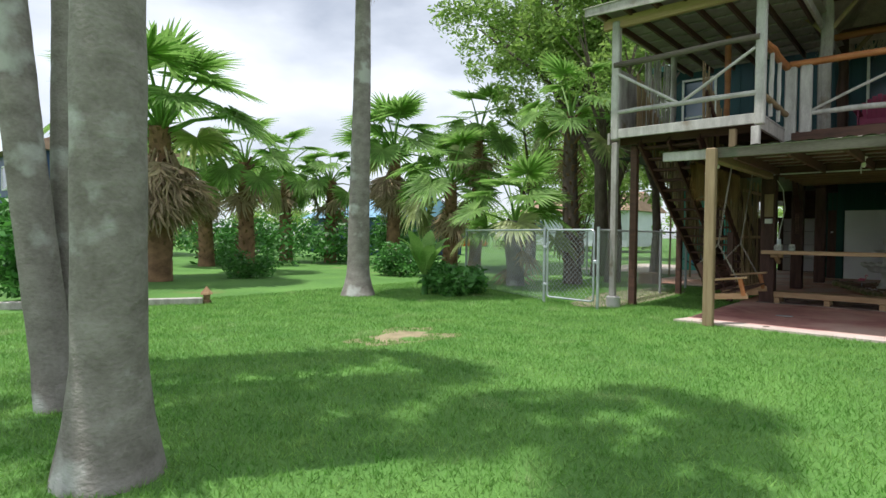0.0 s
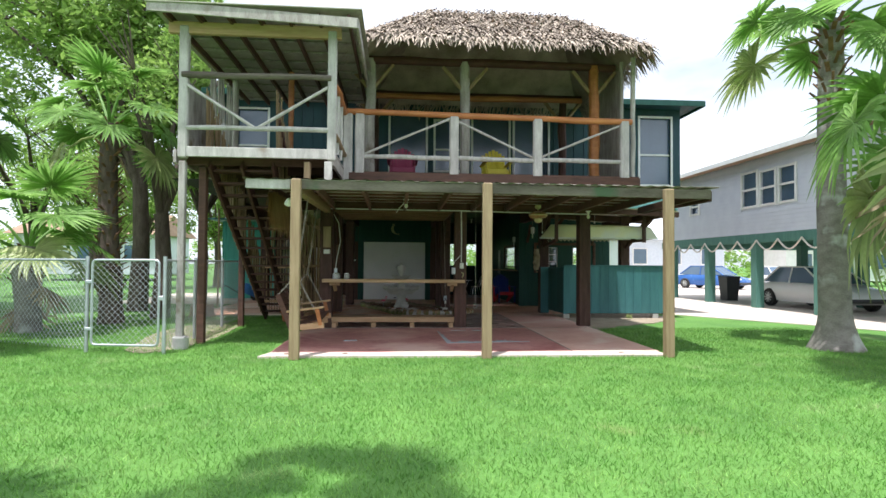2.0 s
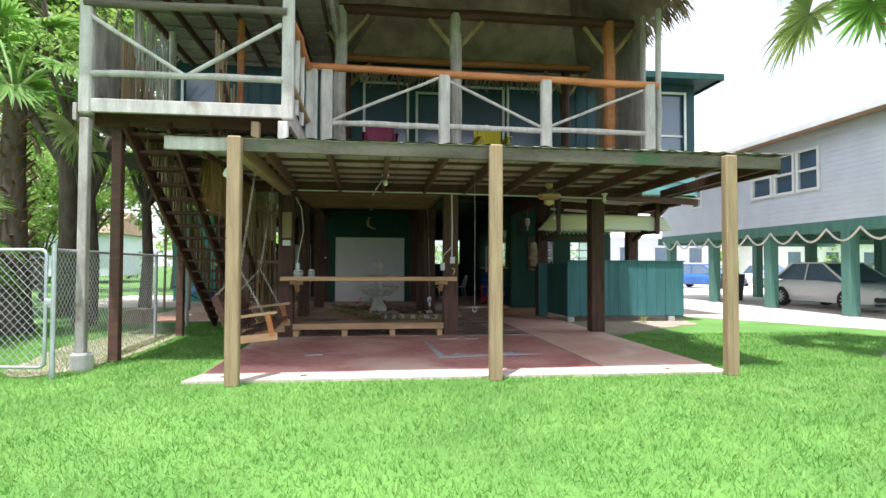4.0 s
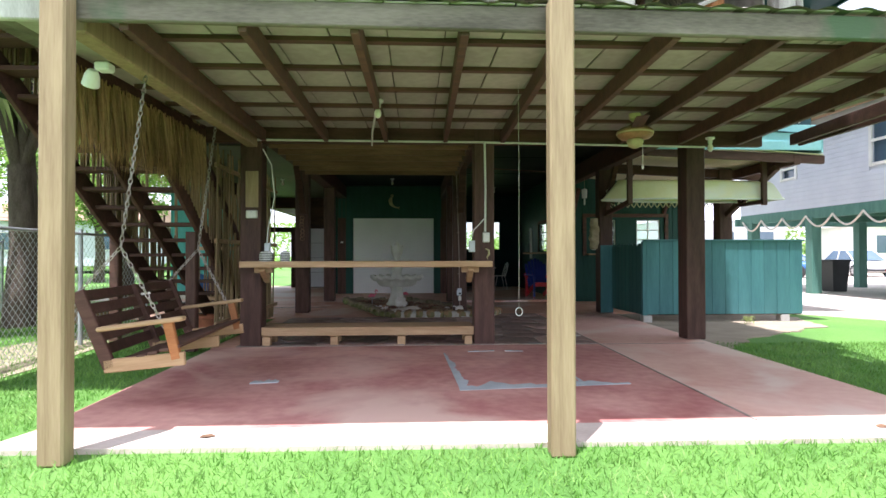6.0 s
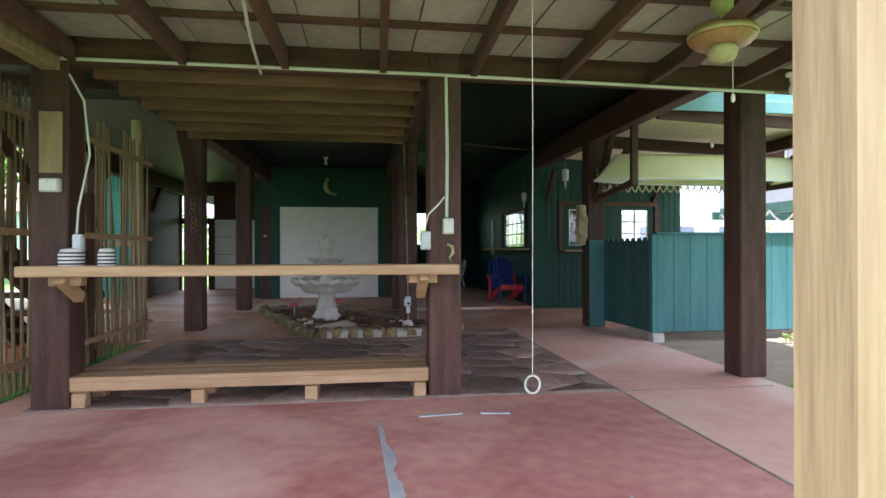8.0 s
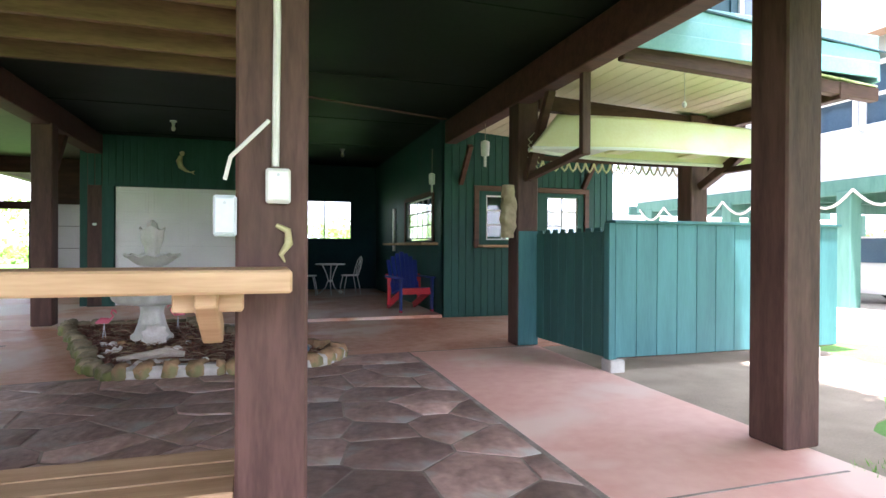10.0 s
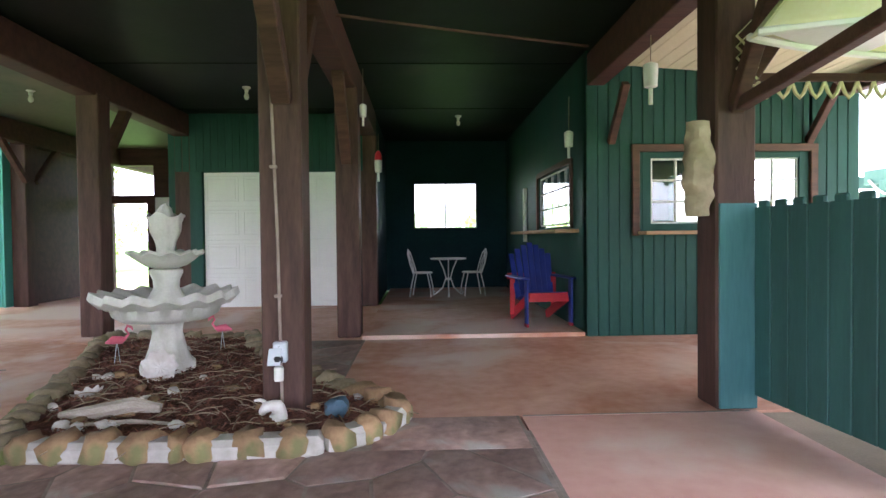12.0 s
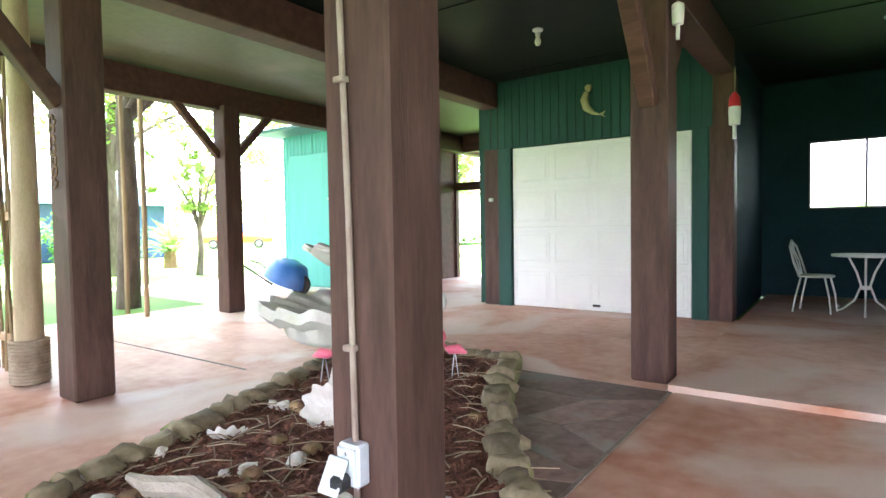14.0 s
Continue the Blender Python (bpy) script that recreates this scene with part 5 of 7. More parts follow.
# ---- chair, bistro set ----
def adirondack(name, body, accent, label, at, rz, s=1.0):
    ch = thing(name, label, "chair", at=at, rz=rz)
    ch.scale = (0.86, 0.95, 1.0)
    for i_ in range(7):
        x = -0.30 + i_ * 0.1
        top_ = 1.02 - 0.09 * abs(i_ - 3) ** 1.4 * 0.35
        part("back_slat", MB().bar((x * 0.85, 0.22, 0.28), (x, 0.46, top_), 0.09, 0.022, 0.006, math.pi / 2 * 0), body, ch)
    for i_ in range(6):
        part("seat_slat", MB().box((0, -0.28 + i_ * 0.095, 0.40 - i_ * 0.022), (0.58, 0.085, 0.022), None, 0.005), body, ch)
    part("front_apron", MB().box((0, -0.33, 0.355), (0.58, 0.022, 0.11), None, 0.004), accent, ch, "red front board")
    for s_ in (-1, 1):
        part("armrest", MB().box((s_ * 0.36, -0.02, 0.585), (0.13, 0.78, 0.024), None, 0.01), body, ch)
        part("front_leg", MB().box((s_ * 0.33, -0.34, 0.29), (0.026, 0.11, 0.58), None, 0.005), body, ch)
        part("rear_leg", MB().bar((s_ * 0.29, -0.33, 0.36), (s_ * 0.29, 0.50, 0.03), 0.024, 0.12, 0.005), accent, ch)
        part("arm_support", MB().bar((s_ * 0.33, 0.30, 0.08), (s_ * 0.33, 0.30, 0.57), 0.024, 0.08, 0.005), accent, ch)
        part("foot", MB().box((s_ * 0.33, -0.34, 0.02), (0.032, 0.115, 0.04), None, 0.004), accent, ch)
    part("back_rail", MB().box((0, 0.37, 0.58), (0.78, 0.03, 0.08), None, 0.005), accent, ch)
    return ch


adirondack("garden_chair", M_CHAIRBLUE, M_CHAIRRED, "cobalt blue and red painted slatted garden armchair", (4.95, 22.60, 0.045), 7)
adirondack("garden_chair", M_PLUM, M_PLUM, "faded plum slatted garden armchair on the deck", (1.25, 16.3, 3.303), 0)
adirondack("garden_chair", M_YELLOW, M_YELLOW, "yellow slatted garden armchair on the deck", (3.55, 16.3, 3.303), 0)

bi = thing("bistro_table", "small round white iron bistro table with scrolled legs", "table", at=(3.94, 26.05, 0.045))
part("tabletop", MB().lathe([(0.02, 0.69), (0.33, 0.69), (0.34, 0.70), (0.34, 0.715), (0.02, 0.72)], n=28), M_WHITE, bi)
for k in range(3):
    a = k * 2.094 + 0.5
    ca, sa = math.cos(a), math.sin(a)
    part("leg", MB().tube([(0.20 * ca, 0.20 * sa, 0.69), (0.10 * ca, 0.10 * sa, 0.5), (0.05 * ca, 0.05 * sa, 0.34), (0.12 * ca, 0.12 * sa, 0.16), (0.26 * ca, 0.26 * sa, 0.04), (0.31 * ca, 0.31 * sa, 0.02), (0.33 * ca, 0.33 * sa, 0.06), (0.30 * ca, 0.30 * sa, 0.08)], 0.012, 6), M_WHITE, bi)
part("hub_ring", MB().lathe([(0.05, 0.30), (0.06, 0.32), (0.05, 0.34)], n=12), M_WHITE, bi)


def bistro_chair(at, rz):
    ch = thing("bistro_chair", "white wrought iron bistro chair with arched back", "chair", "bistro chairs", at, rz)
    part("seat", MB().lathe([(0.02, 0.43), (0.19, 0.43), (0.20, 0.445), (0.19, 0.455), (0.02, 0.45)], n=20), M_CAST, ch)
    for sx in (-1, 1):
        part("front_leg", MB().tube([(sx * 0.14, -0.12, 0.43), (sx * 0.16, -0.17, 0.2), (sx * 0.17, -0.19, 0.0)], 0.011, 6), M_WHITE, ch)
        part("rear_leg", MB().tube([(sx * 0.14, 0.13, 0.43), (sx * 0.16, 0.18, 0.2), (sx * 0.17, 0.21, 0.0)], 0.011, 6), M_WHITE, ch)
    part("back_hoop", MB().tube([(-0.16, 0.14, 0.43), (-0.19, 0.20, 0.62), (-0.15, 0.25, 0.80), (0, 0.27, 0.88), (0.15, 0.25, 0.80), (0.19, 0.20, 0.62), (0.16, 0.14, 0.43)], 0.011, 6), M_WHITE, ch)
    for sx in (-0.07, 0, 0.07):
        part("back_scroll", MB().tube([(sx * 0.8, 0.16, 0.45), (sx * 1.6, 0.21, 0.62), (sx * 0.6, 0.25, 0.76), (sx, 0.265, 0.86)], 0.008, 5), M_WHITE, ch)
    return ch


bistro_chair((3.45, 26.1, 0.045), 80)
bistro_chair((4.40, 26.15, 0.045), -80)

# ---- windows ----
w1 = thing("window_alcove", "sliding two-pane window in a dark frame", "window", kind="structure")
fr = MB()
for x in (3.295, 3.975, 4.655):
    fr.box((x, 27.82, 1.837), (0.03, 0.05, 1.0), None, 0.004)
for z in (1.35, 2.325):
    fr.box((3.975, 27.818, z), (1.39, 0.05, 0.03), None, 0.004)
part("window_frame", fr, M_DARK, w1)
for x in (3.635, 4.315):
    o = part("pane", MB().box((x, 27.85, 1.837), (0.65, 0.008, 0.95), None, 0.001), M_PANE, w1)
    o.visible_shadow = False


def paned_window(name, label, x0, x1, z0, z1, cols, rows, y, parent=None):
    w_ = thing(name, label, "window", kind="structure")
    f_ = MB()
    for i_ in range(cols + 1):
        f_.box((x0 + (x1 - x0) * i_ / cols, y, (z0 + z1) / 2), (0.025, 0.035, z1 - z0), None, 0.003)
    for j_ in range(rows + 1):
        f_.box(((x0 + x1) / 2, y, z0 + (z1 - z0) * j_ / rows), (x1 - x0, 0.03, 0.025), None, 0.003)
    part("window_frame", f_, M_WHITE, w_, "thin white glazing bars")
    for i_ in range(cols):
        for j_ in range(rows):
            cw, chh = (x1 - x0) / cols, (z1 - z0) / rows
            o_ = part("pane", MB().box((x0 + cw * (i_ + 0.5), y + 0.012, z0 + chh * (j_ + 0.5)), (cw - 0.028, 0.006, chh - 0.028), None, 0.001), M_PANE, w_)
            o_.visible_shadow = False
    return w_


for x0 in (6.08, 7.22):
    w_ = paned_window("window_bar", "white six-pane sash in a red-brown frame", x0, x0 + 0.58, 1.29, 2.02, 2, 3, 21.84)
m = MB()
for x in (5.88, 7.96):
    m.box((x, 21.775, 1.66), (0.085, 0.05, 1.03), None, 0.006)
m.box((6.92, 21.773, 2.14), (2.17, 0.05, 0.085), None, 0.006)
structure("trim_bar_window", m, M_REDBROWN, "red-brown wooden trim round the bar window", "trim")
m = MB()
m.box((6.015, 21.82, 1.65), (0.10, 0.05, 0.9), None, 0.004)
m.box((6.94, 21.82, 1.65), (0.53, 0.05, 0.9), None, 0.004)
m.box((7.86, 21.82, 1.65), (0.11, 0.05, 0.9), None, 0.004)
m.box((6.95, 21.822, 1.25), (1.9, 0.05, 0.06), None, 0.004)
m.box((6.95, 21.822, 2.06), (1.9, 0.05, 0.06), None, 0.004)
structure("trim_bar_sash", m, M_GREEN, "green painted shutter frames of the bar window", "trim")
single("window_shelf", MB().box((6.95, 21.66, 1.175), (2.1, 0.27, 0.04), None, 0.008), M_PINEX, "pale wooden shelf below the bar window", "shelf")
w2 = paned_window("window_side", "white paned window in the bar side wall", 0, 1.9, 1.31, 2.04, 5, 3, 0)
w2.matrix_world = pose(5.36, 22.47, 0, 0, 0, 90)
single("window_shelf", MB().box((5.17, 23.75, 1.21), (0.30, 3.3, 0.045), None, 0.008), M_PINEX, "pale wooden shelf on the side wall", "shelf")
m = MB()
for y in (22.40, 24.45):
    m.box((5.305, y, 1.68), (0.03, 0.09, 0.86), None, 0.005)
m.box((5.305, 23.42, 2.10), (0.03, 2.0, 0.08), None, 0.005)
structure("trim_side_window", m, M_BROWNX, "dark trim round the side window", "trim")

single("narrow_shutter", MB().box((5.29, 25.45, 1.53), (0.05, 0.14, 0.95), None, 0.006), M_WHITE, "narrow white shutter board on the side wall", "shutter")

# ---- chain link fence and gate ----
def wire(mb, p0, p1, r=0.0028):
    p0, p1 = Vector(p0), Vector(p1)
    d = (p1 - p0).normalized()
    u = d.orthogonal().normalized()
    w = d.cross(u)
    ring = [u * r, (u * -0.5 + w * 0.866) * r, (u * -0.5 - w * 0.866) * r]
    mb.add([p0 + q for q in ring] + [p1 + q for q in ring], [(0, 1, 4, 3), (1, 2, 5, 4), (2, 0, 3, 5)])


def mesh_panel(mb, a, b_, z0, z1, step=0.10):
    """Crossed diagonal wires between two plan points."""
    a, b_ = Vector((*a, 0)), Vector((*b_, 0))
    L, H = (b_ - a).length, z1 - z0
    d = (b_ - a) / L
    s = -H
    while s < L:
        for sgn in (0, 1):
            x0, x1, h0, h1 = s, s + H, 0.0, H
            if x0 < 0:
                h0, x0 = -x0, 0.0
            if x1 > L:
                h1, x1 = H - (x1 - L), L
            if h1 > h0 + 0.01:
                if sgn:
                    h0, h1 = H - h0, H - h1
                wire(mb, a + d * x0 + Vector((0, 0, z0 + h0)), a + d * x1 + Vector((0, 0, z0 + h1)))
        s += step


def fence(points, label, top=1.45):
    f_ = thing("chain_link_fence", label, "fence", "chain link fences")
    for x, y in points:
        part("fence_post", MB().tube([(x, y, -0.03), (x, y, top + 0.06)], 0.03, 10), M_STEEL, f_)
    mm = MB()
    for a, b_ in zip(points, points[1:]):
        part("top_rail", MB().tube([(*a, top), (*b_, top)], 0.019, 8), M_STEEL, f_)
        mesh_panel(mm, a, b_, 0.02, top)
    o = part("wire_mesh", mm, M_STEEL, f_, "galvanised diamond wire mesh")
    o["kind"] = "stuff"
    return f_


fence([(-7.2, 13.7), (-3.80, 12.05)], "galvanised chain link fence panel beside the gate")
fence([(-2.50, 11.80), (-2.66, 13.6), (-2.76, 15.6), (-2.8, 17.5)], "galvanised chain link fence running beside the stair")
fence([(-7.2, 13.7), (-7.3, 16.5), (-7.2, 20.5)], "galvanised chain link fence along the palm yard")
gt = thing("metal_gate", "closed galvanised pipe gate with wire mesh", "gate")
ga, gb = Vector((-3.70, 12.0, 0)), Vector((-2.60, 11.83, 0))
pts = []
for p, z in ((ga, 0.10), (gb, 0.10), (gb, 1.45), (ga, 1.45)):
    pts.append((p.x, p.y, z))


def rounded_loop(c4, r=0.08):
    out = []
    for i_ in range(4):
        p, a_, b2 = Vector(c4[i_]), Vector(c4[i_ - 1]), Vector(c4[(i_ + 1) % 4])
        u, w = (a_ - p).normalized() * r, (b2 - p).normalized() * r
        for k in range(5):
            t_ = k / 4
            out.append(p + u * (1 - t_) ** 2 + w * t_ ** 2)
    return out + [out[0]]


part("gate_frame", MB().tube(rounded_loop(pts), 0.02, 8, False), M_STEEL, gt, "galvanised bent pipe frame")
mm = MB()
mesh_panel(mm, (ga.x, ga.y), (gb.x, gb.y), 0.12, 1.43)
o = part("wire_mesh", mm, M_STEEL, gt)
o["kind"] = "stuff"
for z in (0.35, 1.1):
    part("hinge", MB().box((ga.x - 0.05, ga.y, z), (0.10, 0.04, 0.05), None, 0.006), M_STEEL, gt)
part("latch", MB().box((gb.x + 0.03, gb.y, 0.85), (0.09, 0.04, 0.07), None, 0.008), M_STEEL, gt)

# ---- palms ----
def frond_mesh(name, material, petiole, blade, droop, seed, segs=34, span=155, dead=False):
    rr = random.Random(seed)
    m_ = MB()
    pts_ = [(0, 0, 0), (petiole * 0.5, 0, petiole * 0.05), (petiole, 0, petiole * (0.02 - droop * 0.15))]
    m_.tube(pts_, [0.03, 0.018, 0.012], 5)
    hub = Vector(pts_[-1])
    tilt = radians(rr.uniform(30, 55)) if not dead else 0.0
    ct, sn = math.cos(tilt), math.sin(tilt)
    for k in range(segs):
        a = radians(-span + 2 * span * k / (segs - 1) + rr.uniform(-3, 3))
        d = Vector((math.cos(a) * ct + 0.06 * sn, math.sin(a), 0.06 * ct - math.cos(a) * sn))
        side = Vector((-math.sin(a) * ct, math.cos(a), math.sin(a) * sn))
        L = blade * (0.72 + 0.28 * math.cos(a * 0.55)) * rr.uniform(0.85, 1.05)
        dr = droop * rr.uniform(0.6, 1.3)
        W = blade * 0.052 * (1.4 if not dead else 0.9)
        vs_, fs_ = [], []
        for j_ in range(6):
            s = j_ / 5
            p = hub + d * (L * s * (1 - 0.22 * dr * s * s)) + Vector((0, 0, -dr * L * 0.75 * max(0, s - 0.35) ** 1.8 + 0.06 * L * math.sin(a) ** 2 * s))
            if dead:
                p += Vector((rr.uniform(-1, 1), rr.uniform(-1, 1), rr.uniform(-1, 1))) * 0.03 * s
            w = W * (0.25 + 1.1 * s if s < 0.45 else 0.75 * (1 - s) / 0.55 + 0.03)
            fold = Vector((sn, 0, ct)) * (w * 0.5)
            vs_ += [p - side * w + fold, p, p + side * w + fold]
            if j_:
                b0 = (j_ - 1) * 3
                fs_ += [(b0, b0 + 1, b0 + 4, b0 + 3), (b0 + 1, b0 + 2, b0 + 5, b0 + 4)]
        m_.add(vs_, fs_)
    return m_.mesh(name, material, 60)


FRONDS = [frond_mesh("frond", M_FROND, 0.80, 0.60, 0.16 + 0.16 * i, 20 + i, 34, 135) for i in range(4)]
FRONDS_Y = [frond_mesh("frond", M_FRONDY, 0.8, 0.66, 0.5 + 0.3 * i, 40 + i, 34, 135) for i in range(2)]
DEADS = [frond_mesh("dead_frond", M_DEADF, 0.35, 0.62, 0.12 + 0.12 * i, 60 + i, 22, 62, True) for i in range(3)]


def palm(label, x, y, h, r0, r1, scale, fronds=26, dead=0, boots=0.0, lean=(0, 0), seed=0, trunk_mat=None, flare=1.5, yellow=0.12, low=-35):
    """A fan palm: ringed trunk, leaf boots, green crown, hanging dead skirt."""
    rr = random.Random(seed)
    pm_ = thing("fan_palm", label, "palm tree", "palms", (x, y, -0.03))
    k = 40
    pts_, rs = [], []
    for i_ in range(k + 1):
        f = i_ / k
        pts_.append((lean[0] * f + 0.03 * math.sin(5 * f + seed), lean[1] * f + 0.03 * math.cos(4 * f + seed), h * f))
        r = r0 + (r1 - r0) * f
        fl_ = (flare - 1) * max(0, 1 - h * f / 0.7) ** 2
        rs.append(r * (1 + fl_) * (1 + 0.025 * (i_ % 2)) * rr.uniform(0.985, 1.015))
    part("trunk", MB().tube(pts_, rs, 16), trunk_mat or M_TRUNK, pm_, angle=60)
    if boots:
        bm_ = MB()
        cnt = int(boots * h * 34)
        for i_ in range(cnt):
            f = 1 - boots * (i_ / cnt)
            a = i_ * 2.399
            c_ = Vector((lean[0] * f, lean[1] * f, h * f))
            d = Vector((math.cos(a), math.sin(a), 0))
            rad = r0 + (r1 - r0) * f
            b0, b1 = c_ + d * rad * 0.8, c_ + d * (rad + rr.uniform(0.07, 0.18)) + Vector((0, 0, rr.uniform(0.08, 0.2)))
            bm_.bar(b0, b1, rr.uniform(0.04, 0.08), 0.02, 0.004)
        o_ = part("leaf_base", bm_, M_BOOT, pm_, "broken brown leaf bases")
        o_["kind"] = "stuff"
    top_ = Vector((lean[0], lean[1], h))
    for i_ in range(fronds):
        f = (i_ + 0.5) / fronds
        el = 78 - (78 - low) * f ** 0.85 + rr.uniform(-8, 8)
        az = i_ * 137.5 + rr.uniform(-14, 14)
        src = FRONDS_Y if (f > 0.8 and rr.random() < yellow * 4) else FRONDS
        o_ = part("frond", rr.choice(src), M_FROND, pm_)
        s = scale * rr.uniform(0.85, 1.12)
        o_.matrix_local = Matrix.Translation(top_ + Vector((0, 0, -0.25 * f))) @ Euler((radians(rr.uniform(-25, 25)), radians(-el), radians(az)), "XYZ").to_matrix().to_4x4() @ Matrix.Diagonal((s, s, s, 1))
    for i_ in range(dead):
        f = i_ / max(1, dead)
        az = i_ * 137.5 + rr.uniform(-20, 20)
        o_ = part("dead_frond", rr.choice(DEADS), M_DEADF, pm_, "dry hanging frond")
        s = scale * rr.uniform(0.85, 1.1)
        o_.matrix_local = Matrix.Translation(top_ + Vector((0, 0, -0.3 - 0.7 * f))) @ Euler((radians(rr.uniform(-30, 30)), radians(rr.uniform(48, 84)), radians(az)), "XYZ").to_matrix().to_4x4() @ Matrix.Diagonal((s, s, s, 1))
    return pm_


palm("tall palm with thick grey ringed trunk on the lawn", -1.17, 3.10, 12.6, 0.19, 0.16, 1.25, 13, 0, 0, (0.1, 0.1), 1, flare=1.55)
palm("leaning grey palm trunk behind the tall palm", -2.78, 3.30, 6.8, 0.14, 0.12, 1.6, 11, 0, 0, (-0.55, -0.5), 2, flare=1.15)
palm("tall palm with scarred grey trunk beside the thick one", -2.98, 3.48, 7.6, 0.15, 0.14, 1.55, 11, 0, 0, (-0.1, 0.0), 3, flare=1.15)
palm("slender tall grey palm with a bulging foot", -7.35, 10.15, 8.7, 0.25, 0.13, 1.5, 22, 4, 0, (0.0, 0.0), 4, flare=1.55)
palm("fan palm with a wide skirt of dead fronds", -13.9, 8.5, 4.2, 0.34, 0.26, 2.4, 18, 60, 0.8, (0.2, 0), 5, M_BOOT, 1.1, 0.12, 5)
palm("young fan palm with shaggy brown trunk", -15.3, 11.9, 3.7, 0.28, 0.20, 1.5, 17, 5, 0.95, (0, 0), 6, M_BOOT, 1.1)
palm("fan palm with shaggy trunk at the lawn edge", -19.8, 12.7, 3.9, 0.3, 0.22, 1.6, 20, 16, 0.95, (0, 0), 7, M_BOOT, 1.1)
palm("fan palm with dark shaggy trunk", -20.9, 17.1, 4.3, 0.3, 0.22, 1.8, 17, 5, 0.95, (0, 0), 8, M_BOOT, 1.1)
palm("fan palm with dark shaggy trunk", -19.2, 18.4, 3.8, 0.28, 0.2, 1.7, 17, 4, 0.95, (0, 0), 9, M_BOOT, 1.1)
palm("large fan palm with a hanging dead skirt", -16.2, 19.6, 5.0, 0.32, 0.24, 2.3, 20, 36, 0.7, (0, 0), 10, M_BOOT, 1.1, 0.12, 0)
palm("fan palm with yellowing lower fronds", -11.9, 18.5, 3.3, 0.3, 0.22, 1.9, 18, 8, 0.95, (0, 0), 11, M_BOOT, 1.1, 0.3)
palm("taller fan palm behind the yard fence", -12.3, 20.5, 5.5, 0.26, 0.2, 1.8, 18, 8, 0.6, (0.2, 0), 12, M_BOOT, 1.1)
palm("low fan palm with orange leaf bases behind the fence", -6.35, 14.7, 1.75, 0.22, 0.24, 1.6, 13, 2, 0.45, (0, 0), 13, M_TRUNK, 1.15, 0.3, -10)
palm("fan palm with reddish trunk beside the broad tree", -5.55, 16.4, 4.7, 0.25, 0.18, 1.6, 14, 2, 0.9, (-0.1, 0), 14, M_BARK, 1.15, 0.1)
palm("fan palm with flared grey trunk by the driveway", 8.85, 12.0, 5.9, 0.26, 0.19, 1.5, 16, 0, 0.28, (0.1, 0.1), 15, M_TRUNK, 1.75, 0.1, -20)
palm("fan palm with long drooping yellow-green fronds", 8.75, 9.1, 4.0, 0.24, 0.2, 2.3, 15, 2, 0.3, (0, 0), 16, M_TRUNK, 1.5, 1.0, -50)

# ---- broadleaf trees ----
def leaf_cloud(mb, c_, r, n_, size, rr):
    for _ in range(n_):
        d = Vector((rr.gauss(0, 1), rr.gauss(0, 1), rr.gauss(0, 0.8)))
        d = d.normalized() * r * rr.random() ** 0.45
        p = Vector(c_) + d
        u = Vector((rr.uniform(-1, 1), rr.uniform(-1, 1), rr.uniform(-0.7, 0.7))).normalized()
        w = u.cross(Vector((rr.uniform(-1, 1), rr.uniform(-1, 1), rr.uniform(-1, 1)))).normalized()
        l_ = size * rr.uniform(0.6, 1.3)
        mb.add([p - u * l_, p + w * l_ * 0.42, p + u * l_, p - w * l_ * 0.42], [(0, 1, 2, 3)])


def broad_tree(label, x, y, h, spread, seed, leaf=0.07, clumps=90, per=170, trunk_r=0.2, material=None, shift=(0, 0)):
    rr = random.Random(seed)
    t_ = thing("broadleaf_tree", label, "tree", "trees", (x, y, -0.03))
    tm, cm_ = MB(), MB()
    fork = h * 0.36
    tm.tube([(0, 0, 0), (0.06, 0.03, fork * 0.5), (-0.03, 0.05, fork)], [trunk_r * 1.25, trunk_r, trunk_r * 0.85], 10)
    part("trunk", tm, M_BARK, t_, angle=60)
    ends = []
    for i_ in range(9):
        a = i_ * 2.4 + rr.uniform(-0.3, 0.3)
        rad = spread * rr.uniform(0.35, 0.85)
        e = Vector((math.cos(a) * rad + shift[0], math.sin(a) * rad + shift[1], h * rr.uniform(0.58, 0.97)))
        mid = Vector((e.x * 0.4, e.y * 0.4, fork + (e.z - fork) * 0.55))
        part("limb", MB().tube([(-0.03, 0.05, fork * 0.94), mid, e], [trunk_r * 0.5, trunk_r * 0.3, trunk_r * 0.1], 7), M_BARK, t_, angle=60)
        ends += [mid, e, mid.lerp(e, 0.5)]
        for _ in range(3):
            e2 = e + Vector((rr.uniform(-1, 1), rr.uniform(-1, 1), rr.uniform(-0.5, 0.6))) * spread * 0.35
            tm2 = MB().tube([mid.lerp(e, 0.6), e2], [trunk_r * 0.14, trunk_r * 0.05], 5)
            part("limb", tm2, M_BARK, t_)
            ends.append(e2)
    for i_ in range(clumps):
        b0 = rr.choice(ends)
        c_ = b0 + Vector((rr.gauss(0, 1), rr.gauss(0, 1), rr.gauss(0, 0.8))) * spread * 0.2
        leaf_cloud(cm_, c_, spread * rr.uniform(0.12, 0.24), per, leaf, rr)
    o_ = part("crown", cm_, material or M_LEAF, t_, "loose crown of small leaves", 180)
    o_["kind"] = "stuff"
    return t_


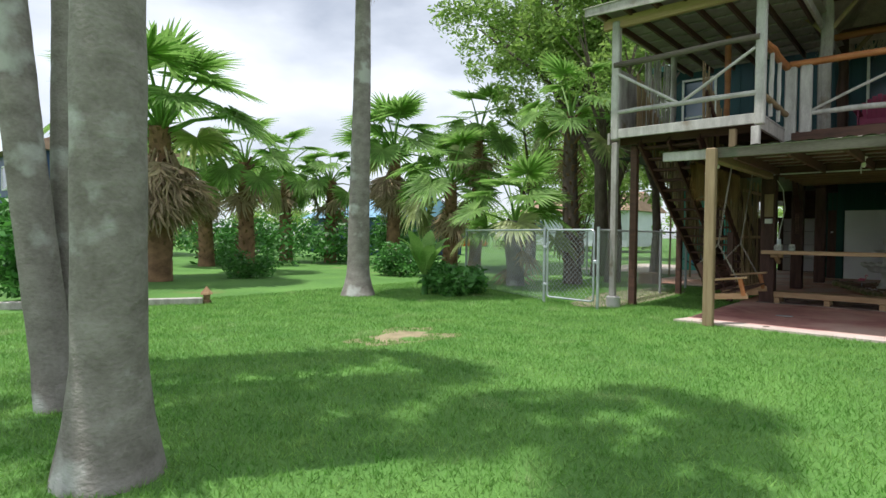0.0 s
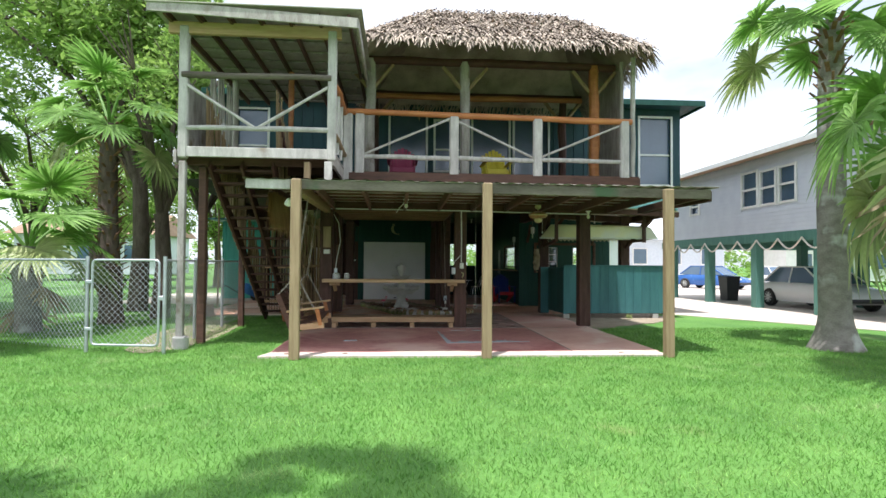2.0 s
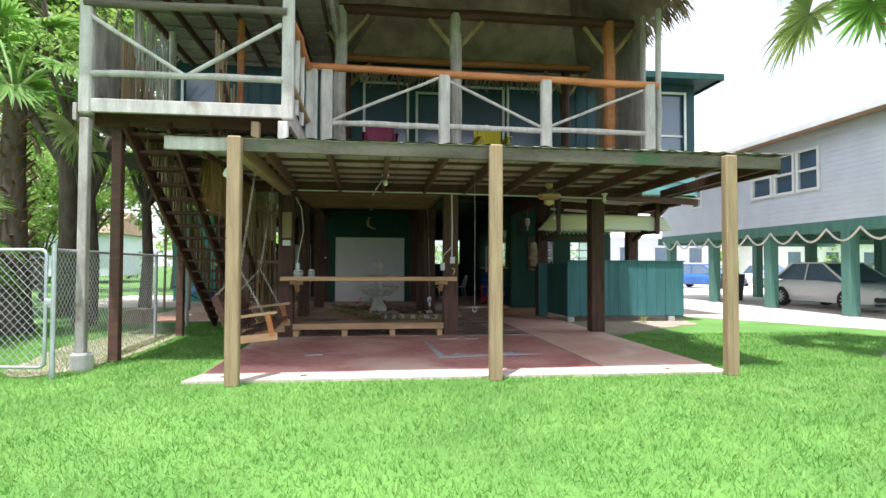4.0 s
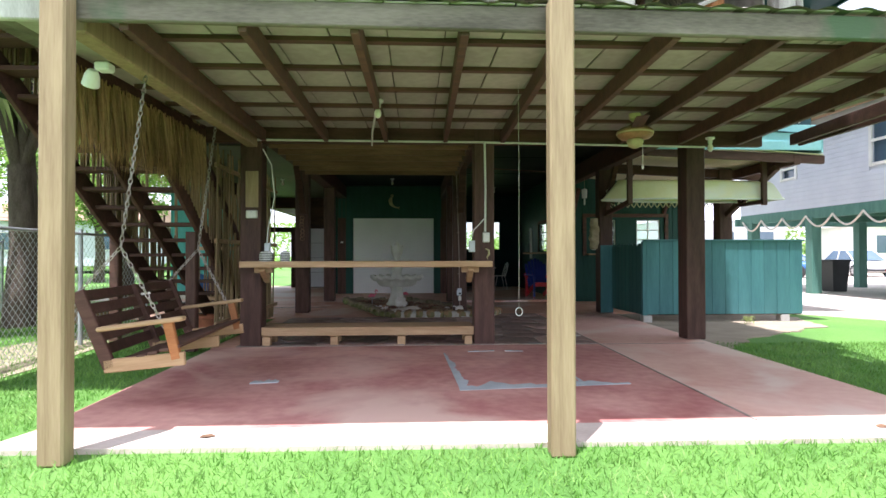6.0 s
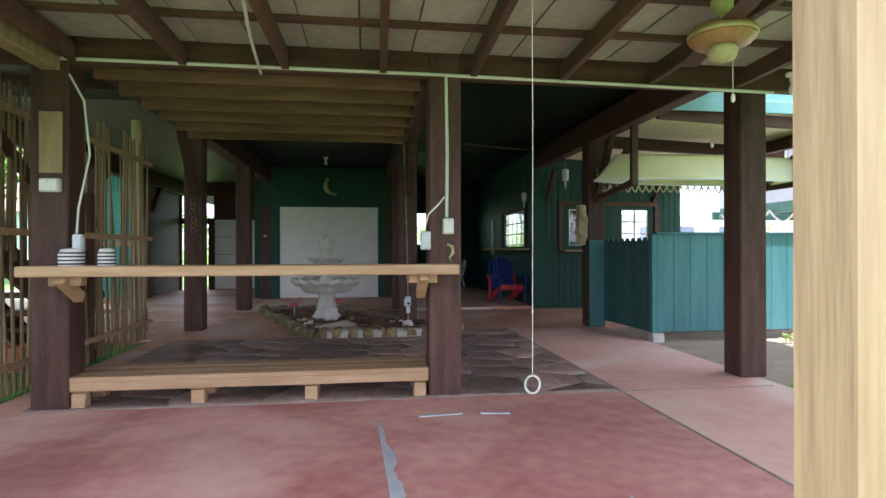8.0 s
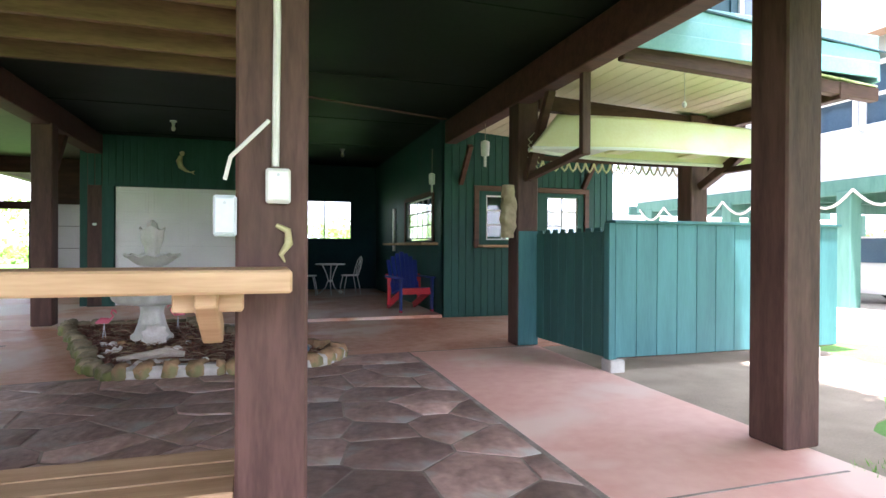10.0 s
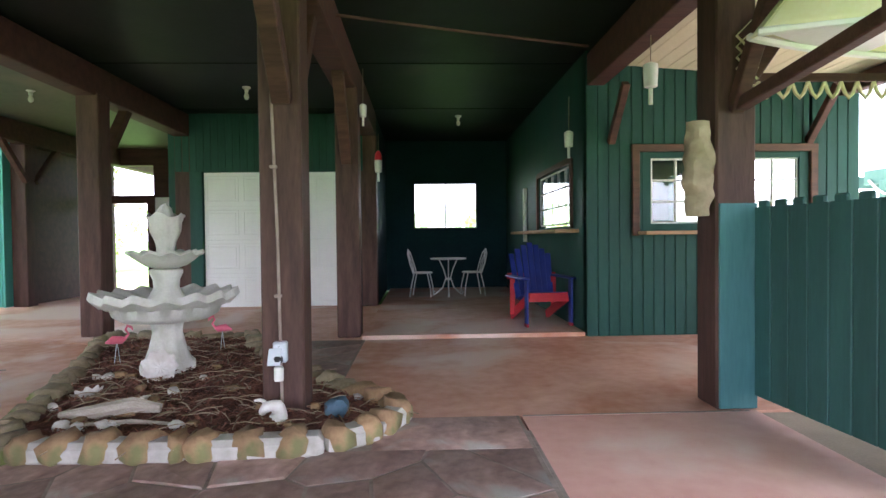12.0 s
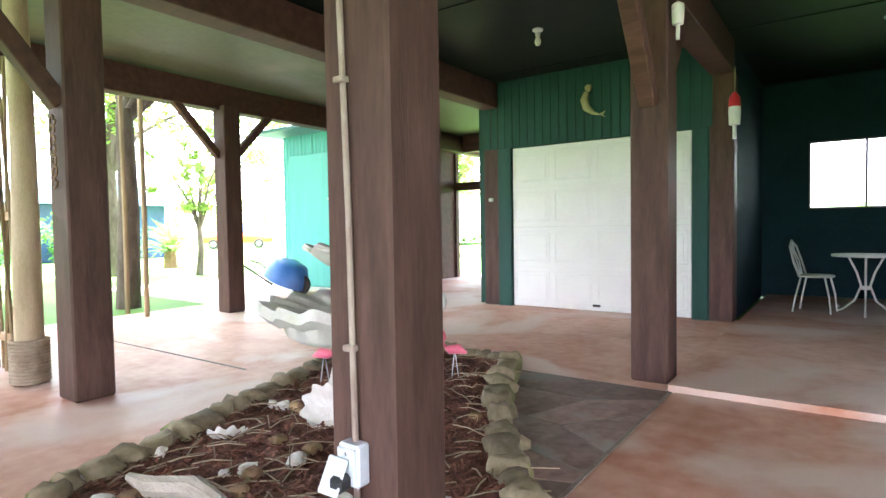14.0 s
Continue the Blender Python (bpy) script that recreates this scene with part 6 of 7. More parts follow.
broad_tree("tall broadleaf tree with airy green crown behind the fence", -6.6, 20.2, 11.0, 4.3, 3, 0.11, 170, 210, 0.24, None, (-1.4, 0.0))
broad_tree("leafy tree beyond the stair and fence", -12.5, 25, 8.0, 3.8, 4, 0.09, 70, 150, 0.24)
broad_tree("dark leafy tree beside the stair landing", -4.9, 17.6, 7.5, 2.2, 6, 0.07, 18, 110, 0.2)
broad_tree("small garden tree beyond the yard", -10.5, 26.4, 3.6, 1.3, 7, 0.06, 30, 120, 0.08)
broad_tree("leafy tree beyond the palm yard", -12.5, 34, 7.0, 3.2, 14, 0.10, 60, 150, 0.2)
broad_tree("leafy tree at the back of the yard", -9.5, 37, 7.5, 3.6, 15, 0.12, 60, 150, 0.2)
broad_tree("garden tree with pale trunk shading the shed", -5.4, 22.1, 8.6, 3.1, 16, 0.10, 90, 170, 0.15, None, (-0.4, 2.6))
broad_tree("leafy tree behind the neighbouring house", 11.5, 44, 8.0, 4.0, 8, 0.12, 60, 140, 0.25)
broad_tree("leafy tree in the back garden", -16, 36, 9.0, 5.0, 9, 0.13, 70, 150, 0.3)

# far woods as one belt of leaf clumps
rr = random.Random(77)
fw = MB()
for i in range(420):
    a = radians(rr.uniform(-75, 110) + 90)
    d = rr.uniform(46, 70)
    c_ = (1 + d * math.cos(a), 8 + d * math.sin(a), rr.uniform(0.3, 3.6) * (1.2 if math.cos(a) < 0 else 0.8))
    leaf_cloud(fw, c_, rr.uniform(1.0, 2.2), 130, 0.24, rr)
single("far_woods", fw, M_LEAF, "distant belt of green trees", "woods", kind="stuff", angle=180)
fs_ = MB()
for i in range(150):
    a = radians(rr.uniform(132, 178))
    d = rr.uniform(24, 36)
    leaf_cloud(fs_, (2 + d * math.cos(a), 2 + d * math.sin(a), rr.uniform(0.2, 1.7)), rr.uniform(0.6, 1.2), 160, 0.13, rr)
single("garden_thicket", fs_, M_SHRUB, "dense dark green thicket behind the palms", "shrubs", kind="stuff", angle=180)


# ---- shrubs ----
def shrub(label, x, y, r, h, seed, size=0.09, n_=2400, material=None):
    rr_ = random.Random(seed)
    s_ = thing("shrub", label, "shrub", "shrubs", (x, y, -0.03))
    m_ = MB()
    for _ in range(16):
        a, q = rr_.uniform(0, 6.28), r * rr_.random() ** 0.5 * 0.75
        leaf_cloud(m_, (q * math.cos(a), q * math.sin(a), h * rr_.uniform(0.2, 0.8)), r * 0.45, n_ // 16, size, rr_)
    o_ = part("leaves", m_, material or M_SHRUB, s_, "", 180)
    o_["kind"] = "stuff"
    st_ = MB()
    for _ in range(7):
        a = rr_.uniform(0, 6.28)
        st_.tube([(0, 0, 0), (r * 0.5 * math.cos(a), r * 0.5 * math.sin(a), h * 0.7)], [0.02, 0.008], 5)
    part("stems", st_, M_BARK, s_)
    return s_


shrub("large leafy green shrub at the lawn edge", -10.5, 4.9, 1.1, 2.1, 1, 0.10, 4200)
shrub("large leafy green shrub at the lawn edge", -12.0, 5.6, 1.3, 2.2, 2, 0.10, 4200)
shrub("dense green shrub beside the fence", -6.1, 11.9, 0.72, 0.75, 3, 0.08, 3000)
shrub("dark green shrub under the palms", -11.0, 15.0, 1.0, 1.0, 4, 0.08, 2600)
shrub("low green shrub under the dead skirt", -13.5, 11.0, 0.8, 0.7, 5, 0.07, 1600)

bl = thing("banana_plant", "young banana plant with broad bright leaves", "plant", at=(-6.45, 11.3, -0.03))
bl.scale = (1.3, 1.3, 1.3)
for i in range(7):
    a, L = i * 0.9 + 0.3, 0.75 + 0.12 * (i % 3)
    d = Vector((math.cos(a), math.sin(a), 0))
    s = Vector((-d.y, d.x, 0))
    vs_, fs_2 = [], []
    for j in range(8):
        f = j / 7
        p = d * (0.05 + 0.42 * f ** 1.4) + Vector((0, 0, 0.35 + L * f - 0.25 * f ** 3))
        w = 0.13 * math.sin(math.pi * min(1, 0.08 + f * 0.92)) + 0.008
        vs_ += [p - s * w + Vector((0, 0, 0.03)), p, p + s * w + Vector((0, 0, 0.03))]
        if j:
            b0 = (j - 1) * 3
            fs_2 += [(b0, b0 + 1, b0 + 4, b0 + 3), (b0 + 1, b0 + 2, b0 + 5, b0 + 4)]
    part("leaf", MB().add(vs_, fs_2), M_FROND, bl, angle=60)
part("stem", MB().tube([(0, 0, 0), (0, 0, 0.45)], [0.06, 0.03], 8), M_SHRUB, bl)

sg = thing("sago_palm", "round sago palm with feathery arching fronds", "plant", at=(-14.5, 27.8, -0.03))
fm = MB()
for k in range(40):
    f = k / 39
    p = Vector((1.0 * f, 0, 0.55 * f - 0.7 * f * f))
    for s in (-1, 1):
        q = p + Vector((0.10, s * 0.20 * math.sin(math.pi * (0.1 + 0.85 * f)), -0.02))
        fm.add([p, p + Vector((0.02, 0, 0)), q], [(0, 1, 2)])
fm.tube([(0, 0, 0), (0.5, 0, 0.10), (1.0, 0, -0.15)], 0.01, 5)
fmm = fm.mesh("frond", M_FROND)
for i in range(34):
    o = part("frond", fmm, M_FROND, sg)
    o.matrix_local = Matrix.Translation((0, 0, 0.5)) @ Euler((0, radians(-75 + i * 2.4), radians(i * 137.5)), "XYZ").to_matrix().to_4x4() @ Matrix.Diagonal((1.2, 1.2, 1.2, 1))
part("trunk", MB().tube([(0, 0, 0), (0, 0, 0.55)], [0.22, 0.18], 10), M_BOOT, sg)

# ---- lawn edging, lantern, stump ----
tb = MB().bar((-10.2, 3.5, 0.03), (-8.15, 7.0, 0.03), 0.12, 0.14, 0.015)
single("timber_border", tb, M_GREYWOOD, "weathered grey timber border lying on the lawn", "border")
ln = thing("garden_lantern", "small brown stone garden lantern at the border end", "lantern", at=(-8.2, 7.1, -0.03))
part("base", MB().lathe([(0.09, 0), (0.09, 0.05), (0.06, 0.08), (0.07, 0.18)], n=8), M_STONE, ln)
part("cap", MB().lathe([(0.12, 0.18), (0.10, 0.22), (0.03, 0.30), (0.01, 0.33)], n=8), M_STONE, ln)
single("tree_stump", MB().lathe([(0.34, -0.03), (0.30, 0.08), (0.29, 0.27), (0.27, 0.29), (0.01, 0.285)], (-4.1, 18.3, 0), 20, lambda a, i: (1 + 0.06 * math.sin(5 * a), 0)), M_PINE, "sawn tree stump on the grass", "stump")
for i, (x, y) in enumerate(((-0.55, 11.55), (4.8, 11.52), (0.35, 11.55))):
    single("dead_leaf", MB().add([(x - 0.05, y - 0.02, 0.006), (x, y - 0.035, 0.012), (x + 0.055, y, 0.008), (x + 0.01, y + 0.03, 0.014), (x - 0.04, y + 0.02, 0.01)], [(0, 1, 4), (1, 2, 3), (1, 3, 4)]), M_BOOT, "curled dry brown leaf on the slab edge", "leaf", "fallen leaves")

# ---- neighbouring grey house on stilts ----
nh = thing("stilt_house", "pale grey lap-sided house raised on green stilts", "house", at=(0, 0, 0))
X0, Y0, Y1, ZB, ZT = 13.5, 9.0, 27.9, 2.55, 5.15
WIN = [(19.2, 20.0, 3.5, 4.65), (20.15, 20.95, 3.5, 4.65), (21.1, 22.0, 3.5, 4.72), (24.9, 25.6, 3.55, 4.2), (13.5, 15.2, 3.5, 4.65)]
m = MB()
wall_x(m, Y0, Y1, ZB, ZT, X0 + 0.08, 0.12, WIN)
wall_y(m, X0 + 0.02, X0 + 9, ZB, ZT, Y1, 0.12)
wall_y(m, X0 + 0.02, X0 + 9, ZB, ZT, Y0, 0.12)
wall_x(m, Y0, Y1, ZB, ZT, X0 + 9, 0.12)
part("wall", m, M_GREYSIDING, nh)
for i in range(19):
    z = ZB + i * 0.134
    cuts = [w for w in WIN if w[2] - 0.08 < z + 0.067 < w[3] + 0.08]
    ys = [Y0] + [v for w in sorted(cuts) for v in (w[0] - 0.06, w[1] + 0.06)] + [Y1]
    m = MB()
    for a, b_ in zip(ys[::2], ys[1::2]):
        if b_ - a > 0.02:
            m.box((X0 + 0.008, (a + b_) / 2, z + 0.067), (0.016, b_ - a, 0.15), Matrix.Rotation(0.09, 3, "Y"), 0.001)
    part("siding_board", m, M_GREYSIDING, nh)
part("floor", MB().box((X0 + 4.5, (Y0 + Y1) / 2, ZB - 0.03), (9.0, Y1 - Y0, 0.05), None, 0.004), M_STILT, nh)
part("girder", MB().box((X0 + 0.05, (Y0 + Y1) / 2, ZB - 0.17), (0.14, Y1 - Y0, 0.30), None, 0.008), M_STILT, nh)
for i in range(7):
    part("floor_joist", MB().box((X0 + 4.5, Y0 + 1.6 + i * 3.0, ZB - 0.2), (8.6, 0.1, 0.28), None, 0.006), M_STILT, nh)
for y in (12.3, 15.3, 18.3, 21.3, 24.3, 27.3):
    for dx in (0.1, 4.0, 8.5):
        part("stilt", MB().box((X0 + dx, y, 1.12), (0.3, 0.3, 2.36), None, 0.015), M_STILT, nh)
part("roof", MB().add([(X0 - 0.5, Y0 - 0.5, ZT), (X0 + 9.5, Y0 - 0.5, ZT), (X0 + 9.5, Y1 + 0.5, ZT), (X0 - 0.5, Y1 + 0.5, ZT), (X0 + 4.5, Y0 + 2, ZT + 1.1), (X0 + 4.5, Y1 - 2, ZT + 1.1)], [(0, 4, 5, 3), (0, 1, 4), (1, 2, 5, 4), (2, 3, 5), (3, 2, 1, 0)]), M_ROOFBROWN, nh, "low brown shingle roof")
part("roof_fascia", MB().box((X0 - 0.5, (Y0 + Y1) / 2, ZT + 0.03), (0.04, Y1 - Y0 + 1, 0.16), None, 0.006), M_WHITE, nh, "white gutter board")
for y0, y1, z0, z1 in WIN:
    w_ = part("window", MB().box((X0 + 0.10, (y0 + y1) / 2, (z0 + z1) / 2), (0.02, y1 - y0, z1 - z0), None, 0.002), M_WGLASS, nh)
    f_ = MB()
    for yy in (y0, y1):
        f_.box((X0 - 0.01, yy, (z0 + z1) / 2), (0.05, 0.09, z1 - z0 + 0.1), None, 0.005)
    for zz in (z0, (z0 + z1) / 2, z1):
        f_.box((X0 - 0.005, (y0 + y1) / 2, zz), (0.045, y1 - y0, 0.07), None, 0.005)
    part("frame", f_, M_WHITE, w_, "white sash frame")
rope = MB()
for i in range(14):
    y = 12.3 + i * 1.1
    rope.tube([(X0 - 0.06, y + 1.1 * k / 8, 2.32 - 0.34 * math.sin(math.pi * k / 8)) for k in range(9)], 0.028, 6, False)
part("rope_swag", rope, M_WROPE, nh, "thick pale rope hung in swags")


def car(name, paint, label, at, rz, tall=1.42, L=4.4, pickup=False):
    """A parked car: lofted body, glasshouse, wheels, lamps."""
    c_ = thing(name, label, "car" if not pickup else "truck", at=at, rz=rz)
    prof = [(-L / 2, 0.38, 0.62, 0.72), (-L / 2 + 0.15, 0.25, 0.82, 0.82), (-L / 4, 0.22, 0.90, 0.87), (0.3, 0.22, 0.90, 0.88), (L / 4, 0.22, 0.84, 0.87), (L / 2 - 0.2, 0.25, 0.68, 0.80), (L / 2, 0.36, 0.55, 0.66)]
    if pickup:
        prof = [(p[0], p[1] + 0.14, p[2] + 0.16, p[3]) for p in prof]
    vs_, fs_ = [], []
    for x_, z0, z1, w in prof:
        for y_, z_ in ((-w * 0.92, z0), (-w, (z0 + z1) / 2), (-w * 0.95, z1 - 0.05), (-w * 0.86, z1), (w * 0.86, z1), (w * 0.95, z1 - 0.05), (w, (z0 + z1) / 2), (w * 0.92, z0)):
            vs_.append((x_, y_, z_))
    for i_ in range(len(prof) - 1):
        for k in range(8):
            a, b2 = i_ * 8 + k, i_ * 8 + (k + 1) % 8
            fs_.append((a, b2, b2 + 8, a + 8))
    fs_ += [tuple(range(8))[::-1], tuple(range(len(vs_) - 8, len(vs_)))]
    body = part("body", MB().add(vs_, fs_), paint, c_, angle=50)
    zs = 0.88 + (0.16 if pickup else 0)
    cab = [(-1.75, zs), (-1.05, tall), (0.25, tall), (1.15, zs)] if not pickup else [(-0.55, zs), (-0.45, tall + 0.25), (0.55, tall + 0.25), (1.15, zs)]
    g_ = MB()
    vs2 = [(x_, -0.80 + (0.14 if z_ > zs else 0), z_) for x_, z_ in cab] + [(x_, 0.80 - (0.14 if z_ > zs else 0), z_) for x_, z_ in cab]
    g_.add(vs2, [(0, 1, 2, 3), (7, 6, 5, 4), (0, 4, 5, 1), (2, 6, 7, 3), (3, 7, 4, 0)])
    part("glasshouse", g_, M_WGLASS, c_, "dark tinted car glass")
    rf = MB()
    (xa, za), (xb, zb) = cab[1], cab[2]
    rf.box(((xa + xb) / 2, 0, tall + (0.25 if pickup else 0)), (xb - xa + 0.1, 1.36, 0.05), None, 0.02)
    for s in (-1, 1):
        for q in ((cab[0], cab[1]), (cab[2], cab[3])):
            part("roof_pillar", MB().bar((q[0][0], s * (0.80 if q[0][1] <= zs else 0.67), q[0][1]), (q[1][0], s * (0.80 if q[1][1] <= zs else 0.67), q[1][1]), 0.05, 0.06, 0.01), paint, c_)
        part("roof_pillar", MB().bar((-0.35, s * 0.80, zs), (-0.35, s * 0.67, za), 0.05, 0.05, 0.01), paint, c_)
    part("roof", rf, paint, c_)
    for x_ in (-L / 2 + 0.85, L / 2 - 0.9):
        for s in (-1, 1):
            wh = part("wheel", MB().lathe([(0.20, -0.10), (0.30, -0.105), (0.32, -0.07), (0.32, 0.07), (0.30, 0.105), (0.20, 0.10)], n=24), M_TYRE, c_, "black tyre")
            wh.matrix_local = pose(x_, s * 0.80, 0.32, 90, 0, 0)
            rim = MB().lathe([(0.205, -0.09), (0.205, 0.09)], n=20)
            for k in range(10):
                a = k * math.pi / 5
                rim.bar((0.03 * math.cos(a), 0.03 * math.sin(a), s * -0.105), (0.2 * math.cos(a), 0.2 * math.sin(a), s * -0.105), 0.035, 0.015, 0.004)
            part("rim", rim, M_RIM, wh, "spoked alloy rim")
    for s in (-1, 1):
        part("headlight", MB().box((L / 2 - 0.16, s * 0.60, 0.62 + (0.15 if pickup else 0)), (0.16, 0.26, 0.10), None, 0.03), M_BULB, c_, "clear headlamp")
        part("tail_light", MB().box((-L / 2 + 0.06, s * 0.62, 0.72 + (0.15 if pickup else 0)), (0.10, 0.22, 0.12), None, 0.02), M_CHAIRRED, c_, "red tail lamp")
    part("bumper", MB().box((L / 2 - 0.05, 0, 0.38), (0.16, 1.5, 0.14), None, 0.04), M_DARK, c_)
    return c_


car("parked_car", M_CAR, "white saloon car parked under the stilt house", (15.6, 21.0, -0.012), -90)
car("parked_car", M_BLUECAR, "blue car parked beyond the stilt house", (21, 37, -0.012), -60)
car("parked_truck", M_ORANGE, "orange pickup truck parked across the yard", (-30, 41, -0.03), 55, 1.45, 4.6, True)
car("parked_car", M_CAR, "white car parked far down the drive", (26, 38, -0.03), -100)
tbn = thing("wheeled_bin", "dark wheeled rubbish bin under the stilt house", "bin", at=(15.0, 25.3, -0.012))
part("body", MB().add([(-0.22, -0.25, 0), (0.22, -0.25, 0), (0.22, 0.25, 0), (-0.22, 0.25, 0), (-0.29, -0.32, 0.95), (0.29, -0.32, 0.95), (0.29, 0.32, 0.95), (-0.29, 0.32, 0.95)], [(3, 2, 1, 0), (4, 5, 6, 7), (0, 1, 5, 4), (1, 2, 6, 5), (2, 3, 7, 6), (3, 0, 4, 7)]), M_DARK, tbn)
part("lid", MB().box((0, 0, 0.98), (0.62, 0.70, 0.06), None, 0.02), M_DARK, tbn)


def far_house(label, x, y, w, d, h, wall_m, roof_m, z0=0.0, wins=3):
    f_ = thing("far_house", label, "house", at=(x, y, -0.03))
    part("wall", MB().box((0, 0, z0 + h / 2), (w, d, h), None, 0.02), wall_m, f_)
    part("roof", MB().add([(-w / 2 - 0.5, -d / 2 - 0.5, z0 + h), (w / 2 + 0.5, -d / 2 - 0.5, z0 + h), (w / 2 + 0.5, d / 2 + 0.5, z0 + h), (-w / 2 - 0.5, d / 2 + 0.5, z0 + h), (-w / 2, 0, z0 + h + d * 0.25), (w / 2, 0, z0 + h + d * 0.25)], [(0, 1, 5, 4), (2, 3, 4, 5), (0, 4, 3), (1, 2, 5), (3, 2, 1, 0)]), roof_m, f_)
    for i_ in range(wins):
        xx = -w / 2 + w * (i_ + 0.5) / wins
        wi = part("window", MB().box((xx, -d / 2 - 0.02, z0 + h * 0.55), (1.0, 0.06, 1.1), None, 0.01), M_WGLASS, f_)
        fr_ = MB()
        for s in (-1, 1):
            fr_.box((xx + s * 0.54, -d / 2 - 0.03, z0 + h * 0.55), (0.08, 0.08, 1.25), None, 0.01)
            fr_.box((xx, -d / 2 - 0.03, z0 + h * 0.55 + s * 0.59), (1.0, 0.08, 0.08), None, 0.01)
        part("frame", fr_, M_WHITE, wi)
    if z0 > 0.5:
        for i_ in range(4):
            part("pile", MB().box((-w / 2 + 0.3 + i_ * (w - 0.6) / 3, -d / 2 + 0.2, z0 / 2), (0.3, 0.3, z0), None, 0.01), M_NAVY, f_)
    return f_


far_house("low blue roofed house behind the palms", -27, 29, 9, 6, 2.4, M_NAVY, M_ROOFBLUE)
far_house("raised house with brown shingle roof beyond the lawn", -34, 13, 8, 8, 2.6, M_NAVY, M_ROOFBROWN, 2.6)
far_house("pale blue house far down the drive", 22, 47, 8, 6, 2.8, M_BOXBLUE, M_GREYSIDING, 0.6)
far_house("white trailer house far down the drive", 34, 44, 9, 4, 2.6, M_WHITE, M_WHITE, 0.4)
far_house("grey house beyond the yard", -22, 50, 10, 7, 3.0, M_GREYSIDING, M_ROOFBROWN, 0.5)

# ---- shed and barrow in the yard ----
sh = thing("metal_shed", "turquoise corrugated shed with a plain door", "shed", at=(0, 0, 0))
XL, XR, YF = -5.72, -3.76, 25.45
m = MB()
n = 60
vs_, fs_2 = [], []
for i in range(n + 1):
    x = XL + (XR - XL) * i / n
    y = YF + 0.012 * math.sin(i * 1.9)
    vs_ += [(x, y, 0.02), (x, y, 3.05)]
for i in range(n):
    fs_2.append((2 * i, 2 * i + 2, 2 * i + 3, 2 * i + 1))
part("front_sheet", m.add(vs_, fs_2), M_SHEDTEAL, sh)
part("side_sheet", MB().box((XL, YF + 1.2, 1.53), (0.04, 2.4, 3.04), None, 0.004), M_SHEDTEAL, sh)
part("side_sheet", MB().box((XR, YF + 1.2, 1.53), (0.04, 2.4, 3.04), None, 0.004), M_SHEDTEAL, sh)
part("roof", MB().box((-4.9, YF + 1.0, 3.11), (2.5, 3.0, 0.06), None, 0.01), M_TEAL, sh)
part("door", MB().box((-4.70, YF - 0.03, 1.34), (1.62, 0.03, 2.60), None, 0.006), M_SHEDTEAL, sh, "flat turquoise door")
wb = thing("wheelbarrow", "blue tub wheelbarrow tipped forward on its wheel", "wheelbarrow", at=(-4.45, 24.45, -0.014), rz=20)
part("tub", MB().lathe([(0.16, 0.0), (0.30, 0.05), (0.38, 0.22), (0.42, 0.38), (0.40, 0.38), (0.28, 0.08)], n=20), M_BARROW, wb, angle=60).matrix_local = pose(0.10, 0, 0.60, 0, 205, 0)
part("handle", MB().tube([(-0.2, -0.2, 0.2), (-0.75, -0.26, 0.55), (-0.95, -0.27, 0.6)], 0.02, 6), M_DARK, wb)
part("handle", MB().tube([(-0.2, 0.2, 0.2), (-0.75, 0.26, 0.55), (-0.95, 0.27, 0.6)], 0.02, 6), M_DARK, wb)
part("wheel", MB().lathe([(0.06, -0.05), (0.17, -0.05), (0.19, 0), (0.17, 0.05), (0.06, 0.05)], n=16), M_TYRE, wb).matrix_local = pose(0.25, 0, 0.19, 90, 0, 0)

# ---- grass blades ----
gr = np.random.RandomState(4)
NB = 520000
gx, gy = gr.uniform(-9, 10.5, NB), 2.0 + 16.0 * gr.rand(NB) ** 1.25
keep = ~((gx > -0.95) & (gx < 5.5) & (gy > 11.33)) & ~((gx > 5.45) & (gy > 15.2)) & ~((gx - 8.2) * 1.28 + (gy - 19.2) > 0.4)
keep &= ~((((gx + 3.08) / 0.4) ** 2 + ((gy - 7.3) / 0.7) ** 2) < 0.4)
gx, gy = gx[keep], gy[keep]
NB = len(gx)
ga_, gh, gw = gr.uniform(0, 6.283, NB), gr.uniform(0.02, 0.06, NB), gr.uniform(0.003, 0.0065, NB)
lx, ly = gr.normal(0, 0.028, NB), gr.normal(0, 0.028, NB)
co = np.zeros((NB, 3, 3))
co[:, 0] = np.stack([gx - np.cos(ga_) * gw, gy - np.sin(ga_) * gw, np.full(NB, -0.032)], 1)
co[:, 1] = np.stack([gx + np.cos(ga_) * gw, gy + np.sin(ga_) * gw, np.full(NB, -0.032)], 1)
co[:, 2] = np.stack([gx + lx, gy + ly, gh - 0.03], 1)
gm = bpy.data.meshes.new("grass")
gm.vertices.add(NB * 3)
gm.vertices.foreach_set("co", co.reshape(-1))
gm.loops.add(NB * 3)
gm.loops.foreach_set("vertex_index", np.arange(NB * 3, dtype=np.int32))
gm.polygons.add(NB)
gm.polygons.foreach_set("loop_start", np.arange(0, NB * 3, 3, dtype=np.int32))
gm.materials.append(M_GRASS)
gm.update(calc_edges=True)
tagged(new("grass", gm), "short bright green lawn grass blades", "grass", "", "stuff")

# ---- conduits, outlets, lamps ----
def pipe(name, pts_, r, material, label, cat="conduit", group="conduits"):
    return single(name, MB().tube(pts_, r, 8), material, label, cat, group)


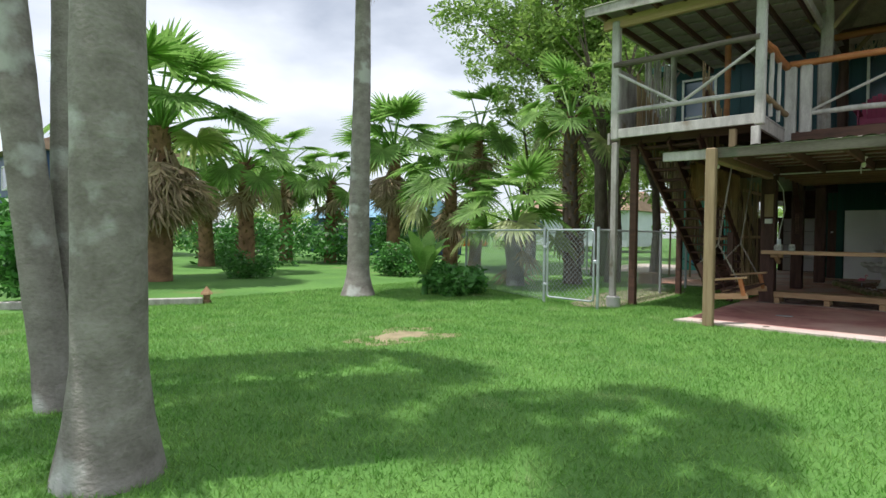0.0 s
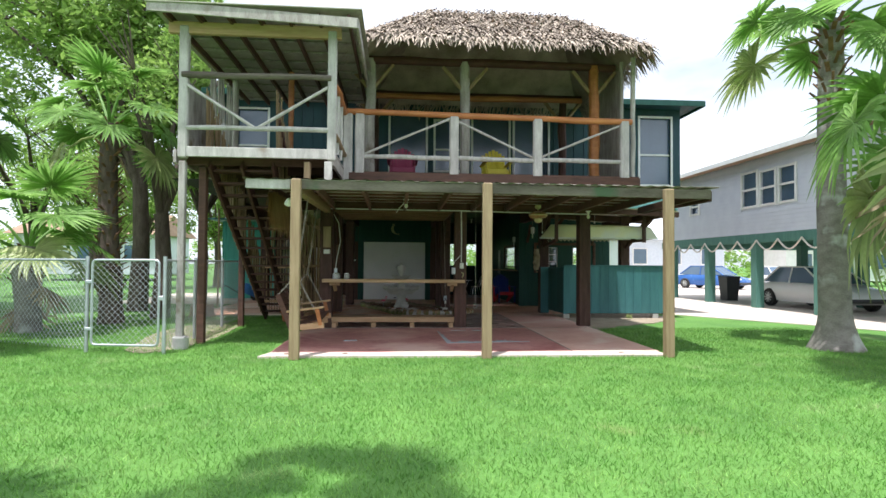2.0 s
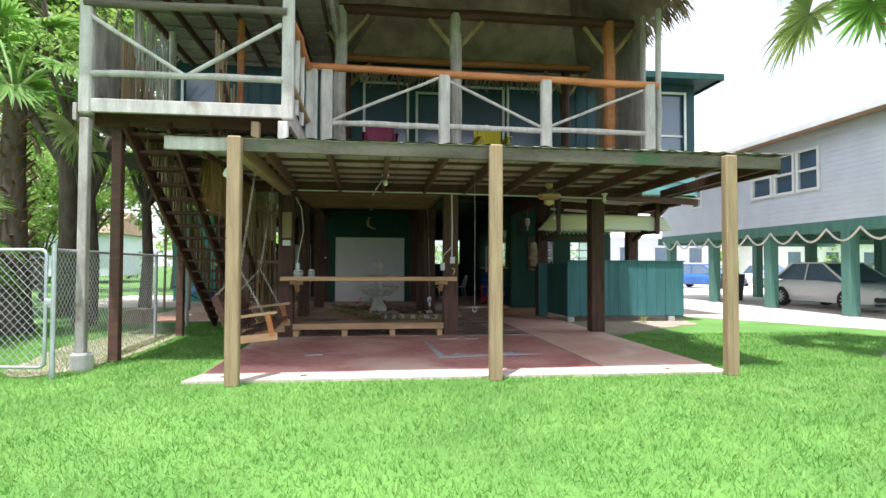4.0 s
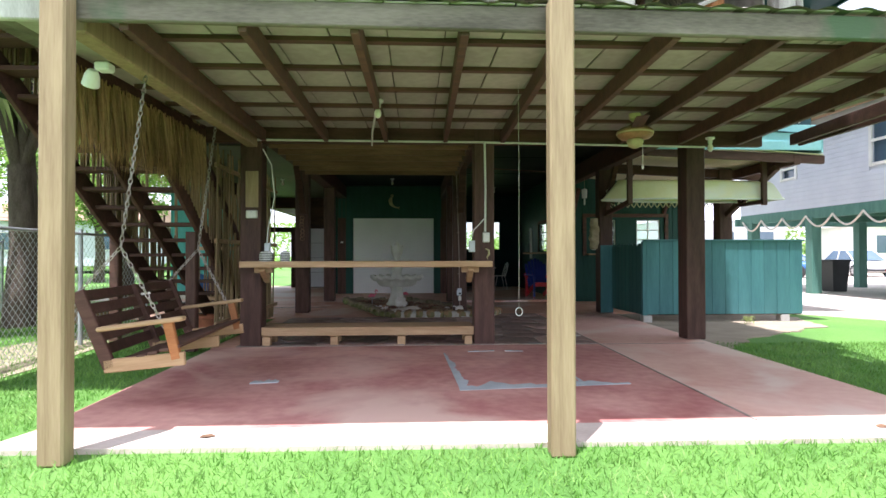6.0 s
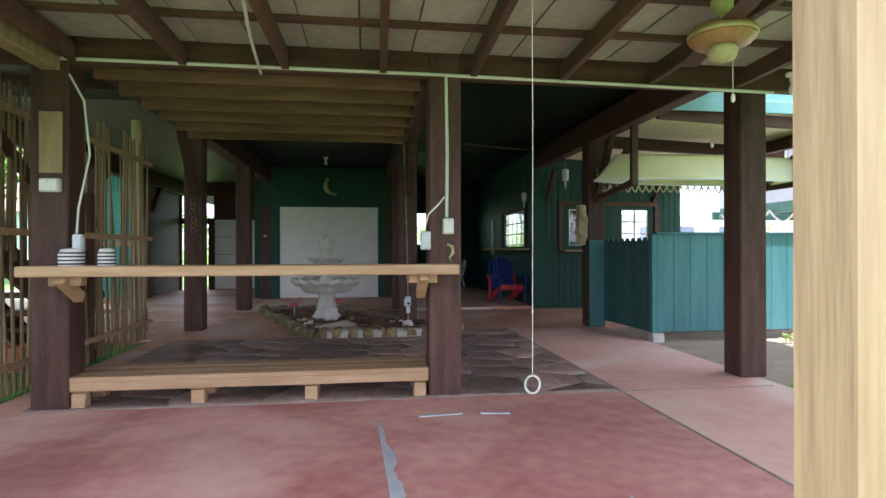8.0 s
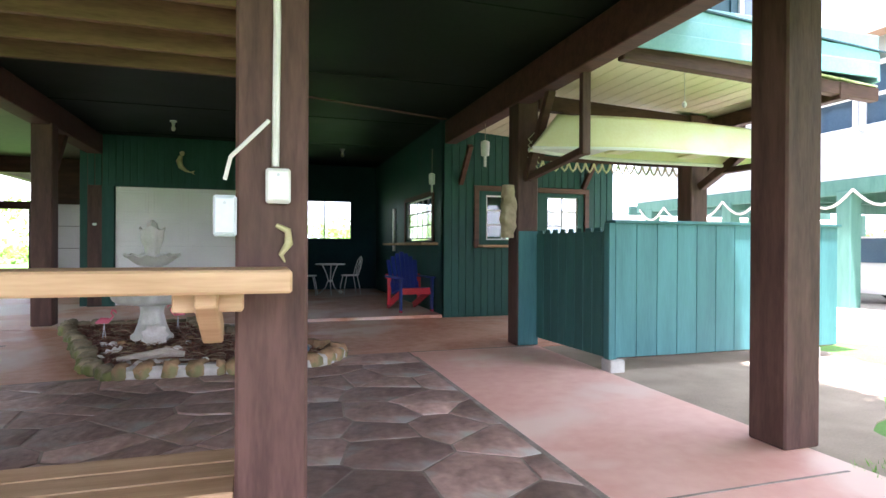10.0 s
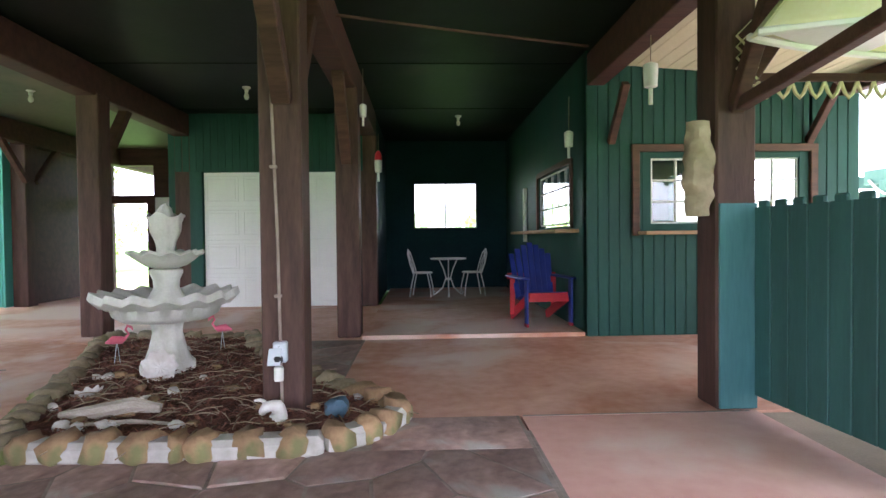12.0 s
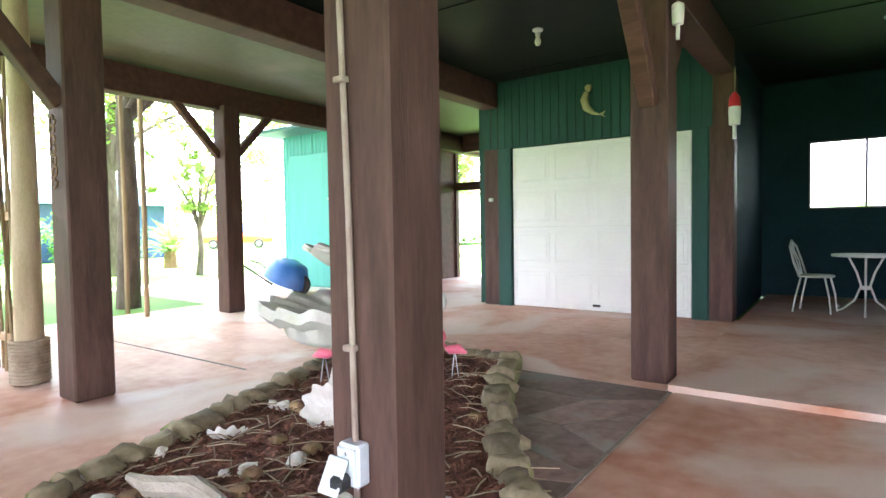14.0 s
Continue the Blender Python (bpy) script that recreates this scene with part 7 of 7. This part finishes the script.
pipe("conduit", [(-0.5, 15.165, 2.63), (2.5, 15.165, 2.62), (5.5, 15.165, 2.58)], 0.014, M_PVC, "pale grey electric conduit along the header beam")
pipe("conduit", [(2.57, 15.16, 2.62), (2.58, 15.162, 2.0), (2.575, 15.162, 1.46)], 0.014, M_PVC, "pale grey conduit running down the post")
pipe("conduit", [(1.3, 13.4, 2.62), (1.18, 14.4, 2.58), (1.12, 15.12, 2.56)], 0.011, M_PVC, "thin pale conduit to the ceiling lamp box")
pipe("conduit", [(2.47, 18.99, 3.15), (2.50, 18.993, 2.2), (2.53, 18.993, 1.2), (2.545, 18.993, 0.05)], 0.010, M_OLDPIPE, "grey-white conduit down the bed post")
pipe("conduit", [(2.7, 20.5, 3.13), (3.8, 20.9, 3.14), (5.2, 21.3, 3.13)], 0.014, M_BROWNX, "thin conduit across the dark ceiling")
pipe("cable", [(-0.25, 15.12, 2.5), (-0.14, 15.10, 2.3), (-0.10, 15.10, 1.9), (-0.18, 15.10, 1.5), (-0.2, 15.12, 1.32)], 0.008, M_PVC, "loose white cable hanging to the outlet box", "cable", "cables")
pipe("cable", [(2.55, 15.11, 1.62), (2.5, 15.08, 1.56), (2.42, 15.10, 1.48), (2.40, 15.12, 1.40)], 0.008, M_PVC, "short looped cable between two outlet boxes", "cable", "cables")
for zc in (2.30, 1.60, 0.79):
    single("conduit_clip", MB().box((2.545 - 0.02 * zc, 18.990, zc), (0.045, 0.03, 0.02), None, 0.004), M_OLDPIPE, "small pale conduit strap on the post", "clip", "conduit clips")


def outlet(x, y, z, label, w=0.09, h=0.13, material=None):
    t_ = thing("outlet_box", label, "outlet", "outlet boxes", (x, y, z))
    part("box", MB().box((0, 0, 0), (w, 0.055, h), None, 0.008), material or M_PVC, t_)
    part("cover", MB().box((0, -0.032, 0), (w * 0.86, 0.012, h * 0.86), None, 0.004), material or M_WHITE, t_)
    part("screw", MB().lathe([(0.006, 0), (0.006, 0.004)], n=8), M_STEEL, t_).matrix_local = pose(0, -0.038, h * 0.3, 90, 0, 0)
    return t_


outlet(2.585, 15.15, 1.385, "square white outlet box on the brown post")
outlet(2.40, 15.14, 1.27, "pale blue-grey outlet box on the post side", 0.08, 0.15, M_BOXBLUE)
outlet(-0.2, 15.15, 1.25, "pale outlet box above the bar shelf", 0.07, 0.13, M_BOXBLUE)
outlet(-0.40, 15.16, 1.68, "old white box on the post", 0.14, 0.10)
outlet(-0.53, 25.03, 1.55, "small white switch pair on the post", 0.07, 0.05)
ob_ = outlet(2.54, 18.985, 0.44, "grey weatherproof outlet with raised flap", 0.085, 0.13, M_BOXBLUE)
part("flap", MB().box((-0.02, -0.07, -0.02), (0.08, 0.010, 0.11), Matrix.Rotation(-0.5, 3, "X"), 0.006), M_BOXBLUE, ob_, "hinged grey flap")
part("plug", MB().box((0.0, -0.06, -0.04), (0.05, 0.06, 0.05), None, 0.012), M_DARK, ob_, "black plug")
part("glass_jar", MB().lathe([(0.028, -0.17), (0.03, -0.16), (0.03, -0.09), (0.02, -0.08)], (0, -0.05, 0), 12), M_BULB, ob_, "small clear lamp jar")
pb = thing("post_board", "pale wooden board nailed to the brown post", "board", at=(-0.40, 15.165, 2.0))
part("board", MB().box((0, 0, 0), (0.16, 0.02, 0.46), None, 0.004), M_PINE, pb)


def bulb_lamp(x, y, z, label, s=1.0):
    t_ = thing("bare_bulb_lamp", label, "lamp", "bulb lamps", (x, y, z))
    part("socket", MB().lathe([(0.055 * s, 0), (0.055 * s, -0.02), (0.028 * s, -0.035), (0.026 * s, -0.075)], n=14), M_WHITE, t_, "white porcelain socket")
    part("bulb", MB().lathe([(0.014, -0.075), (0.022, -0.09), (0.034, -0.12), (0.034, -0.145), (0.022, -0.17), (0.004, -0.178)], n=14), M_BULB, t_, "unlit clear bulb", 60)
    return t_


for x, y, z, w in ((1.31, 13.36, 2.66, "porch roof"), (1.05, 23.36, 3.25, "hall ceiling"), (4.1, 25.23, 3.25, "alcove ceiling"), (-1.94, 23.5, 3.25, "passage ceiling"), (5.35, 14.75, 2.62, "porch edge"), (0.3, 17.2, 3.1, "dark ceiling")):
    bulb_lamp(x, y, z, "unlit bare bulb in a white socket on the " + w)
fl_ = thing("flood_lamp", "white twin flood lamp under the porch corner", "lamp", at=(-0.62, 12.0, 2.42))
part("mount", MB().box((0.08, 0, 0.08), (0.1, 0.1, 0.06), None, 0.01), M_WHITE, fl_)
part("head", MB().lathe([(0.03, 0), (0.05, -0.04), (0.06, -0.11), (0.055, -0.12)], n=16), M_WHITE, fl_).matrix_local = pose(0, 0, 0.06, 25, 25, 0)

# ceiling fan at the porch edge, blades at rest
fan = thing("ceiling_fan", "old brass and wood ceiling fan with a light bowl", "fan", at=(3.92, 13.55, 2.60))
part("pull_cord", MB().tube([(0.10, 0.05, -0.22), (0.10, 0.05, -0.52)], 0.003, 5), M_WROPE, fan)
part("pull_knob", MB().lathe([(0.004, -0.56), (0.012, -0.55), (0.012, -0.52), (0.004, -0.51)], (0.10, 0.05, 0), 10), M_WHITE, fan)
part("canopy", MB().lathe([(0.06, 0.0), (0.06, -0.05), (0.03, -0.08)], n=16), M_GOLD, fan)
part("rod", MB().tube([(0, 0, -0.05), (0, 0, -0.14)], 0.012, 8), M_GOLD, fan)
part("motor", MB().lathe([(0.05, -0.13), (0.15, -0.15), (0.18, -0.18), (0.18, -0.22), (0.15, -0.25), (0.07, -0.26)], n=28), M_FANWOOD, fan, angle=40)
part("band", MB().lathe([(0.178, -0.19), (0.186, -0.195), (0.186, -0.205), (0.178, -0.21)], n=28), M_GOLD, fan, "brass band")
part("light_bowl", MB().lathe([(0.07, -0.26), (0.085, -0.28), (0.07, -0.33), (0.03, -0.35), (0.005, -0.355)], n=20), M_GOLD, fan, "tarnished brass light bowl", 60)
for k in range(2):
    b_ = part("blade", MB().box((0.40, 0, -0.17), (0.46, 0.12, 0.008), Matrix.Rotation(0.05, 3, "X"), 0.003), M_BROWNX, fan, "dark wooden blade")
    b_.rotation_euler = (0, 0, radians(75 + 180 * k))

# ring toss line
rg = thing("ring_line", "thin pale string with a steel ring hanging at the end", "string", at=(2.57, 12.75, 0))
part("string", MB().tube([(0, 0.0, 2.66), (0.003, 0, 1.7), (0, 0, 0.70)], 0.0014, 6), M_WROPE, rg)
part("ring", MB().tube([(0.03 * math.cos(k * math.pi / 8), 0, 0.665 + 0.035 * math.sin(k * math.pi / 8)) for k in range(17)], 0.005, 6, False), M_STEEL, rg, "small steel ring")
part("knot", MB().rock((0, 0, 0.95), (0.007, 0.007, 0.014), 3), M_WROPE, rg)

# ---- things on the bar shelf and post ornaments ----
def striped_drum(x, y, r, label, seed):
    t_ = thing("float_roll", label, "ornament", "", (x, y, 1.0725))
    part("body", MB().lathe([(r * 0.9, 0), (r, 0.02), (r, 0.09), (r * 0.8, 0.13), (0.01, 0.14)], n=20), M_WHITE, t_)
    for k in range(4):
        part("stripe", MB().lathe([(r * 1.01, 0), (r * 1.015, 0.006), (r * 1.01, 0.012)], (0, 0, 0.02 + k * 0.026), 20), M_DARK, t_, "black stripe band")
    return t_


striped_drum(-0.17, 14.98, 0.085, "black and white striped round float on the shelf", 1)
striped_drum(0.05, 15.02, 0.06, "small dark striped float on the shelf", 2)


def crescent(name, x, y, z, s, material, label, cat):
    m_ = MB()
    pts_, rs = [], []
    for k in range(13):
        a = radians(60 + 230 * k / 12)
        pts_.append((x + s * 0.5 * math.cos(a), y, z + s * math.sin(a)))
        rs.append(s * (0.04 + 0.22 * math.sin(math.pi * k / 12)))
    m_.tube(pts_, rs, 8)
    return single(name, m_, material, label, cat)


mer = thing("wall_figure", "gilded curved fish-tailed wall ornament above the white door", "ornament", at=(1.0, 25.0, 2.74))
mer.scale = (0.8, 0.8, 0.8)
part("tail", MB().tube([(-0.06, 0, 0.20), (-0.10, 0, 0.08), (-0.06, 0, -0.06), (0.05, 0, -0.15), (0.16, 0, -0.19)], [0.045, 0.07, 0.065, 0.035, 0.012], 10), M_GOLD, mer, angle=60)
part("fin", MB().add([(0.13, 0, -0.18), (0.26, -0.01, -0.14), (0.22, 0, -0.20), (0.26, -0.01, -0.25)], [(0, 2, 1), (0, 3, 2)]), M_GOLD, mer)
part("head", MB().rock((-0.03, 0, 0.26), (0.10, 0.07, 0.11), 5), M_GOLD, mer)
sb = thing("seahorse_ornament", "small gilded seahorse on the brown post", "ornament", at=(2.60, 15.162, 1.17))
sb.scale = (0.7, 0.7, 0.7)
part("body", MB().tube([(-0.03, 0, 0.10), (0.03, 0, 0.07), (0.035, 0, 0.0), (-0.005, 0, -0.06), (0.015, 0, -0.10)], [0.012, 0.02, 0.024, 0.014, 0.006], 8), M_GOLD, sb, angle=60)
oc = thing("carved_ornament", "rusty carved scroll ornament on the post", "ornament", at=(-0.60, 19.385, 1.72))
for k in range(7):
    part("scroll", MB().tube([(0.02 * math.cos(j * 0.8 + k) * (1 + j * 0.2), -0.012, -0.22 + k * 0.07 + 0.02 * math.sin(j * 0.8 + k) * (1 + j * 0.2)) for j in range(9)], 0.007, 5), M_BOOT, oc)


def buoy(x, y, z, label, red=False, s=1.0):
    t_ = thing("fishing_buoy", label, "buoy", "hung buoys", (x, y, z))
    part("float", MB().lathe([(0.012, -0.20 * s), (0.055 * s, -0.19 * s), (0.062 * s, -0.05 * s), (0.06 * s, 0.0), (0.012, 0.02)], n=14), M_WHITE, t_)
    if red:
        part("band", MB().lathe([(0.062 * s, 0.0), (0.055 * s, 0.10 * s), (0.02, 0.15 * s), (0.01, 0.16 * s)], n=14), M_CHAIRRED, t_, "red upper half")
    part("stick", MB().tube([(0, 0, -0.34 * s), (0, 0, -0.18 * s)], 0.02 * s, 8), M_WHITE, t_)
    part("cord", MB().tube([(0, 0, 0.0), (0.004, 0, 0.42)], 0.004, 5), M_ROPE, t_)
    return t_


buoy(5.40, 20.18, 2.60, "white fishing buoy hung from the beam")
buoy(5.20, 22.1, 2.38, "white fishing buoy hung beside the side window", False, 0.9)
buoy(2.76, 24.6, 2.40, "red and white fishing buoy hung from the beam", True)
buoy(2.78, 22.0, 2.68, "small white buoy hung near the post", False, 0.7)
mk = MB()
n_, k_ = 20, 40
vs_, fs_ = [], []
for i in range(k_ + 1):
    f = i / k_
    w = 0.085 * (0.45 + 0.75 * math.sin(math.pi * min(1, 0.12 + 0.8 * f)) ** 0.6)
    for j in range(n_):
        a = 2 * math.pi * j / n_
        e = 1 + 0.35 * noise.noise(Vector((math.cos(a) * 1.5, math.sin(a) * 1.5, f * 7)))
        vs_.append((5.26 + w * e * math.cos(a), 19.07 + 0.75 * w * e * math.sin(a), 1.27 + 0.62 * f))
for i in range(k_):
    for j in range(n_):
        fs_.append((i * n_ + j, i * n_ + (j + 1) % n_, (i + 1) * n_ + (j + 1) % n_, (i + 1) * n_ + j))
fs_ += [tuple(range(n_))[::-1], tuple(range(k_ * n_, k_ * n_ + n_))]
mk.add(vs_, fs_)
single("carved_mask", mk, M_MASK, "tall rough pale carved wooden mask hung on the post", "carving")
# zigzag trim below the awning
zz = thing("zigzag_trim", "scalloped cream zigzag trim board below the awning", "trim", at=(0, 0, 0))
for i in range(22):
    x = 5.55 + i * 0.125
    part("tooth", MB().tube([(x, 19.5, 2.27), (x + 0.03, 19.5, 2.19), (x + 0.0625, 19.5, 2.15), (x + 0.095, 19.5, 2.19), (x + 0.125, 19.5, 2.27)], 0.014, 5), M_CREAM, zz)
part("rail", MB().box((6.95, 19.5, 2.30), (2.9, 0.03, 0.06), None, 0.004), M_BROWNX, zz)
pc = thing("pull_cord", "white pull cord with a knob hung from the soffit", "cord", at=(6.5, 17.6, 0))
part("string", MB().tube([(0, 0, 3.02), (0.004, 0, 2.62)], 0.004, 5), M_WROPE, pc)
part("knob", MB().lathe([(0.004, 2.62), (0.022, 2.60), (0.022, 2.57), (0.006, 2.55)], n=10), M_WHITE, pc)

# thatch skirt over the stair
sk = MB()
rs_ = random.Random(8)
for i in range(1500):
    y = rs_.uniform(12.3, 15.0)
    x = -0.98 + rs_.uniform(-0.06, 0.06)
    L = rs_.uniform(0.35, 0.75)
    z = 2.62 + rs_.uniform(-0.03, 0.03)
    w = rs_.uniform(0.006, 0.014)
    tx, ty = rs_.uniform(-0.09, 0.09), rs_.uniform(-0.1, 0.1)
    sk.add([(x, y - w, z), (x, y + w, z), (x + tx * 0.5, y + w + ty * 0.5, z - L * 0.5), (x + tx * 0.5, y - w + ty * 0.5, z - L * 0.5), (x + tx, y + ty, z - L)], [(0, 1, 2, 3), (3, 2, 4)])
single("thatch_skirt", sk, M_THATCHY, "straw coloured palm thatch fringe hanging by the stair", "thatch", kind="stuff", angle=180)
single("skirt_beam", MB().bar((-0.98, 12.2, 2.68), (-0.98, 15.1, 2.68), 0.06, 0.12, 0.006), M_BROWNX, "dark beam carrying the thatch fringe", "beam")
# flower pot behind the swing
fp = thing("flower_pot", "empty terracotta flower pot by the swing", "pot", at=(-1.55, 16.8, -0.02))
part("pot", MB().lathe([(0.10, 0.0), (0.15, 0.20), (0.17, 0.21), (0.17, 0.26), (0.145, 0.26), (0.12, 0.05)], n=20), M_TIRECLAY, fp)

# ---- ornaments in the bed ----
def shell(x, y, s, seed, label, z=0.06):
    """A ribbed, lipped shell bowl, or a small knobbly one."""
    rr_ = random.Random(seed)
    t_ = MB()
    if s < 0.09:
        t_.rock((0, 0, 0), (s * 1.5, s * 1.1, s * 0.9), seed)
    else:
        t_.lathe([(0.02, -0.55 * s), (0.45 * s, -0.5 * s), (0.8 * s, -0.3 * s), (0.98 * s, 0.0), (1.0 * s, 0.06 * s), (0.9 * s, 0.04 * s), (0.7 * s, -0.2 * s), (0.35 * s, -0.4 * s), (0.02, -0.44 * s)], n=48, wave=lambda a, i: (1 + 0.09 * math.cos(9 * a), 0.10 * s * math.cos(9 * a) * (1 if 3 <= i <= 5 else 0.2)))
    o_ = tagged(new("sea_shell", t_.mesh("sea_shell", M_SHELL, 60)), label, "shell", "shells in the bed")
    o_.matrix_world = pose(x, y, z, rr_.uniform(-15, 25), rr_.uniform(-35, 10), rr_.uniform(0, 360))
    return o_


rs_ = random.Random(19)
for i in range(34):
    x, y = rs_.uniform(0.3, 3.0), rs_.uniform(18.45, 21.3)
    if in_bed(x, y) and math.hypot(x - 1.27, y - 20.29) > 0.3 and math.hypot(x - 2.55, y - 19.14) > 0.25:
        shell(x, y, rs_.uniform(0.035, 0.075), i, "small white sea shell lying on the mulch")
o = shell(1.36, 19.93, 0.13, 101, "large fluted white clam shell by the fountain", 0.14)
o.matrix_world = pose(1.36, 19.93, 0.15, 72, 0, 15)
cw = MB()
whorl = [(0.075 * math.exp(-0.075 * k) * math.cos(0.5 * k), 0.012 * k, 0.075 * math.exp(-0.075 * k) * math.sin(0.5 * k)) for k in range(22)]
cw.tube(whorl, [0.075 * math.exp(-0.095 * k) * (1 + 0.10 * math.cos(2.1 * k)) for k in range(22)], 10)
cw.rock((0.09, -0.02, -0.02), (0.13, 0.10, 0.06), 77)
o = tagged(new("sea_shell", cw.mesh("sea_shell", M_SHELL, 60)), "large broken white conch shell at the post foot", "shell", "shells in the bed")
o.matrix_world = pose(2.54, 18.80, 0.10, 25, 35, 65) @ Matrix.Diagonal((0.72, 0.72, 0.72, 1))
shell(1.02, 19.55, 0.10, 103, "white clam shell half on its side")
for i in range(26):
    x, y = rs_.uniform(0.9, 3.1), rs_.uniform(18.4, 20.8)
    if in_bed(x, y):
        m = MB().rock((0, 0, 0), (rs_.uniform(0.05, 0.12), rs_.uniform(0.04, 0.09), rs_.uniform(0.03, 0.06)), 200 + i)
        o = tagged(new("garden_stone", m.mesh("garden_stone", M_STONE)), "small rough stone lying on the mulch", "stone", "stones in the bed")
        o.location = (x, y, 0.065)
single("blue_rock", MB().rock((2.90, 18.92, 0.10), (0.14, 0.12, 0.11), 7), M_BLUEROCK, "blue glassy slag rock in the mulch", "rock")
dw = MB().tube([(1.20, 18.95, 0.08), (1.42, 18.93, 0.10), (1.62, 19.0, 0.12), (1.78, 19.02, 0.09)], [0.02, 0.045, 0.05, 0.03], 8)
single("driftwood", dw, M_DRIFT, "weathered grey driftwood log on the mulch", "driftwood")
single("driftwood", MB().tube([(1.45, 18.78, 0.07), (1.7, 18.80, 0.08), (1.95, 18.77, 0.07)], [0.012, 0.016, 0.010], 6), M_DRIFT, "thin driftwood stick on the mulch", "driftwood")


def flamingo(x, y, rz, label, material):
    t_ = thing("garden_flamingo", label, "ornament", "flamingos", (x, y, 0.04), rz)
    part("body", MB().tube([(-0.10, 0, 0.20), (-0.04, 0, 0.225), (0.03, 0, 0.22), (0.06, 0, 0.23)], [0.008, 0.038, 0.034, 0.012], 10), material, t_, angle=60)
    part("neck", MB().tube([(0.05, 0, 0.23), (0.085, 0, 0.27), (0.06, 0, 0.31), (0.075, 0, 0.345), (0.105, 0, 0.33), (0.12, 0, 0.30)], [0.014, 0.010, 0.010, 0.013, 0.013, 0.004], 8), material, t_, angle=60)
    for s in (-1, 1):
        part("leg", MB().tube([(-0.01, s * 0.012, 0.20), (-0.01 + s * 0.02, s * 0.03, 0.0)], 0.004, 5), M_STEEL, t_)
    return t_


flamingo(0.72, 20.55, 20, "small pink garden flamingo on wire legs", M_PINK)
flamingo(1.42, 21.15, 200, "small red-pink garden flamingo on wire legs", M_PINK)
# weeds at the counter foot
wd = MB()
for i in range(40):
    leaf_cloud(wd, (7.3 + rs_.uniform(-0.06, 0.06), 17.2 + rs_.uniform(-0.06, 0.06), 0.02 + rs_.uniform(0, 0.09)), 0.05, 2, 0.03, rs_)
single("weed", wd, M_FRONDY, "small yellow-green weed at the counter foot", "weed", kind="stuff", angle=180)
# small stuff under the hall: table things at the passage
lk = thing("lattice_piece", "white lattice scrap on the bar post", "lattice", at=(5.55, 19.005, 2.36))
lk.scale = (0.7, 1.0, 0.7)
for i in range(4):
    for s in (-1, 1):
        part("slat", MB().bar((-0.10, 0, -0.2 + i * 0.1), (0.10, 0, -0.2 + i * 0.1 + s * 0.2), 0.025, 0.006, 0.002), M_CREAM, lk)

# second sectional door at the end of the passage
g2 = thing("garage_door", "dim white sectional door at the end of the passage", "door", at=(0, 0, 0))
for r in range(4):
    m = MB()
    m.box((-2.02, 28.62, 0.28 + r * 0.53), (1.2, 0.04, 0.52), None, 0.006)
    for cidx in range(3):
        m.box((-2.42 + cidx * 0.4, 28.597, 0.28 + r * 0.53), (0.32, 0.010, 0.36), None, 0.004)
    part("panel", m, M_GDOOR, g2)
